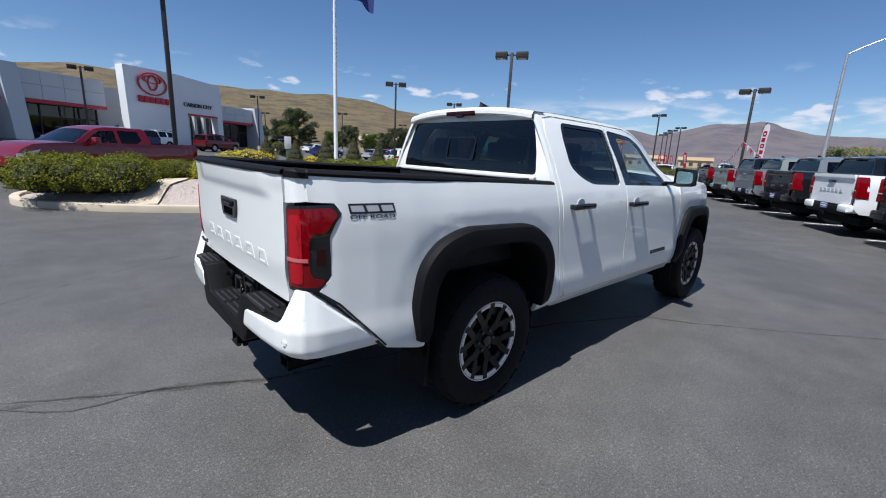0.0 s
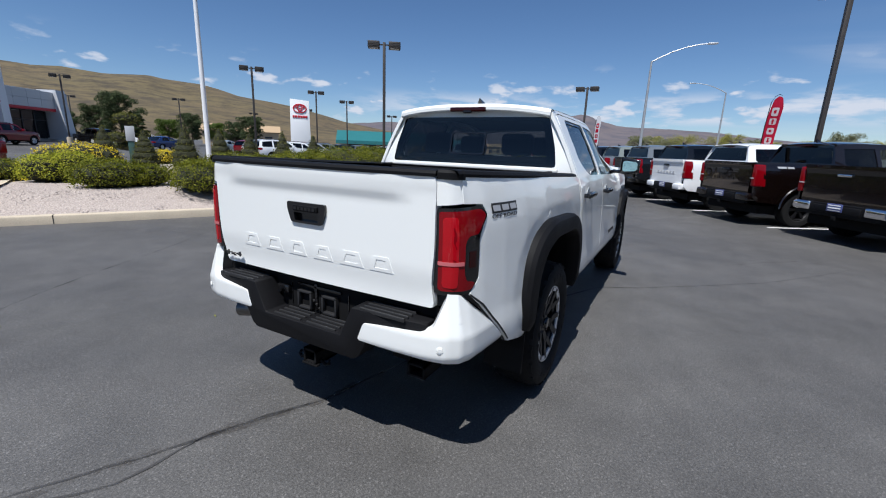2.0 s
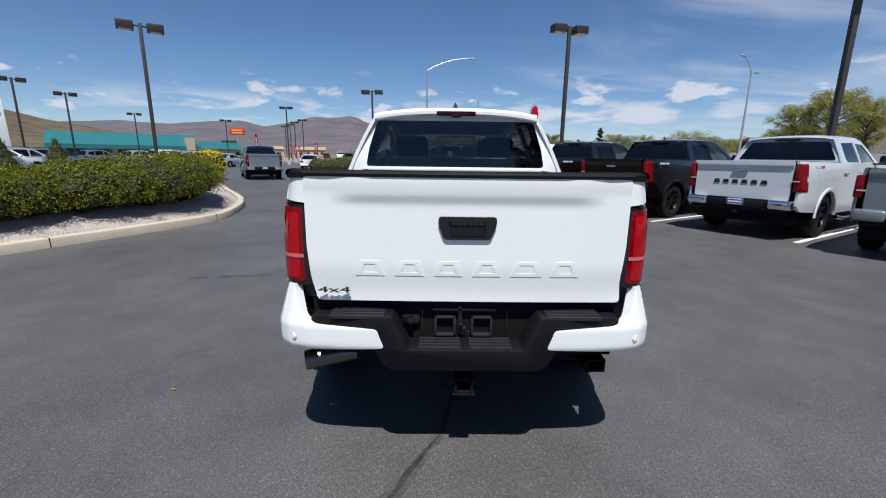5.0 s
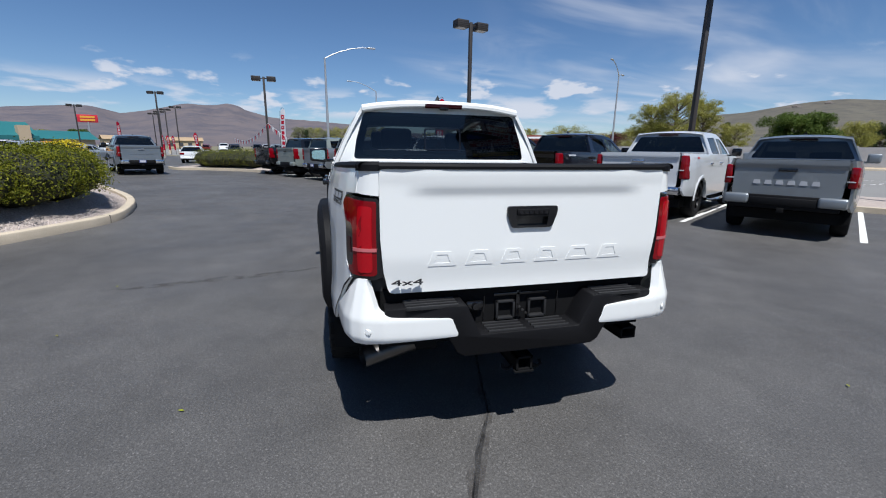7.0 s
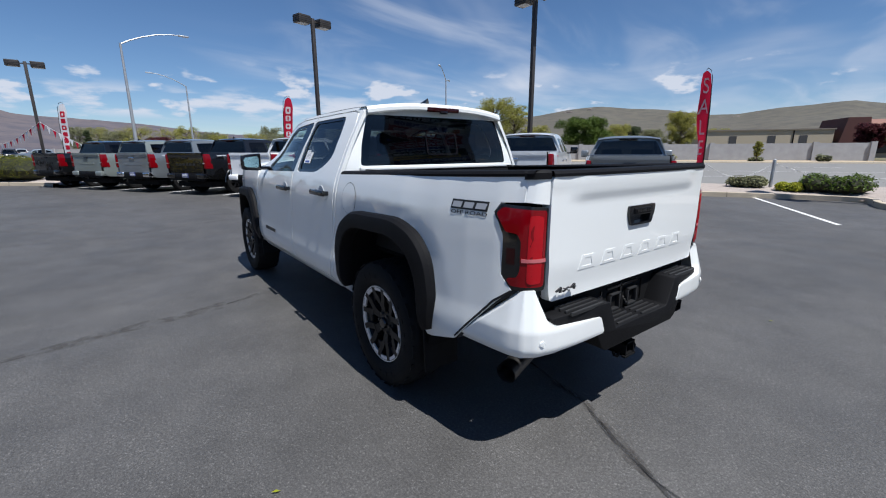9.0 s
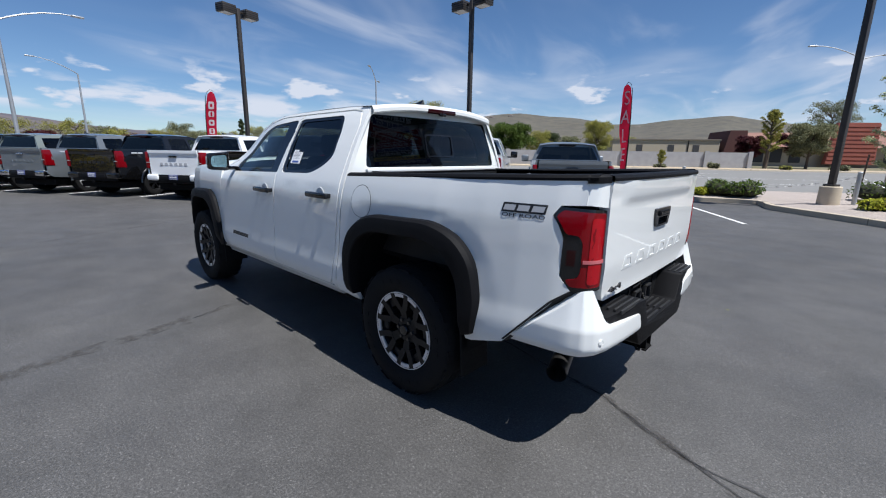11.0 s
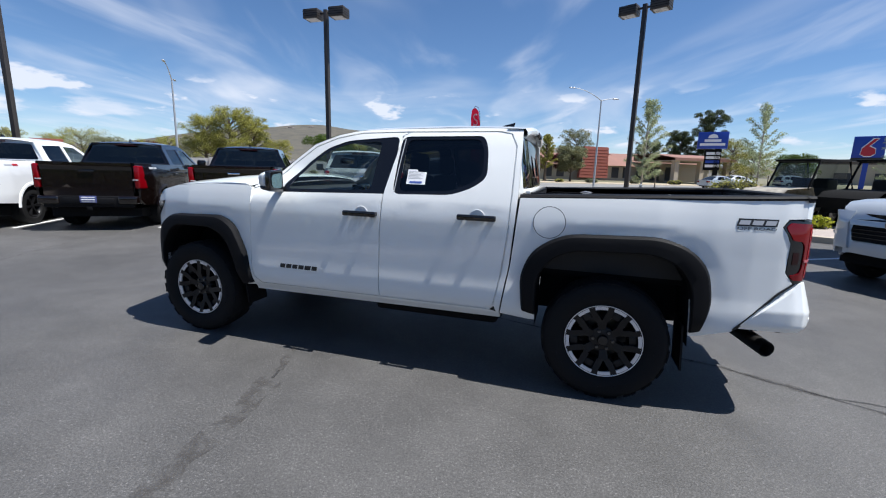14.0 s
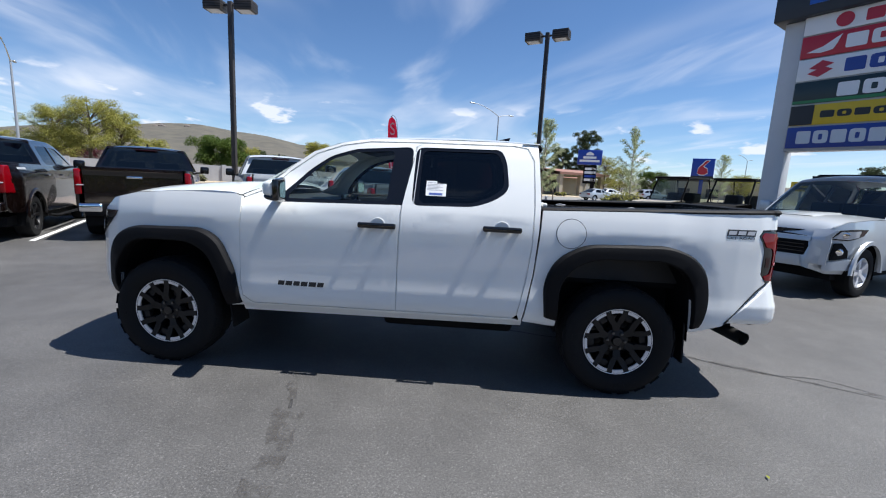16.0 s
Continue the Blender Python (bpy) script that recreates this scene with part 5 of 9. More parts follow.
part("inside_mirror", box(2.36, 2.39, -0.12, 0.12, 1.50, 1.56, 0.012), GLOSS_BLACK, truck, "inside rear-view mirror")
for s, (a, b) in ((1, (d_f[0], d_r[0])), (-1, (d_f[1], d_r[1]))):
    part("door_card", box(1.60, 2.68, s * 0.83 - 0.02, s * 0.83 + 0.02, 0.56, 1.255, 0.01), DASH, a, "dark door lining")
    part("door_card", box(0.68, 1.54, s * 0.83 - 0.02, s * 0.83 + 0.02, 0.56, 1.275, 0.01), DASH, b, "dark door lining")
# price sheet in the rear left window: blank paper with plain bars
st = [(1.40, 1.36), (1.40, 1.465), (1.325, 1.465), (1.322, 1.448), (1.255, 1.448), (1.255, 1.36)]
sheet_ob = part("window_sheet", sheet(st, (), 0.1, glass_at(-0.008)), PAPER, d_r[0], "white paper sheet in the window")
bars = [sheet([(1.39, z), (1.39, z + 0.0022), (1.30 - 0.02 * (i % 2), z + 0.0022), (1.30 - 0.02 * (i % 2), z)], (), 0.1, glass_at(-0.0065)) for i, z in enumerate((1.452, 1.440, 1.430, 1.420, 1.410, 1.400))]
part("printed_bars", join(*bars), PRINT, sheet_ob, "grey printed bars")
part("printed_bars", sheet([(1.375, 1.368), (1.375, 1.382), (1.28, 1.382), (1.28, 1.368)], (), 0.1, glass_at(-0.0065)), PRINT_BLUE, sheet_ob, "blue printed bar")

# ---- other vehicles ----
CAR_GLASS = pane_mat("car_glass", (0.028, 0.031, 0.033))
CAR_CLEAR = pane_mat("car_screen", (0.55, 0.62, 0.60))
CABIN_DARK = surf("cabin_dark", (0.010, 0.010, 0.011), 0.8)


def car_wheel_meshes(r, w, style):
    h = w / 2
    rim = r * 0.62
    tyre = lathe([(rim, -h * 0.8), (rim + 0.02, -h * 0.95), (r * 0.85, -h), (r * 0.96, -h * 0.9), (r, -h * 0.6), (r, h * 0.6), (r * 0.96, h * 0.9), (r * 0.85, h), (rim + 0.02, h * 0.95), (rim, h * 0.8)], 36)
    parts = [lathe([(rim, h * 0.78), (rim - 0.015, h * 0.86), (rim - 0.03, h * 0.7), (rim - 0.04, -h * 0.2), (0.06, -h * 0.3)], 32)]
    n = {"six": 6, "five": 5, "multi": 10}[style]
    for k in range(n):
        a = 2 * math.pi * k / n
        wd = 0.85 / n
        b = loft([[(0.04, h * 0.72, -wd * 0.10), (0.04, h * 0.72, wd * 0.10), (0.04, h * 0.3, wd * 0.10), (0.04, h * 0.3, -wd * 0.10)], [(rim - 0.02, h * 0.84, -wd * 0.22), (rim - 0.02, h * 0.84, wd * 0.22), (rim - 0.02, h * 0.4, wd * 0.22), (rim - 0.02, h * 0.4, -wd * 0.22)]], closed=True, cap=True)
        parts.append(moved(b, Matrix.Rotation(a, 4, "Y")))
    parts.append(lathe([(0.0, h * 0.82), (0.05, h * 0.78), (0.06, h * 0.4)], 16))
    return finish(tyre, "tyre", RUBBER), finish(join(*parts), "rim", ALLOY)


WHEELS = {k: car_wheel_meshes(*v) for k, v in {"truck": (0.41, 0.27, "six"), "suv": (0.36, 0.23, "five"), "car": (0.32, 0.21, "multi")}.items()}


def arch_ring(x, zc, r, bottom):
    pts = [(x + r, bottom)]
    for k in range(11):
        a = math.pi * k / 10
        pts.append((x + r * math.cos(a), zc + r * 0.98 * math.sin(a)))
    pts.append((x - r, bottom))
    return pts


SPECS = {
    "crew_pickup": dict(wb=3.70, w=2.02, belt=1.37, roof=1.93, wheel="truck", r=0.41,
        side=[(-1.02, 0.55), (-1.14, 0.66), (-1.16, 1.43), (0.58, 1.41), (0.62, 1.37), (3.05, 1.37), (3.5, 1.36), (4.2, 1.31), (4.52, 1.18), (4.60, 0.95), (4.56, 0.5), (4.4, 0.42), (0.5, 0.44)],
        cab=[(0.60, 1.37), (0.70, 1.84), (0.80, 1.895), (1.3, 1.925), (1.9, 1.92), (2.25, 1.86), (2.45, 1.76), (3.08, 1.37)],
        wins=[[(1.735, 1.42), (1.755, 1.80), (2.22, 1.785), (2.36, 1.70), (2.78, 1.42)], [(0.86, 1.47), (0.90, 1.79), (1.64, 1.815), (1.64, 1.42), (0.95, 1.42)]],
        roofline=[(0.66, 1.86), (0.80, 1.897), (1.3, 1.927), (1.9, 1.922), (2.25, 1.862), (2.36, 1.815)], screen=[(2.36, 1.81), (3.10, 1.37)],
        bonnet=[(3.02, 1.375), (3.5, 1.365), (4.2, 1.315), (4.48, 1.21), (4.585, 0.98), (4.59, 0.6)], bed=True),
    "mid_pickup": dict(wb=3.35, w=1.92, belt=1.27, roof=1.80, wheel="truck", r=0.385,
        side=[(-0.98, 0.52), (-1.12, 0.60), (-1.14, 1.345), (0.55, 1.32), (0.58, 1.27), (2.73, 1.27), (3.2, 1.28), (3.7, 1.22), (3.92, 1.08), (4.05, 0.85), (4.02, 0.5), (3.9, 0.42), (0.5, 0.44)],
        cab=[(0.56, 1.27), (0.60, 1.70), (0.70, 1.755), (1.3, 1.785), (1.85, 1.765), (2.1, 1.71), (2.3, 1.61), (2.80, 1.27)],
        wins=[[(1.60, 1.32), (1.60, 1.68), (1.98, 1.66), (2.15, 1.58), (2.48, 1.32)], [(0.84, 1.42), (0.88, 1.68), (1.50, 1.70), (1.50, 1.32), (1.0, 1.32)]],
        roofline=[(0.58, 1.72), (0.70, 1.757), (1.3, 1.787), (1.85, 1.767), (2.10, 1.712), (2.24, 1.645)], screen=[(2.24, 1.64), (2.82, 1.28)],
        bonnet=[(2.72, 1.29), (3.2, 1.285), (3.7, 1.225), (3.90, 1.10), (4.03, 0.86), (4.04, 0.6)], bed=True),
    "tall_suv": dict(wb=2.79, w=1.90, belt=1.15, roof=1.75, wheel="suv", r=0.38,
        side=[(-0.85, 0.50), (-1.02, 0.62), (-1.05, 1.15), (2.20, 1.13), (2.9, 1.13), (3.35, 1.06), (3.58, 0.92), (3.68, 0.75), (3.66, 0.45), (3.5, 0.38), (0.4, 0.42)],
        cab=[(-1.04, 1.13), (-0.92, 1.60), (-0.70, 1.71), (0.2, 1.765), (1.1, 1.755), (1.45, 1.70), (1.62, 1.62), (2.25, 1.13)],
        wins=[[(1.10, 1.18), (1.10, 1.64), (1.38, 1.62), (1.52, 1.55), (2.0, 1.18)], [(0.18, 1.18), (0.20, 1.66), (1.02, 1.65), (1.02, 1.18)], [(-0.80, 1.25), (-0.72, 1.58), (0.08, 1.655), (0.06, 1.18), (-0.72, 1.18)]],
        roofline=[(-0.95, 1.64), (-0.70, 1.712), (0.2, 1.767), (1.1, 1.757), (1.45, 1.702), (1.58, 1.65)], screen=[(1.58, 1.645), (2.28, 1.14)],
        bonnet=[(2.18, 1.14), (2.9, 1.135), (3.35, 1.065), (3.57, 0.93), (3.67, 0.76), (3.68, 0.45)], back=[(-0.94, 1.62), (-1.05, 1.15), (-1.06, 0.62), (-1.0, 0.5)]),
    "crossover": dict(wb=2.66, w=1.84, belt=1.04, roof=1.66, wheel="suv", r=0.35,
        side=[(-0.80, 0.42), (-0.95, 0.55), (-0.98, 1.06), (2.05, 1.02), (2.7, 1.00), (3.2, 0.92), (3.42, 0.78), (3.48, 0.55), (3.38, 0.35), (0.4, 0.36)],
        cab=[(-0.95, 1.04), (-0.74, 1.48), (-0.52, 1.58), (0.2, 1.665), (0.9, 1.655), (1.25, 1.59), (1.42, 1.51), (2.12, 1.02)],
        wins=[[(0.98, 1.07), (1.0, 1.52), (1.18, 1.51), (1.34, 1.43), (1.85, 1.07)], [(0.08, 1.09), (0.10, 1.55), (0.92, 1.545), (0.92, 1.08)], [(-0.66, 1.17), (-0.50, 1.43), (0.02, 1.545), (0.0, 1.12)]],
        roofline=[(-0.72, 1.51), (-0.52, 1.582), (0.2, 1.667), (0.9, 1.657), (1.25, 1.592), (1.38, 1.535)], screen=[(1.38, 1.53), (2.15, 1.03)],
        bonnet=[(2.05, 1.03), (2.7, 1.005), (3.2, 0.925), (3.41, 0.79), (3.475, 0.56), (3.46, 0.36)], back=[(-0.74, 1.50), (-0.97, 1.06), (-0.98, 0.55), (-0.92, 0.42)]),
    "sedan": dict(wb=2.70, w=1.80, belt=0.93, roof=1.43, wheel="car", r=0.32,
        side=[(-0.85, 0.36), (-1.0, 0.50), (-1.02, 0.98), (-0.5, 1.0), (2.1, 0.92), (2.7, 0.88), (3.3, 0.78), (3.52, 0.66), (3.58, 0.45), (3.48, 0.28), (0.4, 0.30)],
        cab=[(-0.62, 0.95), (-0.30, 1.16), (0.10, 1.35), (0.5, 1.425), (1.0, 1.42), (1.3, 1.36), (2.20, 0.91)],
        wins=[[(1.02, 0.97), (1.02, 1.34), (1.22, 1.31), (1.85, 0.97)], [(0.05, 1.0), (0.22, 1.30), (0.55, 1.355), (0.94, 1.345), (0.94, 0.98)]],
        roofline=[(0.10, 1.352), (0.5, 1.427), (1.0, 1.422), (1.3, 1.362)], screen=[(1.3, 1.36), (2.22, 0.92)],
        bonnet=[(2.12, 0.93), (2.7, 0.89), (3.3, 0.785), (3.51, 0.67), (3.575, 0.46), (3.56, 0.28)], back=[(0.12, 1.345), (-0.60, 0.98), (-1.0, 0.96), (-1.03, 0.6), (-0.95, 0.36)], notch=True),
}


def vehicle(kind, m, coat, label, category, group="", lamps="tall", chrome=True, plate=True, badge=None, rim=None, glassy=None, detail=True):
    """A parked vehicle; x ahead, the origin on the ground under the rear axle. Returns its Empty."""
    sp = SPECS[kind]
    top = thing(kind if kind != "crossover" else "crossover_car", m, label, category, group)
    w, belt, roof = sp["w"] / 2, sp["belt"], sp["roof"]
    xr, xf = min(p[0] for p in sp["side"]), max(p[0] for p in sp["side"])

    def half(x, z):
        y = w * lerp(z, [(0.3, 0.93), (0.45, 0.97), (0.7, 1.0), (belt - 0.25, 1.0), (belt - 0.05, 0.975), (belt + 0.06, 0.945)])
        y -= lerp(x, [(xf - 0.9, 0.0), (xf - 0.45, 0.05), (xf - 0.15, 0.17), (xf, 0.34)])
        y -= lerp(-x, [(-xr - 0.5, 0.0), (-xr - 0.15, 0.04), (-xr, 0.09)])
        return y

    def upper(x, z):
        t = (z - belt) / (roof - belt)
        return half(x, belt) * (1 - 0.0 * t) - 0.235 * max(0, t) ** 1.1 * w / 0.95 - 0.03 * sstep(x, sp["wb"] * 0.5, sp["wb"] * 0.85)

    wheel_r = sp["r"]
    rings = [arch_ring(x, wheel_r + 0.01, wheel_r + 0.075, 0.2) for x in (0.0, sp["wb"])]
    bms = []
    lower = sheet(sp["side"], rings, 0.16, lambda x, z: (x, half(x, z), z), (0, -0.04, 0))
    bms += [mirrored(lower), lower]
    cabs = sheet(sp["cab"], sp["wins"], 0.22, lambda x, z: (x, upper(x, z), z), (0, -0.03, 0))
    bms += [mirrored(cabs), cabs]
    bms.append(loft(crown_rows(sp["roofline"], lambda x, z: upper(x, z), 0.05, 10)))
    bms.append(loft(crown_rows(sp["bonnet"], lambda x, z: half(x, min(z, belt)), 0.04, 12)))
    if "back" in sp:
        if sp.get("notch"):
            bms.append(loft(crown_rows(sp["back"][1:], lambda x, z: half(x, min(z, belt)), 0.02, 10)))
        else:
            bms.append(loft(crown_rows(sp["back"][1:], lambda x, z: half(x, z), 0.015, 10)))
    body = part("body", join(*bms), coat, top)
    glass = glassy or CAR_GLASS
    for k, win in enumerate(sp["wins"]):
        g = sheet(win, (), 0.4, lambda x, z: (x, upper(x, z) - 0.012, z))
        part("side_window", mirrored(g), CAR_CLEAR if k == 0 else glass, top, "dark side glass")
        part("side_window", g, CAR_CLEAR if k == 0 else glass, top, "dark side glass")
    part("windscreen", loft(crown_rows(sp["screen"], lambda x, z: upper(x, z) - 0.03, 0.05, 8)), CAR_CLEAR, top, "windscreen")
    part("cabin", join(box(sp["cab"][0][0] + 0.12, sp["cab"][-1][0] - 0.35, -w + 0.2, w - 0.2, 0.45, belt - 0.08), *[box(a, a + 0.14, s * 0.36 - 0.24, s * 0.36 + 0.24, belt - 0.2, belt + 0.22, 0.04) for a in (sp["wb"] * 0.38, max(sp["wb"] * 0.13, sp["cab"][0][0] + 0.30)) for s in (1, -1)]), CABIN_DARK, top, "dark seats and cabin")
    part("underside", box(xr + 0.25, xf - 0.25, -w + 0.18, w - 0.18, 0.28, 0.46), UNDER, top)
    for x in (0, sp["wb"]):
        for s in (1, -1):
            well = loft([[(px, s * y, pz) for px, pz in arch_ring(x, wheel_r + 0.01, wheel_r + 0.07, 0.25)] for y in (w - 0.06, w - 0.34)])
            part("wheel_well", well, UNDER, top)
            t, rm = WHEELS[sp["wheel"]]
            mm = Matrix.Translation((x, s * (w - 0.16), wheel_r)) @ Matrix.Rotation(0 if s > 0 else math.pi, 4, "Z") @ Matrix.Rotation(x + s, 4, "Y") @ Matrix.Diagonal((*(3 * [wheel_r / {"truck": 0.41, "suv": 0.36, "car": 0.32}[sp["wheel"]]]), 1))
            wob = part("wheel", t, RUBBER, top, "black tyre", m=mm)
            ro = part("rim", rm, ALLOY, wob, "alloy rim")
            if rim:
                ro.material_slots[0].link = "OBJECT"
                ro.material_slots[0].material = rim
    for s in (1, -1):
        mx = sp["cab"][-1][0] - 0.55
        mir = join(box(mx, mx + 0.16, s * (w + 0.14) - 0.11, s * (w + 0.14) + 0.11, belt + 0.0, belt + 0.20, 0.04, 3), box(mx + 0.04, mx + 0.12, s * (w - 0.0) - 0.12, s * (w - 0.0) + 0.12, belt + 0.0, belt + 0.04))
        part("door_mirror", mir, coat if kind != "crew_pickup" else GLOSS_BLACK, top, "door mirror")
        for hx in (sp["wb"] * 0.47, sp["wb"] * 0.21):
            hz = belt - 0.17
            part("door_handle", box(hx - 0.11, hx + 0.11, s * half(hx, hz) - 0.025, s * half(hx, hz) + 0.025, hz - 0.018, hz + 0.018, 0.01), CHROME if chrome else coat, top)
        hl = sheet([(xf - 0.48, sp["bonnet"][-3][1] - 0.0), (xf - 0.06, sp["bonnet"][-3][1] - 0.13), (xf - 0.05, sp["bonnet"][-3][1] - 0.27), (xf - 0.38, sp["bonnet"][-3][1] - 0.16)], (), 0.12, lambda x, z: (x, s * (half(x, z) + 0.012), z))
        part("headlamp", hl, CLEAR_LENS, top, "clear headlamp")
    if sp.get("bed"):
        h = sp["side"][2][1]
        cx = sp["cab"][0][0]
        gx = xr + 0.0
        # tailgate with a lip along the top
        g = sheet(rounded([(-w + 0.21, 0.74), (w - 0.21, 0.74), (w - 0.20, h), (-w + 0.20, h)], 0.03, 2), (), 0.12, lambda y, z: (gx - 0.01 - 0.03 * sstep(z, h - 0.12, h - 0.09) - 0.012 * (1 - (y / w) ** 2), y, z), (0.05, 0, 0), vstep=0.04)
        gate = part("tailgate", g, coat, top, "tailgate")
        part("gate_handle", box(gx - 0.055, gx - 0.02, -0.13, 0.13, h - 0.20, h - 0.15, 0.012), CHROME if chrome else GLOSS_BLACK, gate, "tailgate handle")
        if badge:
            for i in range(6):
                c = 0.40 - 0.16 * i
                part("name_mark", prism([(c - 0.055, h - 0.42), (c + 0.055, h - 0.42), (c + 0.040, h - 0.35), (c - 0.040, h - 0.35)], lambda y, z: (gx - 0.022, y, z), (-0.008, 0, 0)), badge, gate, smooth=False)
        part("bed_liner", join(box(gx + 0.06, cx - 0.04, -w + 0.20, w - 0.20, 0.82, 0.85), box(gx + 0.06, cx - 0.04, w - 0.22, w - 0.20, 0.82, h - 0.02), box(gx + 0.06, cx - 0.04, -w + 0.20, -w + 0.22, 0.82, h - 0.02), box(gx + 0.04, gx + 0.06, -w + 0.2, w - 0.2, 0.8, h - 0.01), box(cx - 0.06, cx - 0.03, -w + 0.2, w - 0.2, 0.82, h - 0.01)), LINER, top, "black bed liner")
        for s in (1, -1):
            rail = loft([[(x, s * y, (h + (belt + 0.04 - h) * (x - gx) / (cx - gx)) + dz) for y, dz in ((half(x, h) + 0.002, -0.012), (half(x, h) - 0.01, 0.008), (w - 0.22, 0.008), (w - 0.22, -0.03))] for x in (gx, gx + 0.4, gx + 0.9, cx - 0.02)])
            part("bed_rail", rail, TRIM, top, "black bed rail")
            z0, z1 = (h - 0.53, h - 0.045) if lamps == "tall" else (h - 0.44, h - 0.10)
            lamp = box(gx - 0.03, gx + 0.17, s * (w - 0.135) - (0.040 if s > 0 else 0.070), s * (w - 0.135) + (0.070 if s > 0 else 0.040), z0, z1, 0.03, 3)
            for v in lamp.verts:
                v.co.x += 0.05 * (z1 - v.co.z) / (z1 - z0) * (1 if v.co.x > gx + 0.05 else 0)
                if v.co.x > gx + 0.02:
                    v.co.y = s * (half(v.co.x, v.co.z) + 0.012) if s * v.co.y > w - 0.135 else v.co.y
            lob = part("tail_lamp", lamp, RED_LENS, top, "tall red tail lamp")
            part("lamp_bar", box(gx - 0.036, gx - 0.02, s * (w - 0.15) - 0.06, s * (w - 0.15) + 0.05, (z0 + z1) / 2 - 0.07, (z0 + z1) / 2 - 0.05, 0.004), CLEAR_LENS, lob, "clear lamp bar")
            corner_b = box(gx - 0.10, gx + 0.20, s * (w - 0.30) - 0.19, s * (w - 0.30) + 0.19, 0.57, 0.745, 0.045, 3)
            for v in corner_b.verts:
                if s * v.co.y > w - 0.12:
                    v.co.x += 0.06
            part("bumper_corner", corner_b, CHROME if chrome == "bumper" else coat, top, "bumper corner")
        part("bumper_centre", join(box(gx - 0.085, gx + 0.1, -0.46, 0.46, 0.56, 0.70, 0.02), box(gx - 0.06, gx + 0.06, -w + 0.2, w - 0.2, 0.50, 0.74, 0.02)), TRIM, top, "black bumper centre")
        part("hitch", box(gx - 0.08, gx + 0.2, -0.05, 0.05, 0.44, 0.53, 0.006), UNDER, top, "black hitch receiver")
        if plate:
            p = part("number_plate", box(gx - 0.10, gx - 0.088, -0.15, 0.15, 0.60, 0.745, 0.004), PLATE_BLUE, top, "blue dealer plate with pale bars")
            for zz, hh in ((0.705, 0.022), (0.655, 0.03), (0.615, 0.016)):
                part("plate_bar", box(gx - 0.103, gx - 0.0995, -0.12, 0.12, zz, zz + hh * 0.8), PAPER if hh > 0.02 else DECAL_GREY, p, smooth=False)
        if kind == "crew_pickup":
            for s in (1, -1):
                for a0, a1, dm in ((-0.72, -0.52, DECAL_GREY), (-0.50, -0.34, RED_CLOTH_DECAL if coat in DECALLED else DECAL_GREY)):
                    d = sheet([(a0, h - 0.115), (a1, h - 0.115), (a1 - 0.015, h - 0.075), (a0 - 0.015, h - 0.075)], (), 0.2, lambda x, z: (x, s * (half(x, z) + 0.004), z))
                    part("side_decal", d, dm, top, "plain side decal bar")
                part("side_step", tube([(0.75, s * (w - 0.02), 0.36), (0.95, s * (w + 0.05), 0.33), (2.85, s * (w + 0.05), 0.33), (3.0, s * (w - 0.02), 0.36)], 0.035), CHROME if chrome else UNDER, top, "side step bar")
                arch_rows = [[(x0 + rr * math.cos(a), s * (half(x0 + rr * math.cos(a), 0.8) + dy), wheel_r + 0.01 + rr * 0.98 * math.sin(a)) for rr, dy in ((wheel_r + 0.14, 0.002), (wheel_r + 0.12, 0.022), (wheel_r + 0.075, 0.022), (wheel_r + 0.07, -0.02))] for x0 in (0.0,) for a in (math.pi * k / 14 for k in range(15))]
                part("wheel_arch_lip", loft(arch_rows), coat, top)
        # back wall of the cab with its window
        bx = lambda y, z: (cx + 0.02 + 0.12 * sstep(z, belt, roof - 0.05), y, z)
        hw = upper(cx + 0.05, belt) - 0.02
        hw2 = upper(cx + 0.12, roof - 0.06) - 0.01
        ring = rounded([(-hw + 0.10, belt + 0.09), (hw - 0.10, belt + 0.09), (hw2 - 0.07, roof - 0.11), (-hw2 + 0.07, roof - 0.11)], 0.04, 3)
        part("cab_back", sheet([(-hw, 0.8), (hw, 0.8), (hw, belt), (hw2, roof - 0.02), (-hw2, roof - 0.02), (-hw, belt)], [ring], 0.25, bx), coat, top)
        part("rear_window", sheet(ring, (), 0.3, lambda y, z: (bx(y, z)[0] - 0.004, y, z)), glass, top, "dark rear window")
        part("brake_lamp", box(cx + 0.04, cx + 0.09, -0.22, 0.22, roof - 0.085, roof - 0.055, 0.01), RED_DEEP if detail else GLOSS_BLACK, top, "high brake lamp")
        part("aerial_fin", loft([[(cx + 0.35 + 0.16 * t, y * (1 - 0.7 * t), roof + 0.035 + zz * (1 - t)) for y, zz in ((-0.025, 0), (0, 0.07), (0.025, 0))] for t in (0, 0.5, 1)], closed=True, cap=True), GLOSS_BLACK, top, "black roof aerial")
    else:
        b = sp["back"]
        # rear window and lamps
        (x0, z0), (x1, z1) = b[0], b[1]
        rows = crown_rows([(x0 + (x1 - x0) * t - 0.008, z0 + (z1 - z0) * t) for t in (0.05, 0.35, 0.65, 0.95)], lambda x, z: upper(x, max(z, belt)) - 0.10, 0.02, 8)
        part("rear_window", loft(rows), glass, top, "dark rear window")
        for s in (1, -1):
            zz = belt - 0.02
            lamp = box(xr - 0.02, xr + 0.24, s * (w - 0.22) - 0.20, s * (w - 0.22) + 0.14, zz - 0.20, zz - 0.02, 0.04, 3)
            for v in lamp.verts:
                v.co.y = s * min(s * v.co.y, half(v.co.x, v.co.z) + 0.012)
            part("tail_lamp", lamp, RED_LENS, top, "red tail lamp")
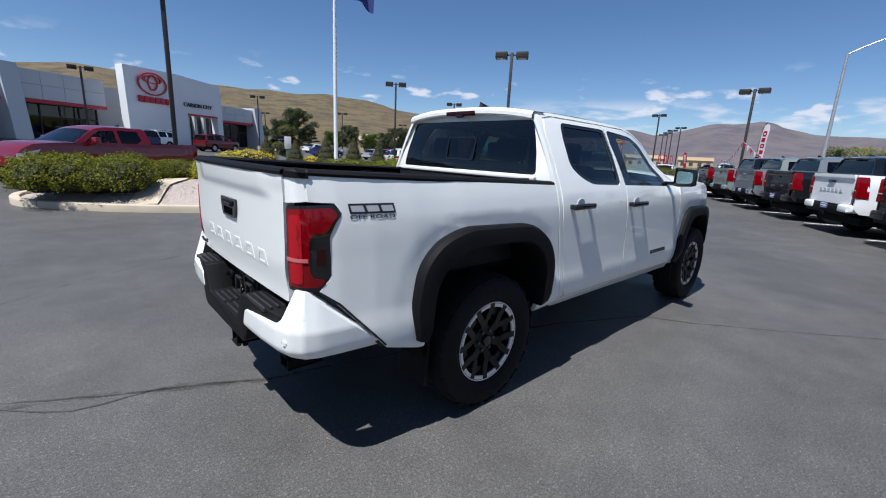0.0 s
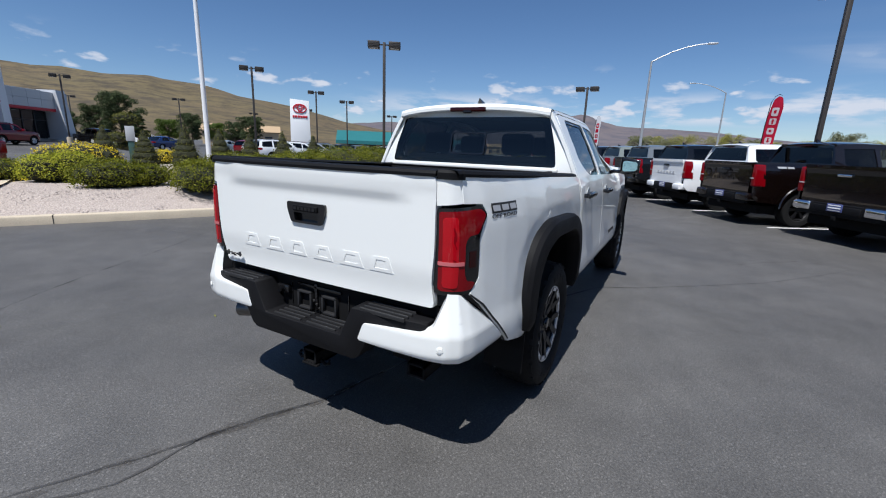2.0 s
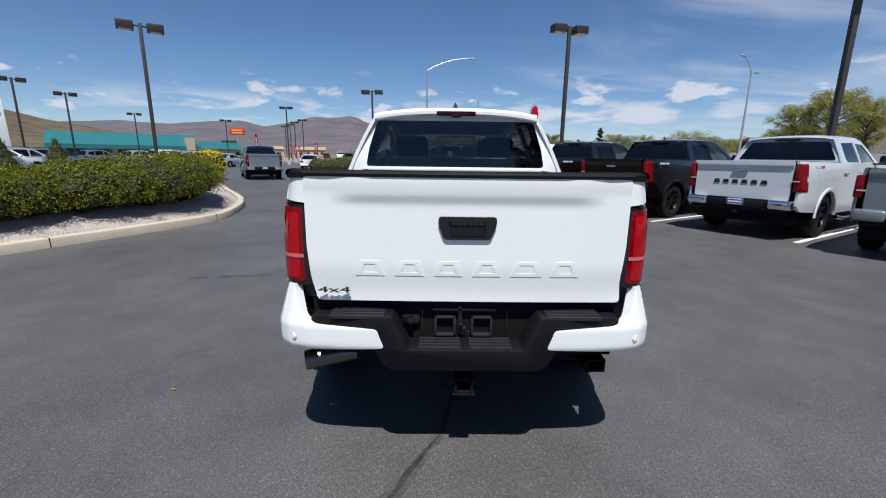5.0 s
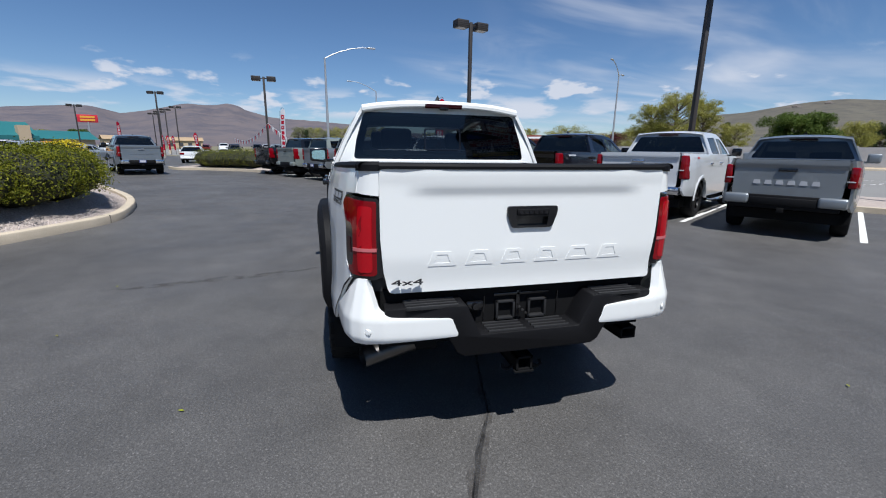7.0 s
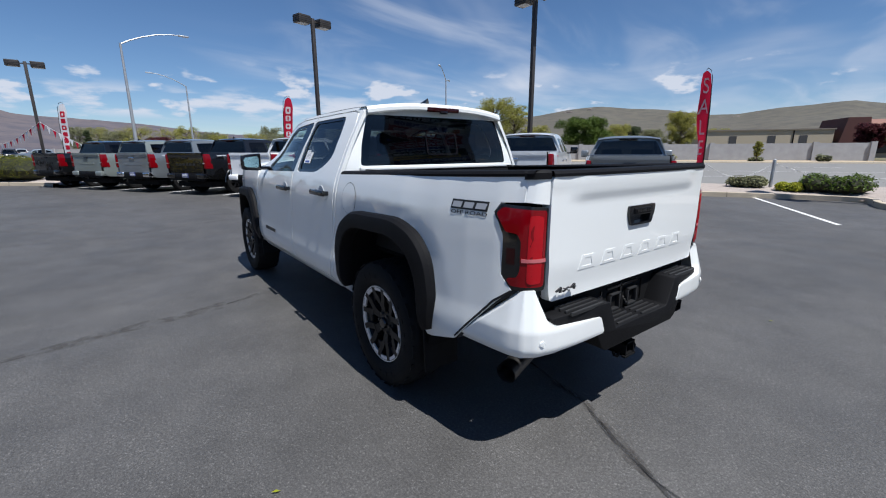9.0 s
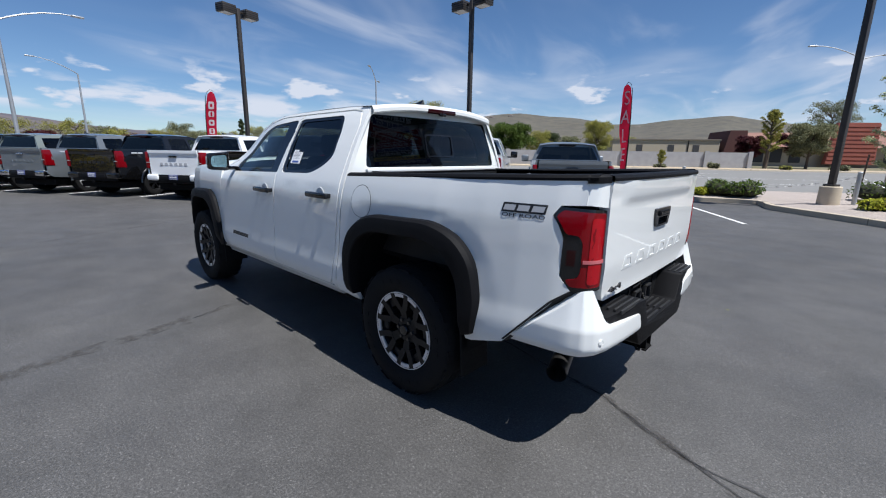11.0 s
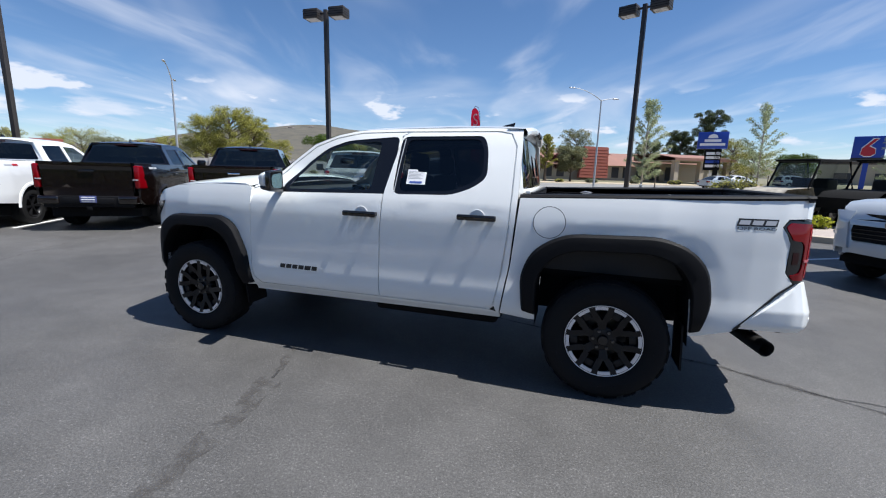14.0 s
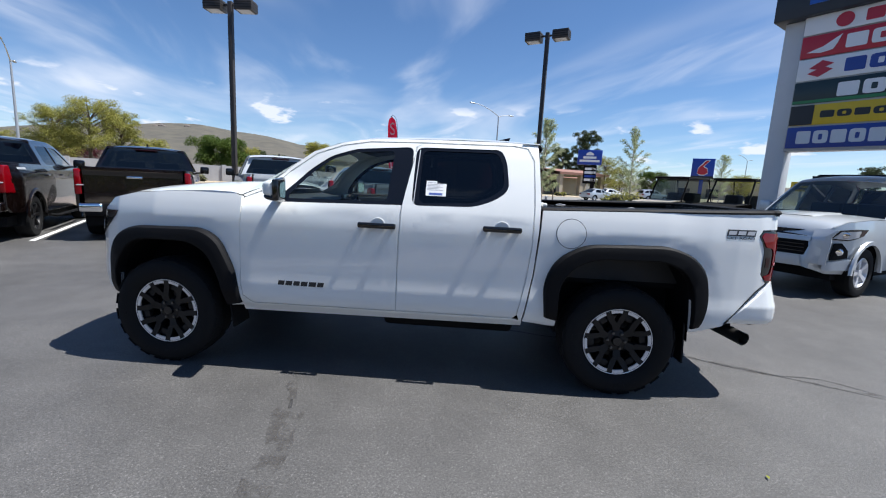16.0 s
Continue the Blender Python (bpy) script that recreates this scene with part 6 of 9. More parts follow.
        part("rear_bumper", box(xr - 0.04, xr + 0.25, -w + 0.12, w - 0.12, 0.38, 0.56, 0.05, 3), TRIM if kind != "sedan" else coat, top, "rear bumper")
        part("grille", loft([[(xf - 0.03 - 0.10 * abs(t) ** 2 + 0.02, t * w * 0.62, z) for t in (-1, -0.6, -0.2, 0.2, 0.6, 1)] for z in (0.45, 0.6, sp["bonnet"][-3][1] - 0.06)]), GLOSS_BLACK, top, "black front grille")
        if kind in ("tall_suv", "crossover", "offroad_suv"):
            for s in (1, -1):
                part("roof_bar", tube([(-0.6, s * (upper(0, roof) + 0.0), roof + 0.0), (0.2, s * (upper(0, roof)), roof + 0.055), (1.1, s * upper(0, roof), roof + 0.03)], 0.018), TRIM, top, "black roof bar")
    return top


def parked(kind, x, y, heading, *a, **k):
    return vehicle(kind, Matrix.Translation((x, y, ground_z(x, y))) @ Matrix.Rotation(radians(heading), 4, "Z"), *a, **k)


P_SILVER = paint("silver_paint", (0.50, 0.53, 0.555), 0.4, 0.35)
P_PEARL = paint("pearl_white_paint", (0.56, 0.58, 0.60))
P_GREY = paint("grey_paint", (0.20, 0.23, 0.26), 0.45, 0.3)
P_LUNAR = paint("pale_green_grey_paint", (0.20, 0.225, 0.21), 0.1, 0.3)
P_STEEL = paint("steel_grey_paint", (0.22, 0.24, 0.255), 0.45, 0.32)
P_BLACK = paint("black_paint", (0.0055, 0.0055, 0.006), 0.0, 0.2)
P_BROWN = paint("dark_brown_paint", (0.0045, 0.0022, 0.0018), 0.0, 0.25)
P_RED = paint("dark_red_paint", (0.15, 0.002, 0.007), 0.0, 0.3)
P_BLUE = paint("deep_blue_paint", (0.012, 0.035, 0.14), 0.2, 0.25)
P_TEAL = paint("slate_blue_paint", (0.05, 0.12, 0.17), 0.3, 0.25)
P_YELLOW = paint("orange_yellow_paint", (0.70, 0.32, 0.02), 0.0, 0.3)
P_WHITE2 = paint("bright_white_paint", (0.78, 0.79, 0.80))

PLATE_BLUE = surf("plate_blue", (0.07, 0.085, 0.22), 0.5, var=0.05)
RED_CLOTH_DECAL = surf("red_decal", (0.40, 0.02, 0.03), 0.5)
DECALLED = (P_WHITE2, P_PEARL, P_SILVER)
# a taller, boxier wagon on the same plan
lift = lambda z: z if z < 0.45 else 0.45 + (z - 0.45) * 1.13
SPECS["offroad_suv"] = {k: ([[(x, lift(z)) for x, z in w_] for w_ in v] if k == "wins" else [(x, lift(z)) for x, z in v] if isinstance(v, list) else v) for k, v in SPECS["tall_suv"].items()}
SPECS["offroad_suv"].update(belt=lift(1.15), roof=lift(1.75), r=0.39,
    side=[(-0.85, 0.50), (-1.02, 0.65), (-1.05, 1.24), (2.20, 1.22), (2.9, 1.21), (3.35, 1.17), (3.56, 1.08), (3.67, 0.92), (3.68, 0.45), (3.5, 0.38), (0.4, 0.42)],
    bonnet=[(2.18, 1.23), (2.9, 1.215), (3.35, 1.175), (3.55, 1.09), (3.66, 0.93), (3.68, 0.45)])
# the row of pickups, nose out to the street
row = [
    ("mid_pickup", 1, 0.60, P_STEEL, "silver-grey mid-size pickup parked with its tailgate to the lot", False, DECAL_GREY, False),
    ("crew_pickup", 2, 0.98, P_PEARL, "white full-size crew cab pickup with chrome bumper ends", "bumper", DECAL_BLACK, True),
    ("crew_pickup", 3, 1.05, P_BROWN, "dark brown full-size crew cab pickup with chrome bumper", "bumper", P_BROWN, True),
    ("crew_pickup", 4, 0.75, P_BROWN, "dark brown full-size crew cab pickup with blue dealer plate", False, P_BROWN, True),
    ("crew_pickup", 5, 0.75, P_WHITE2, "white full-size crew cab pickup with pressed tailgate name", False, DECAL_GREY, True),
    ("crew_pickup", 6, 0.75, P_BLACK, "black full-size crew cab pickup in the row", False, DECAL_BLACK, True),
    ("crew_pickup", 7, 0.75, P_STEEL, "silver-grey full-size crew cab pickup in the row", "bumper", P_STEEL, True),
    ("crew_pickup", 8, 0.75, P_LUNAR, "pale green-grey full-size crew cab pickup in the row", False, P_LUNAR, False),
    ("crew_pickup", 9, 0.75, P_BLACK, "black full-size crew cab pickup at the end of the row", False, P_BLACK, False),
]
for kind, k, inset, coat, label, chrome, badge, plate in row:
    p = line_start(k) + PITCH * 0.5 - V * inset - PITCH.normalized() * {1: 0.25, 2: 0.42, 3: 0.26, 4: 0.30, 5: 0.42}.get(k, 0.27)
    parked(kind, p.x, p.y, GRID - 90, coat, label, "pickup truck", "pickups in the row", "tall" if kind == "crew_pickup" else "short", chrome, plate, badge, ALLOY_DARK if k in (2, 3, 4, 5, 6, 8) else None)

# ---- planting ----
LEAF_BOX = leaf_mat("shrub_leaf", (0.055, 0.074, 0.006), (0.205, 0.205, 0.018))
LEAF_YEL = leaf_mat("yellow_leaf", (0.55, 0.42, 0.02), (0.72, 0.58, 0.04))
LEAF_LIME = leaf_mat("lime_leaf", (0.22, 0.26, 0.02), (0.42, 0.40, 0.04))
LEAF_CONE = leaf_mat("dwarf_spruce_needle", (0.060, 0.072, 0.014), (0.13, 0.125, 0.03), 0.7, 0.1)
LEAF_DARK = leaf_mat("pine_needle", (0.032, 0.050, 0.022), (0.085, 0.105, 0.045), 0.7, 0.2)
LEAF_SPRING = leaf_mat("spring_leaf", (0.19, 0.20, 0.040), (0.37, 0.34, 0.090))
LEAF_GREEN = leaf_mat("green_leaf", (0.045, 0.085, 0.012), (0.11, 0.15, 0.03))
LEAF_PALE = leaf_mat("pale_bloom_leaf", (0.20, 0.25, 0.09), (0.52, 0.54, 0.34))
LEAF_PLUM = leaf_mat("plum_leaf", (0.045, 0.012, 0.016), (0.11, 0.03, 0.035))
LEAF_GREY = leaf_mat("sage_leaf", (0.14, 0.15, 0.075), (0.25, 0.25, 0.14))
# near-black green: the shade deep among the leaves, held in a colour
SHRUB_SHADE = surf("shrub_inside", (0.018, 0.020, 0.006), 0.9, var=0.3)
RED_KERB = surf("red_kerb_paint", (0.45, 0.06, 0.05), 0.8, var=0.15)


def leaves(blobs, count, size, seed, upward=0.35, shell=0.30, squash=1.0, clump=0.0):
    """Leaf cards scattered through the outer shell of ellipsoids: (centre, radii)."""
    rng = np.random.default_rng(seed)
    vol = np.array([r[0] * r[1] + r[1] * r[2] + r[0] * r[2] for _, r in blobs])
    pick = rng.choice(len(blobs), count, p=vol / vol.sum())
    c = np.array([b[0] for b in blobs], float)[pick]
    r = np.array([b[1] for b in blobs], float)[pick]
    d = rng.normal(size=(count, 3))
    d /= np.linalg.norm(d, axis=1)[:, None]
    d[:, 2] = np.where(d[:, 2] < -0.55, -d[:, 2], d[:, 2])
    k = 1 - shell * rng.random(count) ** 1.6 + 0.05 * rng.normal(size=count)
    if clump:
        k *= 1 + clump * np.sin(d[:, 0] * 9 + seed) * np.cos(d[:, 1] * 8 + d[:, 2] * 7)
    p = c + r * d * k[:, None]
    n = d * (1 - upward) + np.array([0, 0, upward]) + rng.normal(size=(count, 3)) * 0.65
    n /= np.linalg.norm(n, axis=1)[:, None]
    a = np.cross(n, rng.normal(size=(count, 3)))
    a /= np.linalg.norm(a, axis=1)[:, None]
    b = np.cross(n, a)
    s = size * (0.6 + 0.8 * rng.random(count))[:, None]
    q = np.stack([p - a * s, p + b * s * 0.5 * squash, p + a * s, p - b * s * 0.5 * squash], 1)
    return q.reshape(-1, 3)


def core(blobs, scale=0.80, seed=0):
    """Lumps inside a shrub, coloured dark for the shade between its leaves."""
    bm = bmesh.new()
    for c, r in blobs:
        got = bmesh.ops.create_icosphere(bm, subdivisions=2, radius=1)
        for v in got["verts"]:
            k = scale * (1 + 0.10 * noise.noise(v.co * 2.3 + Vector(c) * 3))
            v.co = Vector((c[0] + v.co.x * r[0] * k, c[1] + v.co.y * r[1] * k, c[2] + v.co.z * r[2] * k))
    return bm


def plant_mesh(name, blobs, count, size, seed, leaf, inside=True, **kw):
    q = leaves(blobs, count, size, seed, **kw)
    verts, faces, mats = q.tolist(), [tuple(range(4 * i, 4 * i + 4)) for i in range(count)], [0] * count
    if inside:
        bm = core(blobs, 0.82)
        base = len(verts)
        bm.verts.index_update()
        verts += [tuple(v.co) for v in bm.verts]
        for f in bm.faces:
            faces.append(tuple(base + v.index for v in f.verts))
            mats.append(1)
        bm.free()
    me = bpy.data.meshes.new(name)
    me.from_pydata(verts, [], faces)
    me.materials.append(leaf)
    me.materials.append(SHRUB_SHADE)
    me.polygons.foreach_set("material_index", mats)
    me.update()
    return me


def shrub(name, x, y, blobs, count, size, seed, leaf, label, category="shrub", group="", z=None, **kw):
    ob = new(name, plant_mesh(name, blobs, count, size, seed, leaf, **kw))
    ob.matrix_basis = Matrix.Translation((x, y, ground_z(x, y) + 0.1 if z is None else z))
    return tagged(ob, label, category, group)


def mound(w, d, h, seed, lumps=9):
    """Blobs that make a clipped, uneven hedge w long (local x), d deep and h high."""
    rnd = random.Random(seed)
    out = []
    for k in range(lumps):
        fx = (k + 0.5) / lumps - 0.5
        hh = h * (0.86 + 0.2 * rnd.random())
        out.append(((fx * w * 0.86, rnd.uniform(-0.08, 0.08) * d, hh * 0.46), (max(w / lumps * 1.15, h * 0.42), d * 0.5 * (0.88 + 0.2 * rnd.random()), hh * 0.54)))
    return out


def hedge(x, y, turn, w, d, h, count, seed, leaf=None, z=None, label="clipped green box shrub hedge on a gravel bed", size=0.021):
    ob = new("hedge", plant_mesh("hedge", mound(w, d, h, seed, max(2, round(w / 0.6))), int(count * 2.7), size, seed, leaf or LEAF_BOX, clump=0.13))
    ob.matrix_basis = Matrix.Translation((x, y, (ground_z(x, y) + 0.10) if z is None else z)) @ Matrix.Rotation(radians(turn), 4, "Z")
    return tagged(ob, label, "hedge", "shrubs on the island")


def cone_shrub(x, y, w, h, seed, z=None):
    blobs = [((0, 0, h * f), (w * 0.5 * k, w * 0.5 * k, h * 0.2)) for f, k in ((0.14, 1.0), (0.30, 0.92), (0.46, 0.74), (0.62, 0.55), (0.76, 0.36), (0.88, 0.18))]
    return shrub("cone_conifer", x, y, blobs, 5200, 0.024, seed, LEAF_CONE, "small cone-shaped olive green dwarf spruce", "conifer", "cone conifers on the island", z=z, squash=0.5)


def tree(name, x, y, height, spread, seed, leaf, label, trunk_r=0.12, bark=None, count=2600, size=0.10, shape="round", base=0.3, sparse=False, group="", lean=0.0):
    """A tapered trunk with limbs, and a crown of leaf cards in clumps."""
    rnd = random.Random(seed)
    top = thing(name, Matrix.Translation((x, y, ground_z(x, y))), label, "tree", group)
    ht = height * (0.75 if shape == "round" else 0.92)
    bend = [Vector((lean * f * height + rnd.uniform(-0.02, 0.02) * height * f, rnd.uniform(-0.02, 0.02) * height * f, ht * f)) for f in (0, 0.2, 0.4, 0.6, 0.8, 1.0)]
    wood = [tube([p - Vector((0, 0, 0.1)) if i == 0 else p for i, p in enumerate(bend)], [trunk_r * k for k in (1.25, 0.95, 0.8, 0.6, 0.4, 0.2)], 8)]
    blobs = []
    n = {"round": 30, "cone": 18, "column": 30}[shape]
    for k in range(n):
        f = base + (1 - base) * (k + rnd.random() * 0.7) / n
        o = bend[0].lerp(bend[-1], min(1, f * height / ht * 0.9))
        a = k * 2.4 + rnd.uniform(-0.4, 0.4)
        if shape == "round":
            reach = spread * 0.5 * (0.55 + 0.45 * rnd.random()) * math.sin(min(1.0, (1.05 - f) / (1 - base) + 0.25) * math.pi * 0.62)
        elif shape == "cone":
            reach = spread * 0.5 * (1.05 - (f - base) / (1 - base)) * (0.7 + 0.3 * rnd.random())
        else:
            reach = spread * 0.5 * (0.45 + 0.55 * rnd.random()) * math.sin(math.pi * (0.22 + 0.74 * (f - base) / (1 - base)))
        tip = Vector((o.x + reach * math.cos(a), o.y + reach * math.sin(a), min(height * 0.97, f * height + reach * (0.35 if shape != "cone" else -0.1))))
        mid = o.lerp(tip, 0.5) + Vector((0, 0, 0.06 * reach))
        wood.append(tube([o, mid, tip], [trunk_r * 0.38, trunk_r * 0.24, trunk_r * 0.08], 5))
        br = spread * {"round": 0.14, "cone": 0.15, "column": 0.085}[shape] * (0.7 + 0.6 * rnd.random())
        for t in ((0.62, 1.0) if shape != "column" else (0.35, 0.6, 0.85, 1.05)):
            c = o.lerp(tip, t)
            blobs.append(((c.x, c.y, c.z), (br * (0.7 + 0.3 * t), br * (0.7 + 0.3 * t), br * (0.75 if shape != "cone" else 0.42))))
    part("trunk", join(*wood), bark or BARK, top)
    part("crown", plant_mesh("crown", blobs, int(count * 2.2), size * 0.62, seed, leaf, inside=False, shell=0.85 if sparse else 0.65, clump=0.12), leaf, top)
    return top


# ---- islands and kerbs ----


def smooth_path(pts, k=4):
    """Catmull-Rom through plan points."""
    out = []
    p = [Vector((*q, 0)) for q in pts]
    for i in range(len(p) - 1):
        a, b, c, d = p[max(0, i - 1)], p[i], p[i + 1], p[min(len(p) - 1, i + 2)]
        for j in range(k):
            t = j / k
            out.append(0.5 * ((2 * b) + (c - a) * t + (2 * a - 5 * b + 4 * c - d) * t * t + (3 * b - a - 3 * c + d) * t ** 3))
    out.append(p[-1])
    return out


def kerb(pts, width=0.17, height=0.15, name="kerb", mat=None, label="pale concrete kerb along the planting bed", closed=False, gutter=0.0):
    path = smooth_path(pts)
    rows = []
    for i, p in enumerate(path):
        d = (path[min(i + 1, len(path) - 1)] - path[max(i - 1, 0)]).normalized()
        s = Vector((-d.y, d.x, 0))
        z = ground_z(p.x, p.y)
        prof = [(0.0, -0.05), (0.0, height - 0.03), (0.012, height - 0.008), (0.03, height), (width - 0.01, height), (width, height - 0.01), (width, -0.05)]
        if gutter:
            prof = [(-gutter, -0.02), (-gutter, 0.006), (-0.005, 0.010)] + prof[1:]
        rows.append([p + s * a + Vector((0, 0, z + b)) for a, b in prof])
    ob = solid(name, loft(rows), mat or CONCRETE, label, "kerb", kind="structure")
    # cast joints every three metres
    far = 0.0
    for i in range(1, len(path)):
        far += (path[i] - path[i - 1]).length
        if far > 3.0:
            far = 0.0
            p = path[i]
            d = (path[i] - path[i - 1]).normalized()
            m = Matrix.Translation((p.x, p.y, ground_z(p.x, p.y))) @ Matrix.Rotation(math.atan2(d.y, d.x), 4, "Z")
            j = part("kerb_joint", box(-0.006, 0.006, -0.002, width + 0.002, 0.0, height + 0.002), DOOR_GAP, ob)
            j.matrix_basis = m
    return path


def bed(outline, rise, name, mat, label, edge=1.6, step=0.7):
    """A planted bed inside an outline, domed away from its edge."""
    poly = [tuple(p) for p in outline]

    def dome(x, y):
        d = min((Vector((x, y)) - (Vector(a) + (Vector(b) - Vector(a)) * max(0, min(1, (Vector((x, y)) - Vector(a)).dot(Vector(b) - Vector(a)) / max(1e-6, (Vector(b) - Vector(a)).length_squared))))).length for a, b in zip(poly, poly[1:] + poly[:1]))
        return (x, y, ground_z(x, y) + 0.06 + 0.05 * sstep(d, 0.12, 0.45) + rise * sstep(d, 0.1, edge) + 0.02 * sstep(d, 0.1, 0.5) * noise.noise(Vector((x * 1.3, y * 1.3, 0))))
    b = sheet(poly, (), step, dome)
    for f in b.faces:
        if f.normal.z < 0:
            f.normal_flip()
    return solid(name, b, mat, label, "gravel bed", kind="structure"), dome


near_edge = [(-2.2, 12.3), (-2.62, 11.35), (-2.6, 10.2), (-2.2, 9.45), (-1.06, 8.36), (0.34, 7.56), (1.68, 6.86), (3.36, 6.05), (5.0, 5.35), (6.2, 5.0), (7.25, 5.12), (8.86, 5.62), (10.5, 6.44), (13.3, 8.2), (16.2, 10.0), (18.2, 11.6), (18.6, 12.8), (17.6, 13.9)]
far_edge = [(17.6, 13.9), (13.5, 18.5), (10.0, 21.0), (7.0, 21.3), (5.2, 19.0), (3.8, 15.0), (1.0, 13.3), (-1.0, 12.9), (-2.2, 12.3)]
path1 = kerb(near_edge)
kerb(far_edge)
isl, isl_dome = bed([(p.x, p.y) for p in path1[::2]] + [(p.x, p.y) for p in smooth_path(far_edge, 3)[1:-1]], 0.30, "gravel_bed", GRAVEL, "gravel planting bed with shrubs inside the kerb", step=0.5)
# loose stones on the near part of the bed
rnd = random.Random(5)
tri_v, tri_f = [], []
PLOT = [(q.x, q.y) for q in path1] + far_edge[1:-1]
for k in range(9000):
    t = rnd.random() ** 1.2 * 3.0 + 0.20
    i = rnd.randrange(4, 46)
    a, b = path1[min(i, len(path1) - 2)], path1[min(i + 1, len(path1) - 1)]
    d = (b - a).normalized()
    p = a.lerp(b, rnd.random()) + Vector((-d.y, d.x, 0)) * t
    if not inside((p.x, p.y), PLOT) or min((p - q).length_squared for q in path1) < 0.09:
        continue
    r = rnd.uniform(0.010, 0.026)
    z = isl_dome(p.x, p.y)[2]
    base = len(tri_v)
    ang = rnd.random() * 6.28
    for j in range(4):
        tri_v.append((p.x + r * math.cos(ang + j * 1.57), p.y + r * 0.8 * math.sin(ang + j * 1.57), z - 0.004))
    tri_v.append((p.x + r * 0.2, p.y, z + r * 0.8))
    tri_f += [(base + j, base + (j + 1) % 4, base + 4) for j in range(4)]
me = bpy.data.meshes.new("gravel")
me.from_pydata(tri_v, [], tri_f)
me.materials.append(surf("gravel_stones", (0.44, 0.375, 0.34), 0.9, var=0.35, scale=60))
tagged(new("gravel", me), "loose pinkish grey gravel stones on the bed", "gravel", kind="stuff")
# concrete strip across the bed
st = strip([(-0.55 + 0.075 * i, 8.35 + 0.19 * i) for i in range(20)], 0.55, 0.0)
for v in st.verts:
    v.co.z = isl_dome(v.co.x, v.co.y)[2] + 0.045
solid("concrete_strip", st, CONCRETE, "flat concrete strip across the gravel bed", "concrete strip", kind="structure")


def iz(x, y):
    return isl_dome(x, y)[2] - 0.02


hedge(-1.30, 9.85, -14, 2.2, 2.4, 0.90, 12000, 11, z=iz(-1.35, 9.9) - 0.03)
hedge(0.10, 11.85, 25, 2.5, 1.4, 0.62, 7000, 12, z=iz(0.3, 11.9))
hedge(1.75, 11.1, 0, 1.0, 1.0, 0.72, 3200, 13, z=iz(1.75, 11.1), leaf=LEAF_LIME, label="rounded yellow-green shrub on a gravel bed")
hedge(3.62, 7.45, -25, 1.9, 1.9, 0.86, 9500, 14, z=iz(3.62, 7.45) - 0.06)
hedge(2.24, 9.25, -20, 1.3, 1.3, 0.62, 5000, 15, z=iz(2.24, 9.25) - 0.03, label="small rounded green shrub on a gravel bed")
hedge(5.45, 6.78, -20, 1.9, 2.2, 1.02, 9500, 16, z=iz(5.45, 6.95) - 0.06)
hedge(6.75, 6.35, 6, 2.4, 2.1, 1.14, 9500, 17, z=iz(6.85, 6.6) - 0.06)
hedge(8.5, 6.95, 30, 2.3, 1.9, 1.05, 7500, 18, z=iz(8.6, 7.2))
hedge(10.6, 8.5, 32, 2.4, 1.6, 0.90, 5000, 19, z=iz(10.6, 8.5))
hedge(12.9, 10.0, 32, 2.6, 1.5, 0.85, 4000, 20, z=iz(12.9, 10.0))
for x, y, w, h, s in ((5.29, 17.3, 1.40, 1.62, 1), (6.46, 16.9, 1.15, 1.32, 2), (7.69, 16.3, 1.30, 1.55, 3), (8.8, 15.7, 1.25, 1.55, 4), (9.8, 15.1, 1.15, 1.42, 5), (10.4, 13.7, 1.20, 1.50, 6), (10.9, 12.4, 1.15, 1.4, 7)):
    cone_shrub(x, y, w, h, 30 + s, z=iz(x, y))
for x, y, w, h, s, lf, lab in ((4.3, 16.9, 2.0, 0.95, 41, LEAF_YEL, "bright yellow flowering bush"), (2.2, 14.0, 1.4, 0.65, 42, LEAF_YEL, "low bright yellow bush"), (5.75, 11.9, 0.9, 0.5, 43, LEAF_LIME, "small rounded lime green bush"), (8.2, 18.3, 1.2, 0.7, 44, LEAF_YEL, "yellow bush behind the conifers")):
    shrub("yellow_bush", x, y, mound(w, w * 0.7, h, s, 3), 2600, 0.035, s, lf, lab, "bush", z=ground_z(x, y) + 0.3 if not inside((x, y), [(q.x, q.y) for q in path1] + far_edge[1:-1]) else iz(x, y))
# clipped round-headed topiary
tp = thing("topiary_tree", Matrix.Translation((7.5, 20.3, iz(7.5, 20.3))), "clipped topiary tree with stacked round heads", "tree")
part("trunk", tube([(0, 0, -0.1), (0.05, 0, 1.0), (0, 0.03, 1.9)], [0.06, 0.05, 0.03]), BARK, tp)
part("crown", plant_mesh("crown", [((0, 0, 1.95), (0.55, 0.55, 0.32)), ((0.55, 0.1, 1.35), (0.42, 0.42, 0.24)), ((-0.45, -0.1, 1.15), (0.45, 0.45, 0.25)), ((0.1, 0.3, 0.8), (0.6, 0.6, 0.25))], 2600, 0.04, 48, LEAF_CONE), LEAF_CONE, tp)

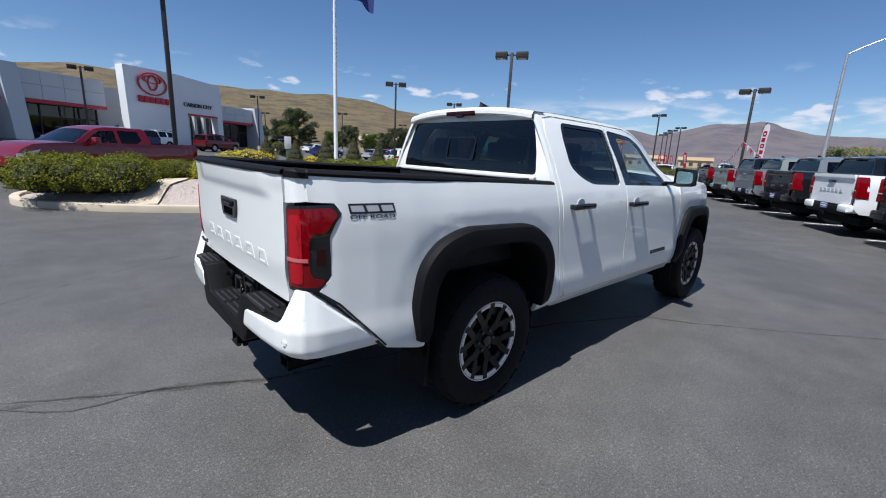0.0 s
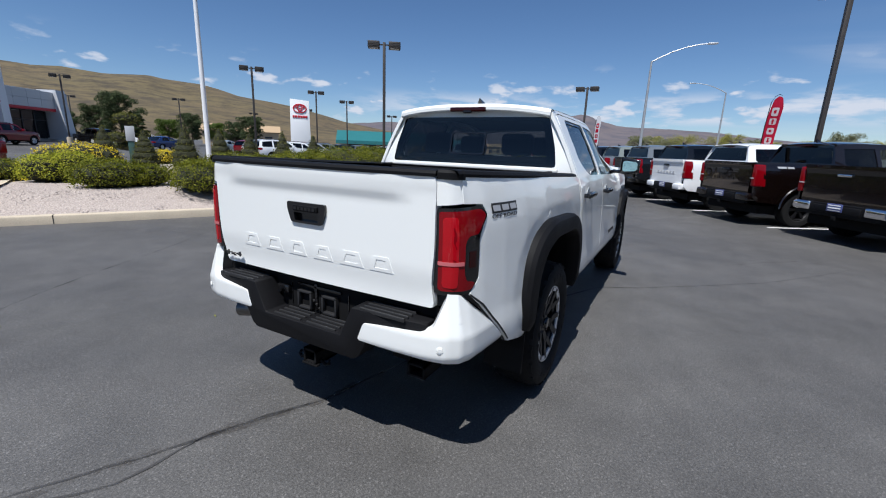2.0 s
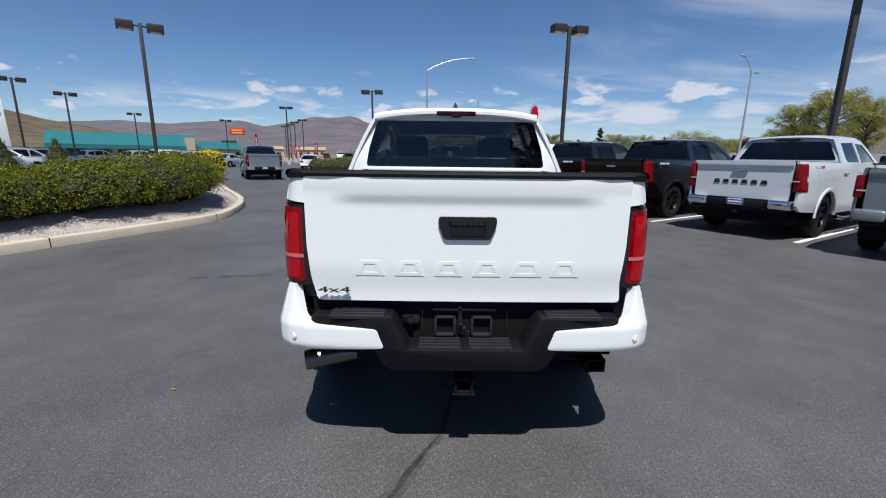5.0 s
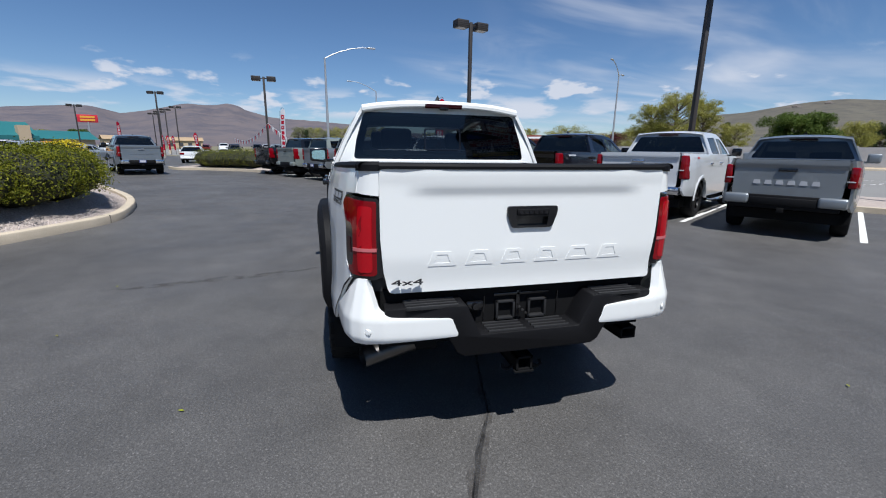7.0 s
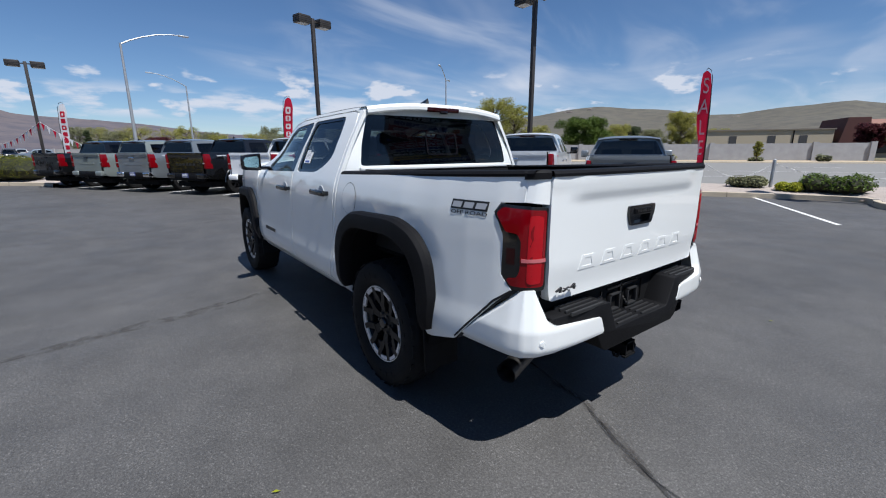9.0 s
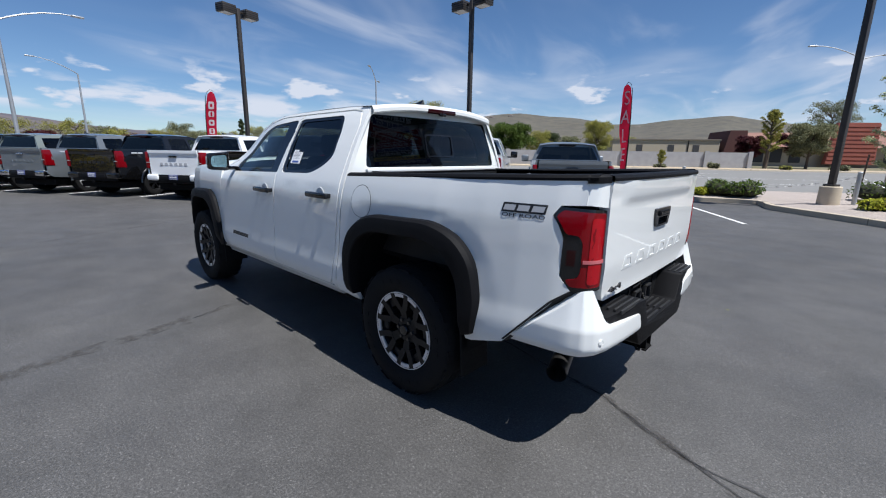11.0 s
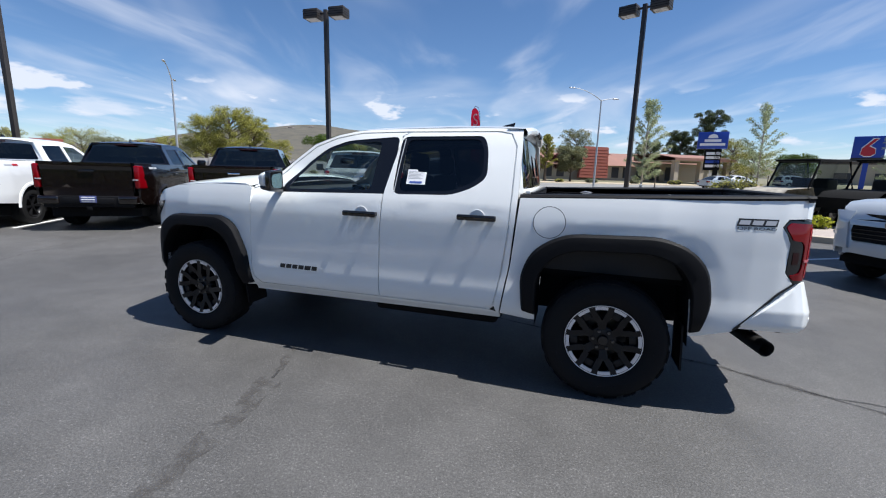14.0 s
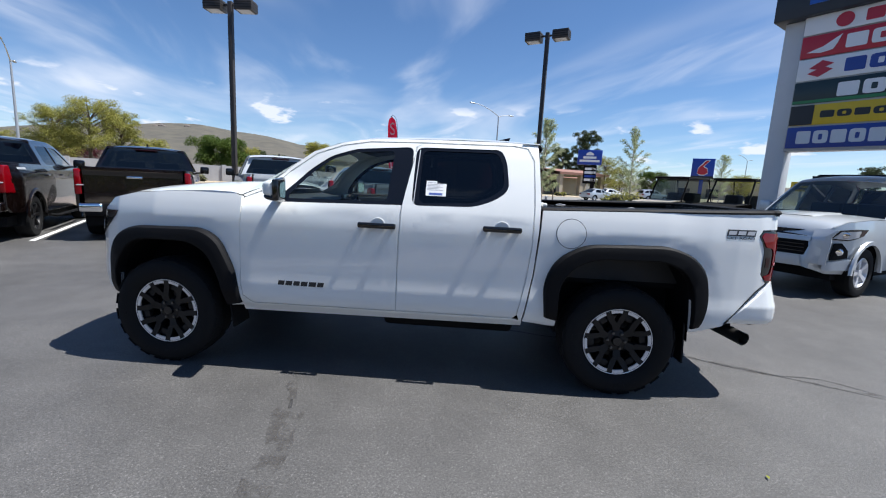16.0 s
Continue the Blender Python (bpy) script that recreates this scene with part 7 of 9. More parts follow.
# second island at the end of the row
isl2 = [(22.0, 4.4), (23.2, 4.6), (25.0, 6.2), (26.4, 8.6), (26.8, 10.2), (28.5, 11.2), (31, 9.5), (30, 6.2), (27, 4.0), (24.0, 3.4), (22.0, 4.4)]
kerb(isl2[:6])
bed(isl2[:-1], 0.1, "gravel_bed", GRAVEL, "gravel bed of the end island", 1.0)
hedge(26.6, 7.2, 60, 5.0, 2.0, 1.15, 7000, 51, z=0.15)
hedge(28.4, 7.6, 60, 4.5, 1.8, 1.1, 4000, 52, z=0.15)
shrub("yellow_bush", 20.2, 12.6, mound(1.9, 1.4, 1.5, 53, 3), 2600, 0.045, 53, LEAF_YEL, "tall bright yellow flowering bush", "bush", z=0.15)
shrub("yellow_bush", 18.8, 12.3, mound(2.2, 1.2, 0.9, 54, 3), 2200, 0.045, 54, LEAF_YEL, "low bright yellow flowering bush", "bush", z=0.15)

# ---- lamps, poles, flags ----


def lot_lamp(x, y, h, turn, heads=2, z=None):
    top = thing("parking_lamp", Matrix.Translation((x, y, ground_z(x, y) if z is None else z)) @ Matrix.Rotation(radians(turn), 4, "Z"), "dark bronze parking lot lamp with two box heads", "street lamp", "parking lot lamps")
    part("pole", box(-0.075, 0.075, -0.075, 0.075, 0.0, h - 0.05, 0.01), BRONZE, top)
    part("footing", lathe([(0.0, 0.72), (0.24, 0.72), (0.26, 0.70), (0.27, 0.0)], 20, "z"), CONCRETE, top, "round concrete footing")
    part("base_plate", box(-0.14, 0.14, -0.14, 0.14, 0.72, 0.78, 0.005), BRONZE, top)
    for s in (1, -1)[:heads]:
        part("arm", box(min(0, s * 0.35), max(0, s * 0.35), -0.03, 0.03, h - 0.20, h - 0.14), BRONZE, top)
        hd = box(s * 0.24, s * 0.86, -0.24, 0.24, h - 0.36, h - 0.03, 0.012) if s > 0 else box(-0.86, -0.24, -0.24, 0.24, h - 0.36, h - 0.03, 0.012)
        ho = part("head", hd, BRONZE, top, "dark box lamp head")
        part("lens", box(s * 0.55 - 0.22, s * 0.55 + 0.22, -0.19, 0.19, h - 0.372, h - 0.358), DECAL_GREY, ho, "flat glass lens")
        for zz in (0.28, 0.20, 0.12):
            part("groove", box(s * 0.55 - 0.314, s * 0.55 + 0.314, -0.244, 0.244, h - zz, h - zz + 0.012), UNDER, ho)
    return top


for x, y, h, turn in ((1.85, 17.7, 7.3, 0), (16.95, 13.2, 6.95, -55), (20.3, 28.4, 7.2, -35), (33.3, 34.9, 7.3, -40), (39.5, 36.0, 7.0, -45), (18.16, -5.78, 7.43, -75), (33.8, 5.85, 6.75, 90), (9.75, -11.33, 7.35, 0), (-1.65, -14.1, 7.6, -25), (18.2, 55.5, 7.0, -20), (48, 52, 7, -40), (60, 44, 7, -50), (36, 66, 7, -30), (70, 36, 7, -55), (30, 86, 7, -30), (58, 78, 7, -40), (0.6, 46, 6.6, 0)):
    lot_lamp(x, y, h, turn)
for az, d in ((18.5, 65), (17.9, 94), (16.9, 87), (18.5, 101), (19.1, 108)):
    lot_lamp(-2.78 + d * math.cos(radians(az)), 1.26 + d * math.sin(radians(az)), 8.0, 90)


def street_lamp(x, y, h, turn, reach=2.6, twin=False):
    top = thing("street_lamp", Matrix.Translation((x, y, ground_z(x, y))) @ Matrix.Rotation(radians(turn), 4, "Z"), "tall galvanised street lamp with curved arm", "street lamp", "street lamps")
    part("pole", tube([(0, 0, -0.1), (0, 0, h * 0.5), (0, 0, h - 0.9)], [0.11, 0.085, 0.06], 12), GALV, top)
    for s, r in ((1, reach),) + (((-1, reach * 0.45),) if twin else ()):
        pts = [(s * r * t, 0, h - 0.95 + 1.0 * math.sin(t * math.pi / 2) ** 0.9 * (1 if s > 0 else 0.25)) for t in (0, 0.15, 0.35, 0.6, 0.85, 1.0)]
        part("arm", tube(pts, [0.045, 0.042, 0.038, 0.034, 0.03, 0.03]), GALV, top, "curved steel arm")
        e = pts[-1]
        part("lamp_head", moved(box(-0.30, 0.30, -0.10, 0.10, -0.05, 0.05, 0.04, 3), Matrix.Translation((e[0] + s * 0.22, 0, e[2]))), GALV, top, "grey lamp head")
    return top


street_lamp(30.4, 1.2, 8.6, -80, 3.2)
street_lamp(52.0, -4.5, 9.0, 100, 3.0)
street_lamp(34.6, -26.0, 9.1, 130, 2.6, True)
street_lamp(-1.5, -42.0, 9.3, 30, 3.0, True)
street_lamp(-60.0, -95.0, 10.0, 30, 3.0, True)

# flagpole
fp = thing("flagpole", Matrix.Translation((5.55, 11.35, iz(5.5, 11.3))), "white tapered flagpole with a blue flag", "flagpole")
part("pole", tube([(0, 0, -0.1), (0, 0, 4), (0, 0, 8.6)], [0.075, 0.062, 0.035], 14), surf("white_pole", (0.72, 0.73, 0.74), 0.35, var=0.05), fp, "white tapered pole")
fl = sheet([(0, 0), (1.5, 0), (1.5, 0.95), (0, 0.95)], (), 0.12, lambda u, v: (0.05 + u * 0.82, -0.25 * u + 0.10 * math.sin(u * 6 + v), 6.0 + v - 0.16 * u * u + 0.04 * math.sin(u * 8)))
part("flag", fl, surf("blue_flag_cloth", (0.03, 0.05, 0.20), 0.8, var=0.2, scale=2), fp, "blue cloth flag")


def feather_flag(x, y, h, face, cloth, ink, label, marks, z=0.0, letters=None, wd=0.50, foot=0.22):
    """A slim banner on a bent pole; local x runs from the pole outwards, and it is printed on both sides."""
    top = thing("feather_flag", Matrix.Translation((x, y, ground_z(x, y) + z)) @ Matrix.Rotation(radians(face), 4, "Z"), label, "feather flag", "feather flags")
    bend = lambda v: 0.10 * sstep(v, h * 0.5, h) * (v / h)
    pole = [(bend(f * h), 0, f * h) for f in (0, 0.4, 0.7, 0.85, 0.93)] + [(0.18, 0, h * 0.98), (0.30, 0, h), (0.40, 0, h * 0.985)]
    part("pole", tube(pole, [0.024, 0.020, 0.016, 0.014, 0.012, 0.010, 0.009, 0.008]), UNDER, top, "thin dark pole")
    out = rounded([(0.0, h * foot), (wd * 0.55, h * (foot + 0.015)), (wd * 0.92, h * 0.55), (wd, h * 0.88), (wd * 0.80, h * 0.965), (wd * 0.5, h * 0.985), (wd * 0.18, h * 0.95), (0.0, h * 0.80)], 0.05, 2)
    wave = lambda u, v: (u + bend(v), 0.05 * math.sin(v * 3.1) * u / wd + 0.02 * math.sin(u * 9 + v), v)
    f = part("cloth", sheet(out, (), 0.10, wave), cloth, top, "printed cloth")
    if letters:
        for i, ch in enumerate(letters):
            zc = h * (0.86 - 0.165 * i)
            for s in (1, -1):
                c = words(ch, 0.62, 0.0)
                for v in c.verts:
                    uu, vv = wd * 0.50 - s * v.co.x * 0.95, zc + v.co.y * 1.15
                    pnt = wave(uu, vv)
                    v.co = (pnt[0], pnt[1] + s * 0.008, pnt[2])
                part("letter", c, ink, f, smooth=False)
    else:
        for i in range(marks):
            zc = h * (0.84 - 0.088 * i)
            hh = h * 0.030 * (1.3 if i == 0 else 1)
            r = rounded([(wd * 0.24, zc - hh), (wd * 0.76, zc - hh), (wd * 0.76, zc + hh), (wd * 0.24, zc + hh)], 0.06, 3)
            hole = [rounded([(wd * 0.40, zc - hh * 0.4), (wd * 0.60, zc - hh * 0.4), (wd * 0.60, zc + hh * 0.4), (wd * 0.40, zc + hh * 0.4)], 0.03, 2)]
            for s in (1, -1):
                part("plain_mark", sheet(r, hole if i % 2 == 0 else (), 0.15, lambda u, v: (wave(u, v)[0], wave(u, v)[1] + s * 0.006, v)), ink, f)
    return top


RED_CLOTH = leaf_mat("red_cloth", (0.50, 0.015, 0.045), (0.50, 0.015, 0.045), 0.8, 0.5)
WHITE_CLOTH = leaf_mat("white_cloth", (0.75, 0.75, 0.77), (0.75, 0.75, 0.77), 0.8, 0.5)
feather_flag(18.3, -4.1, 4.0, 252, RED_CLOTH, WHITE_CLOTH, "tall red feather flag with white marks", 7, z=-0.05, wd=0.42)
feather_flag(4.18, -13.98, 4.15, -25, RED_CLOTH, WHITE_CLOTH, "tall red feather flag with white letters", 0, letters="SALE", foot=0.16)
feather_flag(32.7, 4.8, 4.4, 250, WHITE_CLOTH, RED_CLOTH, "white feather flag with red marks", 7, wd=0.44)
feather_flag(56, 25, 4.2, 60, RED_CLOTH, WHITE_CLOTH, "red feather flag with pale marks", 6)
for x, y in ((75, 27), (79, 27.5), (83, 28), (60, 18)):
    feather_flag(x, y, 3.2, 70, RED_CLOTH, WHITE_CLOTH, "red feather flag far across the lot", 4)
# small lot sign on a post
sp = thing("sign_post", Matrix.Translation((6.9, 18.8, ground_z(6.9, 18.8) + 0.2)) @ Matrix.Rotation(radians(-30), 4, "Z"), "green post with a small grey sign plate", "sign")
part("post", box(-0.11, 0.11, -0.05, 0.05, -0.2, 1.5, 0.01), surf("dark_green_paint", (0.04, 0.09, 0.08), 0.5), sp)
part("plate", box(-0.16, 0.16, -0.07, -0.05, 1.15, 1.75, 0.004), surf("sign_back_grey", (0.45, 0.46, 0.47), 0.5), sp, "pale grey sign plate")
# strings of pennants
for a, b, seed in (((32.3, 5.6, 3.2), (52, 12, 2.4), 1), ((32.3, 5.6, 3.2), (31, 0.5, 1.2), 2)):
    pa, pb = Vector(a), Vector(b)
    ln = thing("pennant_string", Matrix.Identity(4), "string of red and white pennants", "pennants", "pennant strings")
    n = 22
    pts = [pa.lerp(pb, i / n) - Vector((0, 0, 0.7 * math.sin(math.pi * i / n))) for i in range(n + 1)]
    part("line", tube(pts, 0.012, 4), WHITE_CLOTH, ln)
    for i in range(n):
        p, q = pts[i], pts[i + 1]
        c = p.lerp(q, 0.5) + Vector((0, 0, -0.42))
        bm = bmesh.new()
        v = [bm.verts.new(t) for t in (p.lerp(q, 0.15), p.lerp(q, 0.85), c)]
        bm.faces.new(v)
        part("pennant", bm, (RED_CLOTH, WHITE_CLOTH)[i % 2], ln, smooth=False)

# ---- hills ----


def hill_mat(name, a, b, c, grain=0.03):
    m = surf(name, a, 0.95, var=0.2, scale=0.004, tint=b)
    n, l = m.node_tree.nodes, m.node_tree.links
    p = n["Principled BSDF"]
    src = p.inputs["Base Color"].links[0].from_socket
    co = n.new("ShaderNodeTexCoord").outputs["Object"]
    t = n.new("ShaderNodeTexNoise")
    t.inputs["Scale"].default_value, t.inputs["Detail"].default_value, t.inputs["Roughness"].default_value = grain, 12, 0.78
    l.new(co, t.inputs["Vector"])
    r = n.new("ShaderNodeMapRange")
    r.inputs["From Min"].default_value, r.inputs["From Max"].default_value = 0.44, 0.60
    l.new(t.outputs["Fac"], r.inputs["Value"])
    mx = n.new("ShaderNodeMix")
    mx.data_type = "RGBA"
    mx.inputs["B"].default_value = (*c, 1)
    l.new(r.outputs[0], mx.inputs["Factor"])
    l.new(src, mx.inputs["A"])
    l.new(mx.outputs["Result"], p.inputs["Base Color"])
    return m


HILL_N = hill_mat("olive_hill", (0.155, 0.100, 0.052), (0.110, 0.092, 0.036), (0.045, 0.034, 0.018))
# the eastern mountain has its distance haze mixed in as blue-grey
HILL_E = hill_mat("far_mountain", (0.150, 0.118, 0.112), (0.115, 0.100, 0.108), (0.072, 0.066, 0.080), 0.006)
HILL_S = hill_mat("sage_hill", (0.125, 0.108, 0.080), (0.100, 0.094, 0.068), (0.062, 0.056, 0.046))


def ridge(name, profile, dist, depth, mat, label, seed, rough=0.05, steps=220):
    """A hill whose crest, seen from the lot, rises to the given angles: (azimuth, elevation)."""
    prof = sorted(profile)
    a0, a1 = prof[0][0], prof[-1][0]
    rows = []
    for j in range(15):
        f = j / 14
        row = []
        for i in range(steps + 1):
            az = a0 + (a1 - a0) * i / steps
            el = lerp(az, prof)
            crest = math.tan(radians(max(0.0, el))) * dist
            d = dist + depth * (f - 1)
            x, y = d * math.cos(radians(az)), d * math.sin(radians(az))
            bumpy = 1 + rough * (noise.noise(Vector((x * 0.004 + seed, y * 0.004, f))) + 0.5 * noise.noise(Vector((x * 0.015, y * 0.015 + seed, f)))) * (1 if j < 14 else 0.35)
            fold = 1 + 0.16 * noise.noise(Vector((az * 0.16 + seed, f * 1.2, seed))) * math.sin(f * math.pi)
            row.append((x, y, 1.4 + crest * (f ** 1.15) * bumpy * fold - 6 * (1 - f)))
        rows.append(row)
    return solid(name, loft(rows), mat, label, "hill", kind="structure", sharp=80)


ridge("hill_north", [(140, 3.0), (125, 4.6), (110, 5.6), (100, 6.1), (95, 6.0), (91, 6.5), (87.6, 7.0), (84, 6.8), (80, 6.5), (75, 6.5), (72, 6.4), (70, 6.62), (66.7, 6.35), (62.9, 6.6), (61.5, 6.36), (58, 6.2), (56.3, 5.8), (54.3, 5.25), (48.3, 4.5), (45, 3.8), (42.2, 3.1), (38, 2.4), (33, 1.6), (29, 1.0), (25, 0.4)], 1100, 700, HILL_N, "dry olive brown hill behind the dealership", 3)
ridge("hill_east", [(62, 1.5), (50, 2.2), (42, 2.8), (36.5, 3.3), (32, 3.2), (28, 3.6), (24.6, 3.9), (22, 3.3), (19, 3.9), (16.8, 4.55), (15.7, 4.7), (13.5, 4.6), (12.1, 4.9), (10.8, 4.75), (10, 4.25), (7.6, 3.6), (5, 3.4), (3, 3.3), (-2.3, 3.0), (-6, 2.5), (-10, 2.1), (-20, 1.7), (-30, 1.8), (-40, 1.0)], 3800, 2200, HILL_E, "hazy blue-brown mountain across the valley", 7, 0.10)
ridge("hill_south", [(-28, 0.8), (-35, 1.9), (-41.7, 3.4), (-46, 4.2), (-49, 4.4), (-53, 5.0), (-56.5, 5.3), (-60, 4.9), (-64, 4.6), (-67.8, 3.9), (-71, 3.9), (-74.4, 4.3), (-77, 4.4), (-80, 4.6), (-83, 4.0), (-87, 3.3), (-92, 2.4), (-100, 1.6), (-115, 1.2), (-140, 1.5), (-175, 1.0)], 1500, 900, HILL_S, "grey-brown sage hill with rock outcrops", 5, 0.06)
ridge("hill_west", [(140, 3.0), (160, 2.4), (180, 2.0), (200, 1.6)], 1500, 900, HILL_S, "low dry hills to the west", 9)
# rock outcrops on the south ridge
rock_mat = surf("rock", (0.13, 0.11, 0.10), 0.9, var=0.4, scale=0.05, bump=0.5, bscale=0.3)
rk = bmesh.new()
rnd = random.Random(8)
for k in range(70):
    az = rnd.uniform(-81, -69) if k % 3 else rnd.uniform(-60, -52)
    el = lerp(az, sorted([(-81, 4.5), (-77, 4.3), (-74, 4.2), (-69, 3.7), (-60, 4.8), (-56, 5.2), (-52, 4.9)])) - rnd.random() ** 2 * 0.8 - 0.08
    d = 1440
    got = bmesh.ops.create_icosphere(rk, subdivisions=1, radius=rnd.uniform(4, 11))
    for v in got["verts"]:
        v.co = Vector((v.co.x * rnd.uniform(0.7, 1.3), v.co.y, v.co.z * 0.8)) + Vector((d * math.cos(radians(az)), d * math.sin(radians(az)), 1.4 + d * math.tan(radians(el)) - 6))
solid("rock_outcrops", rk, rock_mat, "dark rock outcrops along the ridge", "rocks", kind="stuff", smooth=False)

# ---- the dealership ----
PANEL = surf("pale_metal_panel", (0.54, 0.55, 0.565), 0.4, 0.1, var=0.04, scale=0.5, random_tone=0.03)
PANEL_GREY = surf("grey_metal_panel", (0.40, 0.42, 0.45), 0.4, 0.2, var=0.05, scale=0.5, random_tone=0.03)
PORTAL = surf("white_portal_panel", (0.76, 0.77, 0.78), 0.35, var=0.03, scale=0.5)
RED_BAND = surf("red_band", (0.50, 0.02, 0.035), 0.4, var=0.05)
SHOP_GLASS = pane_mat("shop_glass", (0.20, 0.22, 0.23))
# one dark tone for unlit rooms; window frames and small windows share it
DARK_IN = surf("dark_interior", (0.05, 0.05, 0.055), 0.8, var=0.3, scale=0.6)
GRID_M = Matrix.Rotation(radians(GRID), 4, "Z")


def uv(u, v, z=0.0):
    return U * u + V * v + Vector((0, 0, z))


BZ = 1.1  # floor level of the dealership
bld = thing("dealership_building", Matrix.Translation((0, 0, BZ)) @ GRID_M, "grey and white car dealership with red bands and entrance wall", "building")
part("wall", join(box(-8, 52, 42.6, 60, -1.2, 5.0), box(-8, 52, 42.6, 60, 5.0, 5.2)), PANEL_GREY, bld, "grey rear wall mass")
bays = [(-6, 4.0), (5.2, 13.2), (14.4, 20.6), (21.8, 28.6), (42.0, 48.5)]
for a, b in bays:
    hgt = 5.55 if a < 40 else 5.0
    # upper panels of each bay, in a course of sheets
    n = max(2, round((b - a) / 1.6))
    for i in range(n):
        for j in range(2):
            u0, u1 = a + (b - a) * i / n, a + (b - a) * (i + 1) / n
            part("cladding_panel", box(u0 + 0.012, u1 - 0.012, 41.35, 41.5, 3.25 + j * (hgt - 3.25) / 2 + 0.012, 3.25 + (j + 1) * (hgt - 3.25) / 2 - 0.012), PANEL, bld, smooth=False)
    part("bay_backing", box(a, b, 41.5, 42.7, 3.2, hgt), PANEL_GREY, bld)
    part("red_band", box(a, b, 41.25, 41.5, 2.95, 3.24, 0.02), RED_BAND, bld, "red band over the windows")
    part("shop_window", box(a + 0.3, b - 0.3, 42.30, 42.34, 0.1, 2.95), SHOP_GLASS, bld, "dark shop window")
    # a dark slab in place of the shaded room behind the glass
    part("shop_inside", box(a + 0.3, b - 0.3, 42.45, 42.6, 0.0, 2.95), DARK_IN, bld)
    m = max(2, round((b - a) / 1.7))
    for i in range(m + 1):
        x = a + 0.3 + (b - a - 0.6) * i / m
        part("mullion", box(x - 0.04, x + 0.04, 42.22, 42.36, 0.1, 2.95), DARK_IN, bld)
    part("transom", box(a + 0.3, b - 0.3, 42.22, 42.36, 1.9, 1.98), DARK_IN, bld)
for a in (4.0, 13.2, 20.6, 48.5):
    part("pillar", loft([[(a, 41.0 - 0.7 * t, z), (a + 1.2, 41.0 - 0.7 * t, z), (a + 1.2, 43, z), (a, 43, z)] for z, t in ((0, 1), (5.8 if a < 40 else 5.3, 0))], closed=True, cap=True), PANEL, bld, "sloping pale pillar")
# portal wall: leans back a little, open doorway on its right
pz = 7.25
port = part("portal_wall", join(
    prism([(29.4, -0.8), (36.2, -0.8), (36.2, 3.25), (40.4, 3.25), (40.4, -0.8), (41.2, -0.8), (41.2, pz - 0.25), (35, pz + 0.1), (29.4, pz)], lambda u, z: (u, 39.6 + 0.03 * z, z), (0, 0.9, 0))), PORTAL, bld, "tall white entrance wall")
part("portal_band", box(36.2, 40.4, 39.66, 39.8, 3.25, 3.45), RED_BAND, bld, "red band over the doorway")
# the shade inside the entrance is a flat dark slab
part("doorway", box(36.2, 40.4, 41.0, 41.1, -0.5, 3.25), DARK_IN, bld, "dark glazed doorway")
for x in (36.9, 37.9, 39.2):
    part("door_post", box(x, x + 0.35, 40.6, 41.0, -0.5, 3.25), PANEL, bld)
# emblem: plain red rings, and a red bar where the name stands
emb = part("emblem", join(*[moved(lathe([(rr, -0.05), (rr + 0.14, -0.05), (rr + 0.14, 0.05), (rr, 0.05), (rr, -0.05)], 40), Matrix.Translation((32.2, 39.62, 5.85 + dz)) @ Matrix.Diagonal((sx, 1, sz, 1))) for rr, sx, sz, dz in ((1.12, 1.28, 0.86, 0), (0.48, 0.9, 1.25, 0.12), (0.55, 1.5, 0.55, 0.42))]), RED_BAND, bld, "red ring emblem")
for i in range(6):
    c = 30.75 + i * 0.60
    part("name_bar", box(c - 0.25, c + 0.25, 39.55, 39.64, 4.02, 4.62, 0.03), RED_BAND, bld, "plain red sign bar")
b = words("CARSON CITY", 0.60, 0.05)
moved(b, Matrix.Translation((37.6, 39.58, 4.35)) @ Matrix.Rotation(radians(90), 4, "X"))
part("sign_letters", b, DECAL_BLACK, bld, "black CARSON CITY lettering", smooth=False)
part("roof_unit", box(10, 16, 48, 52, 5.2, 6.2), PANEL_GREY, bld, "roof plant")

# white pylon sign
py = thing("pylon_sign", Matrix.Translation((33.2, 37.4, ground_z(33, 37))) @ Matrix.Rotation(radians(-44), 4, "Z"), "tall white pylon sign with red emblem", "sign")
part("slab", prism([(-1.12, 0), (1.12, 0), (1.02, 6.3), (-1.02, 6.45)], lambda x, z: (x, -0.3, z), (0, 0.6, 0), 0.02), PORTAL, py)
part("emblem", join(*[moved(lathe([(rr, -0.03), (rr + 0.10, -0.03), (rr + 0.10, 0.03), (rr, 0.03), (rr, -0.03)], 32), Matrix.Translation((0, -0.34, 5.45 + dz)) @ Matrix.Diagonal((sx, 1, sz, 1))) for rr, sx, sz, dz in ((0.52, 1.2, 0.8, 0), (0.22, 0.9, 1.25, 0.05), (0.26, 1.5, 0.55, 0.19))]), RED_BAND, py, "red ring emblem")
for i in range(6):
    part("name_bar", box(-0.80 + i * 0.275, -0.57 + i * 0.275, -0.36, -0.30, 4.42, 4.68, 0.02), RED_BAND, py, "plain red sign bar")

# teal-roofed shop across the drive
TEAL = surf("teal_roof", (0.02, 0.135, 0.14), 0.5, var=0.1, scale=0.3)
TAN = surf("tan_wall", (0.46, 0.36, 0.24), 0.85, var=0.1, scale=0.4)
ts = thing("teal_roof_shop", Matrix.Translation((90, 62, ground_z(90, 62))) @ Matrix.Rotation(radians(-50), 4, "Z"), "long tan shop with a teal metal roof", "building")
part("wall", box(-16, 8, 0, 14, -1, 3.0), TAN, ts)
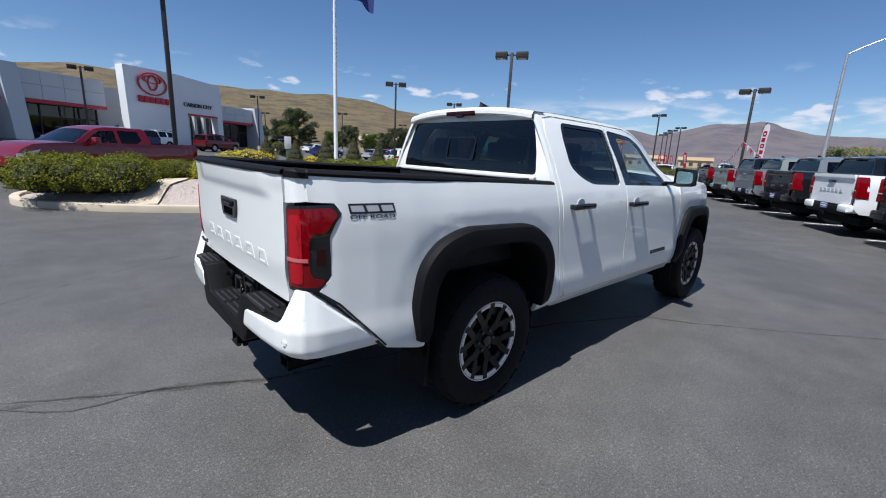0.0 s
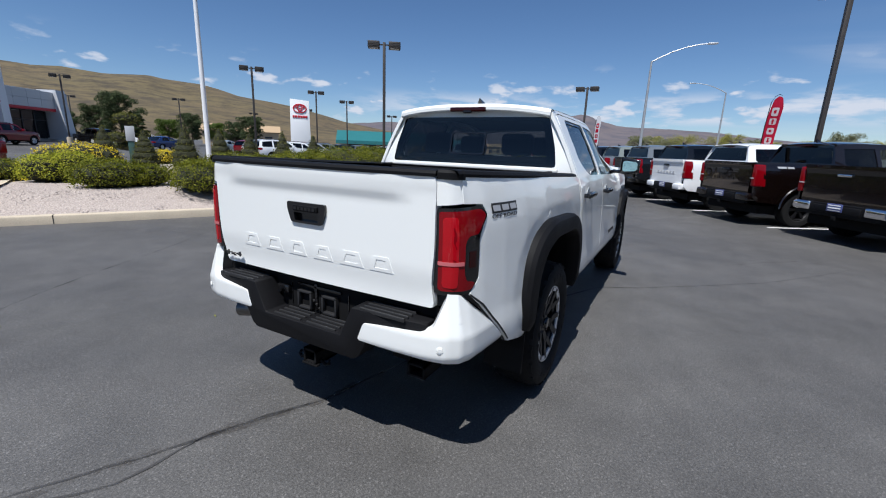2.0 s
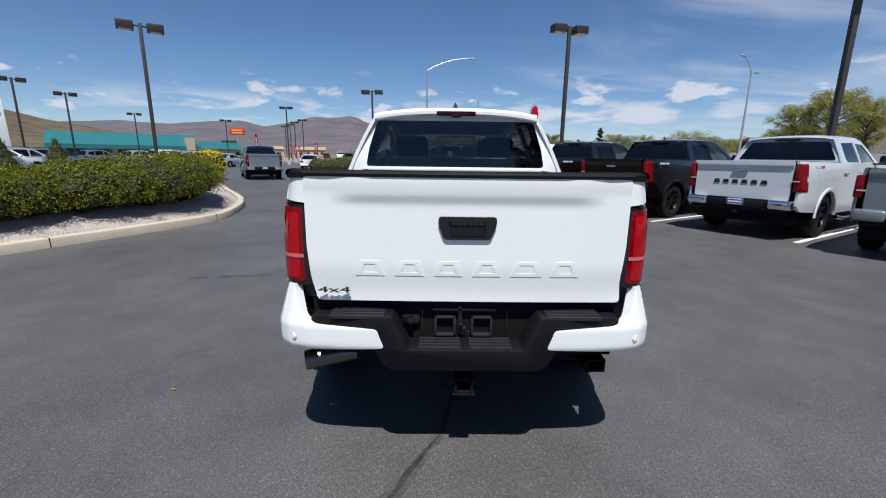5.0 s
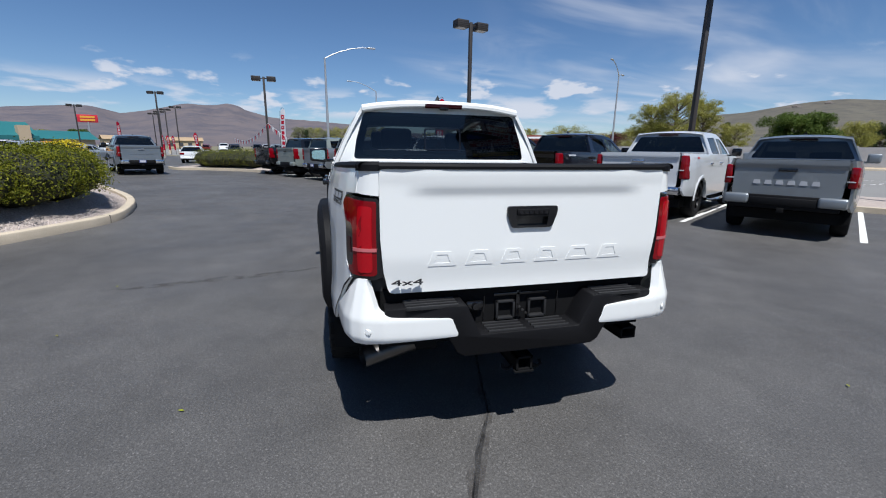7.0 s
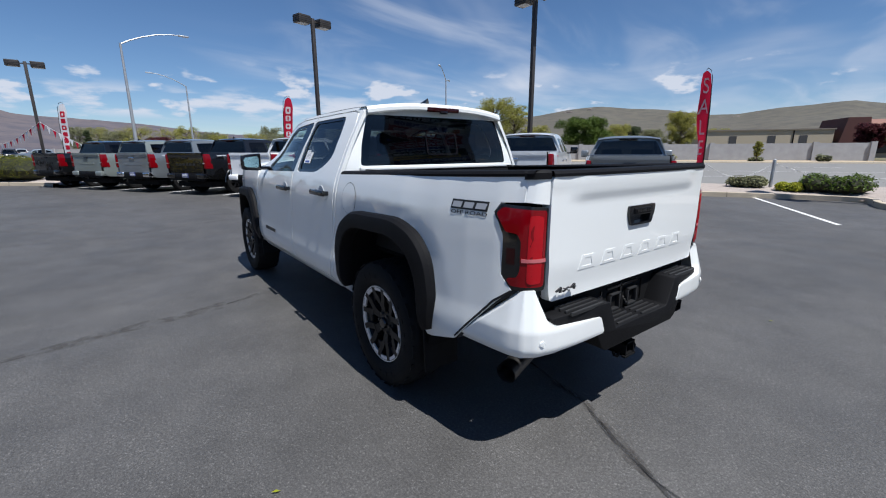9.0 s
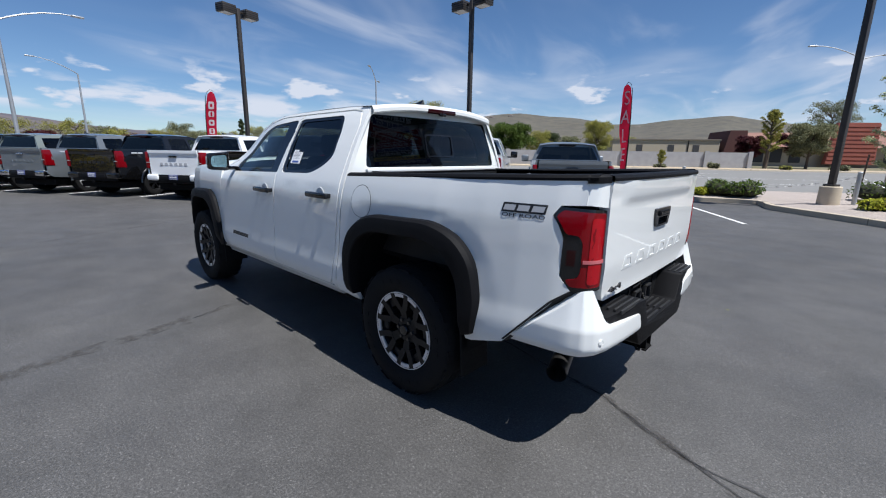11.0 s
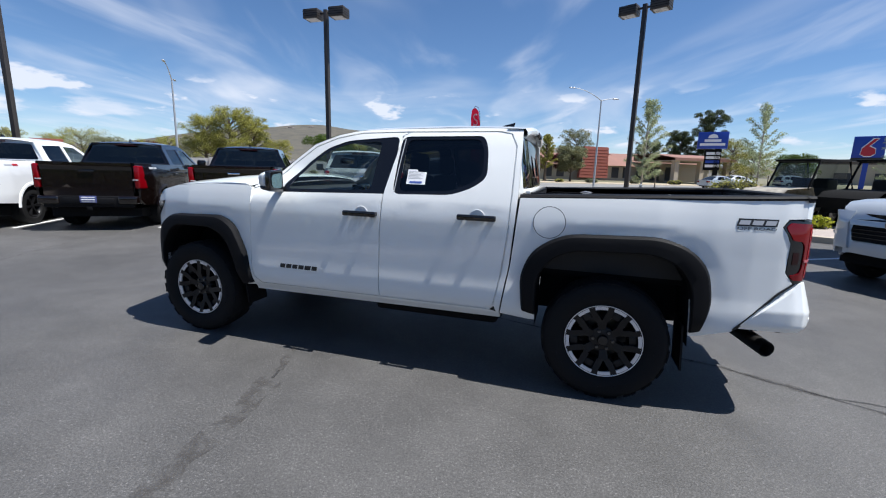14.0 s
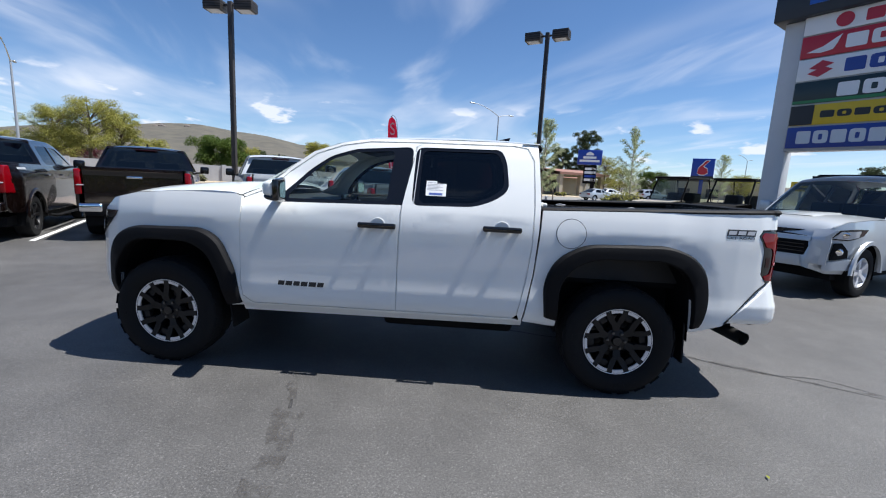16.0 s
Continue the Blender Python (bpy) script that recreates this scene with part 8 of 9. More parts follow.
part("roof", loft([[(-17, -1.0, 2.9), (-17, 7, 5.6), (-17, 15, 2.9)], [(9, -1.0, 2.9), (9, 7, 5.6), (9, 15, 2.9)]]), TEAL, ts, "teal metal roof")
part("fascia", box(-17, 9, -1.05, -0.9, 2.1, 2.95), TEAL, ts)
for x in (-14, -10, -6, -2, 2):
    part("window", box(x, x + 3.0, -0.06, 0.02, 0.3, 2.1), DARK_IN, ts, "dark shop window")
part("tower", box(6.2, 7.9, -1.3, 1.0, 0, 4.8), TAN, ts)
part("side_wing_roof", loft([[(9, 2, 2.5), (9, 8, 4.2), (9, 14, 2.5)], [(19, 2, 2.5), (19, 8, 4.2), (19, 14, 2.5)]]), TEAL, ts, "teal roof of the side wing")
part("side_wing", box(9, 18.5, 3, 13, -1, 2.5), TAN, ts)
# low tan houses behind the cars
for x, y, w_, d_, h_, rz, roofc in ((62, 88, 16, 9, 3.2, -40, TAN), (205, 84, 16, 12, 3.6, -60, TAN), (220, 67, 14, 10, 3.2, -70, PANEL)):
    hs = thing("low_building", Matrix.Translation((x, y, ground_z(x, y))) @ Matrix.Rotation(radians(rz), 4, "Z"), "low tan commercial building far off", "building", "far low buildings")
    part("wall", box(-w_ / 2, w_ / 2, 0, d_, -1, h_), TAN, hs)
    part("roof", loft([[(-w_ / 2 - 0.5, -0.5, h_), (-w_ / 2 - 0.5, d_ / 2, h_ + 1.6), (-w_ / 2 - 0.5, d_ + 0.5, h_)], [(w_ / 2 + 0.5, -0.5, h_), (w_ / 2 + 0.5, d_ / 2, h_ + 1.6), (w_ / 2 + 0.5, d_ + 0.5, h_)]]), surf("tan_roof", (0.38, 0.27, 0.16), 0.8), hs)
    for k in range(4):
        part("window", box(-w_ / 2 + 1 + k * w_ / 4, -w_ / 2 + 2.6 + k * w_ / 4, -0.05, 0.02, 0.6, min(h_ - 0.5, 2.2)), DARK_IN, hs, "dark window")
# red roadside sign
rs = thing("roadside_sign", Matrix.Translation((148.6, 71, ground_z(148.6, 71))) @ Matrix.Rotation(radians(-66), 4, "Z"), "red roadside sign with plain yellow bars on a pole", "sign")
part("pole", tube([(0, 0, 0), (0, 0, 8.0)], 0.2), GALV, rs)
part("board", box(-2.4, 2.4, -0.15, 0.15, 7.9, 10.1, 0.05), RED_BAND, rs)
for z0, z1 in ((9.15, 9.7), (8.3, 8.85)):
    part("bar", box(-1.7, 1.7, -0.22, -0.14, z0, z1), P_YELLOW, rs, "plain yellow bar")

# ---- across the street to the south ----
for name, v0, v1, mat, lab in (("road", -40, -17.5, STREET, "pale worn street asphalt"),):
    bm = bmesh.new()
    rows = []
    for i in range(41):
        u = -140 + 8 * i
        rows.append([bm.verts.new(uv(u, v, ground_z(*uv(u, v).xy) + 0.012)) for v in (v1, (v0 * 0.25 + v1 * 0.75), (v0 + v1) / 2, (v0 * 0.75 + v1 * 0.25), v0)])
    for a, b in zip(rows, rows[1:]):
        for i in range(4):
            bm.faces.new((a[i], a[i + 1], b[i + 1], b[i]))
    for f in bm.faces:
        f.normal_update()
        if f.normal.z < 0:
            f.normal_flip()
    solid(name, bm, mat, lab, "road", kind="structure")
for v, dash in ((-24, True), (-29, False), (-34, True)):
    for i in range(-14, 22):
        a, b = uv(i * 8, v), uv(i * 8 + (3 if dash else 8), v)
        solid("lane_line", strip([(a.x, a.y), (b.x, b.y)], 0.12, 0.02), WHITE_LINE, "painted lane line on the street", "lane line", "lane lines", kind="structure")
# planting strip and kerb at the foot of the parking row
ka = [uv(u, -13.15) for u in (28, 22, 16, 10, 4, -1.0, -4.2)]
kerb_pts = [(p.x, p.y) for p in ka[:6]] + [(0.55, -14.6), (-0.6, -13.1), (-1.9, -11.9), (-3.2, -10.7), (-4.5, -9.5), (-5.6, -8.6), (-7.0, -8.3), (-9.5, -9.5), (-14, -12.3)]
kp = kerb(kerb_pts[::-1], gutter=0.0)
stripbed = [(p.x, p.y) for p in smooth_path(kerb_pts, 2)] + [tuple(uv(u, -17.3).xy) for u in (-20, -10, 0, 10, 20, 28)]
sb, sb_dome = bed(stripbed, 0.10, "gravel_bed", GRAVEL, "gravel planting strip beside the street", 1.2, 1.0)
inner = [(-2.6, -15.6), (-3.6, -14.6), (-4.8, -13.9), (-6.4, -13.2), (-8.5, -13.0)]
kerb([tuple(p) for p in inner[::-1]], 0.15, 0.22)
# chain fence
posts = [(-2.2, -14.4), (-4.9, -12.6), (-8.4, -10.9), (2.6, -15.6), (4.2, -14.3)]
for x, y in posts[:3] + posts[3:4]:
    cp = thing("chain_post", Matrix.Translation((x, y, sb_dome(x, y)[2] - 0.03)), "short galvanised chain fence post", "post", "chain fence posts")
    part("post", tube([(0, 0, -0.05), (0, 0, 0.95)], 0.055, 12), GALV, cp)
    part("cap", lathe([(0.0, 0.03), (0.04, 0.02), (0.062, 0.0)], 12, "z"), GALV, cp, m=Matrix.Translation((0, 0, 0.95)))
CHAIN = surf("pale_chain", (0.5, 0.5, 0.5), 0.5, 0.5)
for (ax, ay), (bx, by) in (((-8.4, -10.9), (-4.9, -12.6)), ((-4.9, -12.6), (-2.2, -14.4)), ((-2.2, -14.4), (2.6, -15.6)), ((2.6, -15.6), (4.2, -14.2)), ((4.2, -14.2), (8.5, -11.4))):
    za, zb = sb_dome(ax, ay)[2] + 0.8, sb_dome(bx, by)[2] + 0.8
    n = 30
    pts = [Vector((ax + (bx - ax) * i / n, ay + (by - ay) * i / n, za + (zb - za) * i / n - 0.45 * math.sin(math.pi * i / n))) for i in range(n + 1)]
    bm = []
    for i in range(n):
        p, q = pts[i], pts[i + 1]
        e = (q - p) * 0.62
        c = (p + q) / 2
        side = Vector((0, 0, 0.020)) if i % 2 else Vector((-(q - p).y, (q - p).x, 0)).normalized() * 0.020
        ring = [c + e * 0.5 * math.cos(t) + side * math.sin(t) for t in (2 * math.pi * k / 8 for k in range(9))]
        bm.append(tube(ring, 0.007, 4, False))
    solid("chain", join(*bm), CHAIN, "pale sagging chain between the posts", "chain", "fence chains")
for x, y, w_, h_, s, lf, lab in ((3.2, -15.2, 1.0, 0.42, 61, LEAF_GREY, "low sage bush in the planting strip"), (0.9, -15.3, 1.5, 0.55, 62, LEAF_GREEN, "low green bush at the kerb"), (1.9, -14.9, 0.6, 0.3, 63, LEAF_LIME, "small lime green bush in gravel"), (-2.9, -13.1, 1.1, 0.34, 64, LEAF_LIME, "low bright yellow-green bush"), (-5.9, -10.2, 0.9, 0.35, 65, LEAF_LIME, "low yellow-green bush by the kerb"), (-4.5, -11.3, 0.9, 0.35, 66, LEAF_GREEN, "low green bush in the gravel"), (-3.6, -16.2, 2.6, 0.75, 67, LEAF_GREEN, "spreading green juniper in the planting strip"), (-5.6, -15.6, 2.6, 0.8, 68, LEAF_GREEN, "spreading green juniper in the planting strip"), (-7.9, -15.2, 3.0, 0.9, 69, LEAF_GREEN, "spreading green juniper in the planting strip"), (-5.4, -14.6, 1.3, 1.3, 70, LEAF_SPRING, "loose spring-green bush in the strip"), (-10.0, -14.2, 2.4, 0.8, 71, LEAF_GREEN, "spreading green juniper in the planting strip")):
    shrub("low_bush", x, y, mound(w_, w_ * 0.75, h_, s, 4), 2400, 0.04, s, lf, lab, "bush", "bushes in the planting strip", z=sb_dome(x, y)[2] - 0.02, clump=0.12)

# young trees in the strip and by the street
for x, y, h_, sp_, s, lf, lab in ((-3.1, -21.0, 5.4, 2.3, 81, LEAF_PALE, "young slim tree in pale blossom and new leaf"), (-11.7, -30.8, 6.5, 2.6, 82, LEAF_PALE, "young slim tree in pale new leaf"), (-28.5, -48.3, 6.3, 2.9, 83, LEAF_PALE, "young tree in pale new leaf")):
    tree("young_tree", x, y, h_, sp_, s, lf, lab, 0.055, BARK_PALE, 6500, 0.050, "column", 0.22, True, "young street trees")
    for dx in (-0.7, 0.7):
        solid("tree_stake", tube([(x + dx, y, ground_z(x, y) - 0.1), (x + dx * 0.9, y, ground_z(x, y) + 1.7)], 0.03), BARK, "slim wooden tree stake in the soil", "stake", "tree stakes")

# grey block wall on the far side
WALL_BLOCK = surf("grey_block_wall", (0.36, 0.36, 0.37), 0.9, var=0.10, scale=0.5, fine=0.1, bscale=2.0)
for u0, u1 in ((-22, 6), (6, 34), (34, 62), (62, 100)):
    pts = [uv(u, -45) for u in (u0, u1)]
    z = ground_z(*pts[0].xy)
    wb = prism([(u0, -0.5), (u1, -0.5), (u1, 1.55), (u0, 1.55)], lambda u, zz: tuple(uv(u, -45, ground_z(*uv(u, -45).xy) + zz)), tuple(V * -0.2))
    solid("wall_street", wb, WALL_BLOCK, "long grey block wall across the street", "wall", kind="structure")
    for u in range(int(u0), int(u1), 4):
        p = uv(u, -44.95, ground_z(*uv(u, -45).xy))
        solid("wall_pier", box(-0.2, 0.2, -0.12, 0.12, -0.3, 1.65), WALL_BLOCK, "grey block pier in the wall", "wall pier", "wall piers", kind="structure", m=Matrix.Translation(p) @ GRID_M)
soil = surf("tan_soil", (0.42, 0.33, 0.22), 0.95, var=0.2, scale=0.4, fine=0.2, bscale=10)
bm = bmesh.new()
rows = [[bm.verts.new(uv(-60 + 8 * i, v, ground_z(*uv(-60 + 8 * i, v).xy) + 0.03)) for v in (-40, -45)] for i in range(24)]
for a, b in zip(rows, rows[1:]):
    f = bm.faces.new((a[1], b[1], b[0], a[0]))
    f.normal_update()
    if f.normal.z < 0:
        f.normal_flip()
solid("soil_strip", bm, soil, "tan soil strip along the wall", "soil", kind="structure")
kerb([tuple(uv(u, -40).xy) for u in (100, 60, 20, -20, -60)], 0.2, 0.15)
rnd = random.Random(21)
for i in range(22):
    u = -40 + i * 5.5 + rnd.uniform(-1, 1)
    p = uv(u, -42.5)
    shrub("desert_bush", p.x, p.y, mound(rnd.uniform(0.8, 1.5), 0.8, rnd.uniform(0.4, 0.7), i, 3), 260, 0.09, 200 + i, LEAF_GREY if i % 3 else LEAF_SPRING, "small dry bush on the soil strip", "bush", "bushes along the wall", z=ground_z(p.x, p.y))
BRD_YELLOW = surf("board_yellow", (0.66, 0.45, 0.015), 0.35)
# trees along the wall and beyond: azimuth and distance from the lot, height above eye level, spread
T9, T12, T16, T0 = (-2.24, 2.10), (-0.99, 3.15), (1.09, 3.86), (-1.80, -2.42)


def bearing(eye, az, d):
    return eye[0] + d * math.cos(radians(az)), eye[1] + d * math.sin(radians(az))


specs = [
    # eye, azimuth, distance, top elevation, spread, leaf, shape, leaf count, label
    (T9, -55.0, 54, 3.5, 5.6, LEAF_GREEN, "round", 5200, "full green tree by the block wall"),
    (T9, -65.6, 50, 4.1, 3.3, LEAF_SPRING, "round", 3400, "light green spring tree by the wall"),
    (T9, -73.1, 46, 0.9, 1.0, LEAF_SPRING, "column", 500, "small young tree by the wall"),
    (T16, -44.3, 62, 5.3, 5.0, LEAF_SPRING, "round", 3600, "willowy spring-green tree behind the pickups"),
    (T16, -46.9, 60, 6.4, 5.6, LEAF_SPRING, "round", 4200, "willowy spring-green tree behind the pickups"),
    (T16, -49.5, 64, 5.6, 4.6, LEAF_SPRING, "round", 3400, "willowy spring-green tree behind the pickups"),
    (T16, -52.3, 70, 3.0, 4.2, LEAF_SPRING, "round", 2200, "low spring-green tree behind the wall"),
    (T16, -61.8, 75, 2.9, 4.2, LEAF_SPRING, "round", 2200, "low spring-green tree behind the wall"),
    (T9, -48.2, 84, 3.4, 2.6, LEAF_DARK, "cone", 2200, "dark pointed conifer behind the wall"),
    (T9, -60.4, 88, 2.7, 4.0, LEAF_DARK, "round", 2200, "dark green tree behind the wall"),
    (T9, -58.6, 80, 2.4, 5.0, LEAF_SPRING, "round", 2000, "spring-green tree behind the wall"),
    (T9, -62.6, 84, 2.2, 4.6, LEAF_GREY, "round", 2000, "grey-green tree behind the wall"),
    (T9, -69.2, 82, 2.2, 4.0, LEAF_SPRING, "round", 1800, "spring-green tree behind the wall"),
    (T12, -83.1, 58, 2.2, 2.7, LEAF_PLUM, "round", 1800, "dark plum tree by the motel"),
    (T12, -84.7, 55, 5.0, 2.9, LEAF_SPRING, "column", 2600, "slim light green tree by the motel"),
    (T12, -88.0, 57, 3.2, 4.4, LEAF_GREY, "round", 3200, "grey-green tree by the motel"),
    (T12, -86.2, 66, 2.4, 3.0, LEAF_PLUM, "round", 1400, "dark plum tree by the motel"),
    (T12, -88.9, 96, 5.4, 7.4, LEAF_GREY, "round", 3200, "tall grey-green tree behind the motel"),
    (T12, -97.6, 98, 4.0, 5.4, LEAF_DARK, "round", 2600, "dark tree behind the motel canopy"),
    (T16, -104.6, 92, 7.2, 6.2, LEAF_DARK, "round", 6500, "tall dark pine behind the motel sign"),
    (T16, -101.9, 94, 5.0, 5.8, LEAF_DARK, "round", 5500, "dark spreading pine behind the motel sign"),
    (T16, -107.1, 76, 4.0, 5.2, LEAF_SPRING, "round", 3000, "spring-green tree by the motel sign"),
    (T16, -109.0, 84, 2.7, 5.6, LEAF_SPRING, "round", 2600, "spring-green bushy tree by the street"),
    (T16, -112.6, 90, 2.4, 6.0, LEAF_GREEN, "round", 2600, "green bushy tree by the street"),
    (T16, -121.5, 100, 2.2, 6.0, LEAF_SPRING, "round", 2200, "spring-green tree past the signs"),
    (T16, -131.5, 90, 3.4, 4.0, LEAF_DARK, "round", 2200, "dark tree past the pylon"),
    # foot of the north hill
    (T0, 66.4, 92, 4.3, 6.0, LEAF_DARK, "round", 5500, "tall dark green pine below the hill"),
    (T0, 68.4, 96, 3.0, 4.4, LEAF_DARK, "round", 2600, "dark green tree below the hill"),
    (T0, 64.9, 90, 2.6, 3.6, LEAF_DARK, "cone", 2400, "dark green conifer below the hill"),
    (T0, 60.0, 88, 2.8, 4.2, LEAF_DARK, "round", 2800, "dark green tree below the hill"),
    (T0, 53.8, 92, 2.9, 4.4, LEAF_DARK, "round", 2800, "dark green tree below the hill"),
    (T0, 55.6, 96, 2.2, 4.2, LEAF_DARK, "round", 2200, "dark green tree below the hill"),
    (T0, 57.6, 99, 1.9, 4.4, LEAF_GREEN, "round", 2000, "green tree beside the far lot"),
    (T0, 70.8, 92, 2.2, 3.6, LEAF_DARK, "round", 2200, "dark green tree below the hill"),
    ((-2.89, -0.12), 31.0, 130, 1.3, 6.0, LEAF_GREEN, "round", 2000, "green tree beyond the far lot"),
    ((-2.89, -0.12), 29.2, 140, 1.2, 6.0, LEAF_SPRING, "round", 2000, "spring-green tree beyond the far lot"),
    ((-2.89, -0.12), 26.0, 135, 1.4, 4.5, LEAF_GREEN, "round", 1800, "green tree beyond the far lot"),
    (T0, 62.2, 99, 2.0, 4.4, LEAF_GREEN, "round", 2000, "green tree beside the far lot"),
]
rnd = random.Random(33)
# the long mixed row beyond the pickups
for i in range(30):
    lf = (LEAF_SPRING, LEAF_SPRING, LEAF_GREY, LEAF_SPRING, LEAF_PLUM)[i % 5 if i % 11 else 2]
    lab = ("plum-red" if lf is LEAF_PLUM else "grey-green" if lf is LEAF_GREY else "spring-green") + " tree in the row beyond the lot"
    specs.append((T9, 3.0 - i * 1.62 + rnd.uniform(-0.4, 0.4), rnd.uniform(92, 128), rnd.uniform(1.7, 3.1) * (0.75 if lf is LEAF_PLUM else 1) * (0.8 if i < 5 else 1), rnd.uniform(5.0, 7.5), lf, "round", 1500, lab))
specs.append((T9, -21.6, 90, 3.7, 2.4, LEAF_DARK, "cone", 2200, "dark pointed conifer in the row"))
specs.append((T9, 2.4, 90, 2.2, 2.2, LEAF_DARK, "cone", 1800, "dark pointed conifer in the row"))
for i, (eye, az, d, el, s_, lf, sh, cnt, lab) in enumerate(specs):
    x, y = bearing(eye, az, d)
    h_ = 1.45 + d * math.tan(radians(el)) - ground_z(x, y)
    tree("tree", x, y, h_, s_, 300 + i, lf, lab, min(0.2, 0.03 * h_), BARK, int(cnt * (3.6 if d < 70 else 2.2)), (0.05 + 0.0011 * d) * (0.72 if lf is LEAF_SPRING else 1), sh, 0.16 if d > 75 else 0.28, lf is LEAF_SPRING, "trees round the lot")
# beige building and motel, all along one front
BEIGE = surf("beige_stucco", (0.42, 0.36, 0.275), 0.9, var=0.06, scale=0.4)
TILE_RED = surf("red_roof_slats", (0.32, 0.095, 0.065), 0.7, var=0.15, scale=1.0)
BROWN_ROOF = surf("brown_shingle", (0.24, 0.125, 0.095), 0.85, var=0.2, scale=1.0)
WINE = surf("dark_wine_shingle", (0.085, 0.032, 0.028), 0.85, var=0.2, scale=1.0)
bb = thing("beige_building", Matrix.Translation(uv(0, -54, 0.6)) @ GRID_M, "long low beige building behind the block wall", "building")
part("wall", box(-22.6, -10.5, -9, 0, -1, 2.95), BEIGE, bb)
part("roof", box(-22.7, -10.4, -9.1, 0.12, 2.95, 3.08), surf("roof_edge", (0.20, 0.17, 0.14), 0.8), bb, "thin roof edge")
for x in (-20.4, -17.6, -14.0):
    part("window", box(x, x + 0.7, -0.02, 0.04, 1.5, 2.4), DARK_IN, bb, "dark window")
part("downpipe", box(-19.2, -19.1, 0.0, 0.08, 0, 2.9), UNDER, bb)
mo = thing("motel", Matrix.Translation(uv(0, -54, 0.8)) @ GRID_M, "low motel with brown roofs and an entrance canopy", "building")
part("gable_end", prism([(-25.6, -0.5), (-22.6, -0.5), (-23.4, 3.9), (-25.2, 3.9)], lambda x, z: (x, 0.4, z), (0, -6, 0)), WINE, mo, "leaning dark wine roof end")
part("wall", box(-44, -25.4, -9, -0.4, -1, 2.2), BEIGE, mo)
part("roof", loft([[(x, 0.6, 2.1), (x, -4, 3.9), (x, -9.5, 2.1)] for x in (-44.5, -25.2)]), BROWN_ROOF, mo, "brown shingle roof")
sl = part("slatted_wall", prism([(-38.2, 0.2), (-33.2, 0.2), (-33.9, 4.75), (-37.9, 4.75)], lambda x, z: (x, 0.9, z), (0, -0.4, 0)), TILE_RED, mo, "red slatted wall")
for k in range(10):
    f = k / 10
    part("slat", box(-38.1 + 0.2 * f, -33.3 - 0.6 * f, 0.9, 1.02, 0.25 + 0.45 * k, 0.55 + 0.45 * k), TILE_RED, sl)
part("canopy", loft([[(x, y, z) for y, z in ((7.5, 3.0), (7.5, 3.35), (3, 4.0), (-1, 3.9), (-1, 3.0))] for x in (-55, -44)]), BROWN_ROOF, mo, "brown canopy roof")
part("canopy_soffit", box(-54.8, -44.2, -0.8, 7.3, 2.9, 3.0), BEIGE, mo)
for x in (-54.3, -49.6, -45.2):
    part("canopy_post", box(x, x + 0.7, 6.4, 7.1, -0.8, 3.0), BEIGE, mo)
part("back_wing", box(-60, -44, -14, -2, -1, 2.9), BEIGE, mo, "beige rear wing")
part("back_wing_roof", loft([[(x, -1.2, 2.8), (x, -8, 4.4), (x, -14.5, 2.8)] for x in (-60.5, -44)]), BROWN_ROOF, mo)
for x in (-43, -41, -31.5, -29.5, -27.6):
    part("window", box(x, x + 1.2, -0.42, -0.34, 0.3, 1.9), DARK_IN, mo, "dark window")
for x in (-53, -50, -47.4):
    part("window", box(x, x + 1.8, -2.02, -1.94, 0.0, 2.2), DARK_IN, mo, "dark window")
# long flat shop behind the number sign
fx_, fy_ = bearing(T16, -119.5, 150)
fs = thing("flat_shop", Matrix.Translation((fx_, fy_, 0.5)) @ Matrix.Rotation(radians(-29.5), 4, "Z"), "long flat-roofed brown shop beyond the street", "building")
part("wall", box(-11, 13, -1, 10, -1, 5.0), BEIGE, fs)
part("roof", box(-11.3, 13.3, -1.3, 10, 5.0, 6.2), surf("dark_brown_parapet", (0.13, 0.10, 0.085), 0.8), fs, "dark brown parapet")
for x in (-7, 0, 7):
    part("window", box(x, x + 3, 10.0, 10.1, 0.6, 3.0), DARK_IN, fs, "dark shop window")
    part("window", box(x, x + 3, -1.1, -1.0, 0.6, 3.0), DARK_IN, fs, "dark shop window")

# roadside signs: plain boards with bars
BLUE_BOARD = surf("blue_sign_board", (0.015, 0.055, 0.36), 0.4, var=0.05)
sx, sy = bearing(T16, -105.15, 69)
s1 = thing("motel_sign", Matrix.Translation((sx, sy, 0)) @ Matrix.Rotation(radians(345), 4, "Z"), "blue roadside sign with white bars on a dark post", "sign")
part("post", box(-1.0, -0.4, -0.2, 0.2, 0, 5.4), UNDER, s1)
part("board", box(-1.75, 1.75, -0.25, 0.25, 5.35, 7.55, 0.05), BLUE_BOARD, s1)
part("arc", prism([(-0.6, 6.75), (0.6, 6.75), (0.45, 7.1), (0, 7.3), (-0.45, 7.1)], lambda x, z: (x, 0.27, z), (0, 0.04, 0)), PAPER, s1, "plain white arch shape", smooth=False)
for z0, z1, a in ((6.25, 6.58, 0.95), (5.75, 6.08, 1.45)):
    part("bar", box(-a, a, 0.26, 0.31, z0, z1), PAPER, s1, "plain white bar", smooth=False)
part("panel_back", box(-1.15, 0.75, -0.15, 0.15, 2.5, 5.3), UNDER, s1, "dark panel board")
for z0 in (4.55, 4.0, 3.45, 2.9):
    part("panel", box(-1.05, 0.55, 0.15, 0.2, z0, z0 + 0.36), PAPER if z0 != 3.45 else BLUE_BOARD, s1, "plain sign panel", smooth=False)
sx, sy = bearing(T16, -117.65, 90)
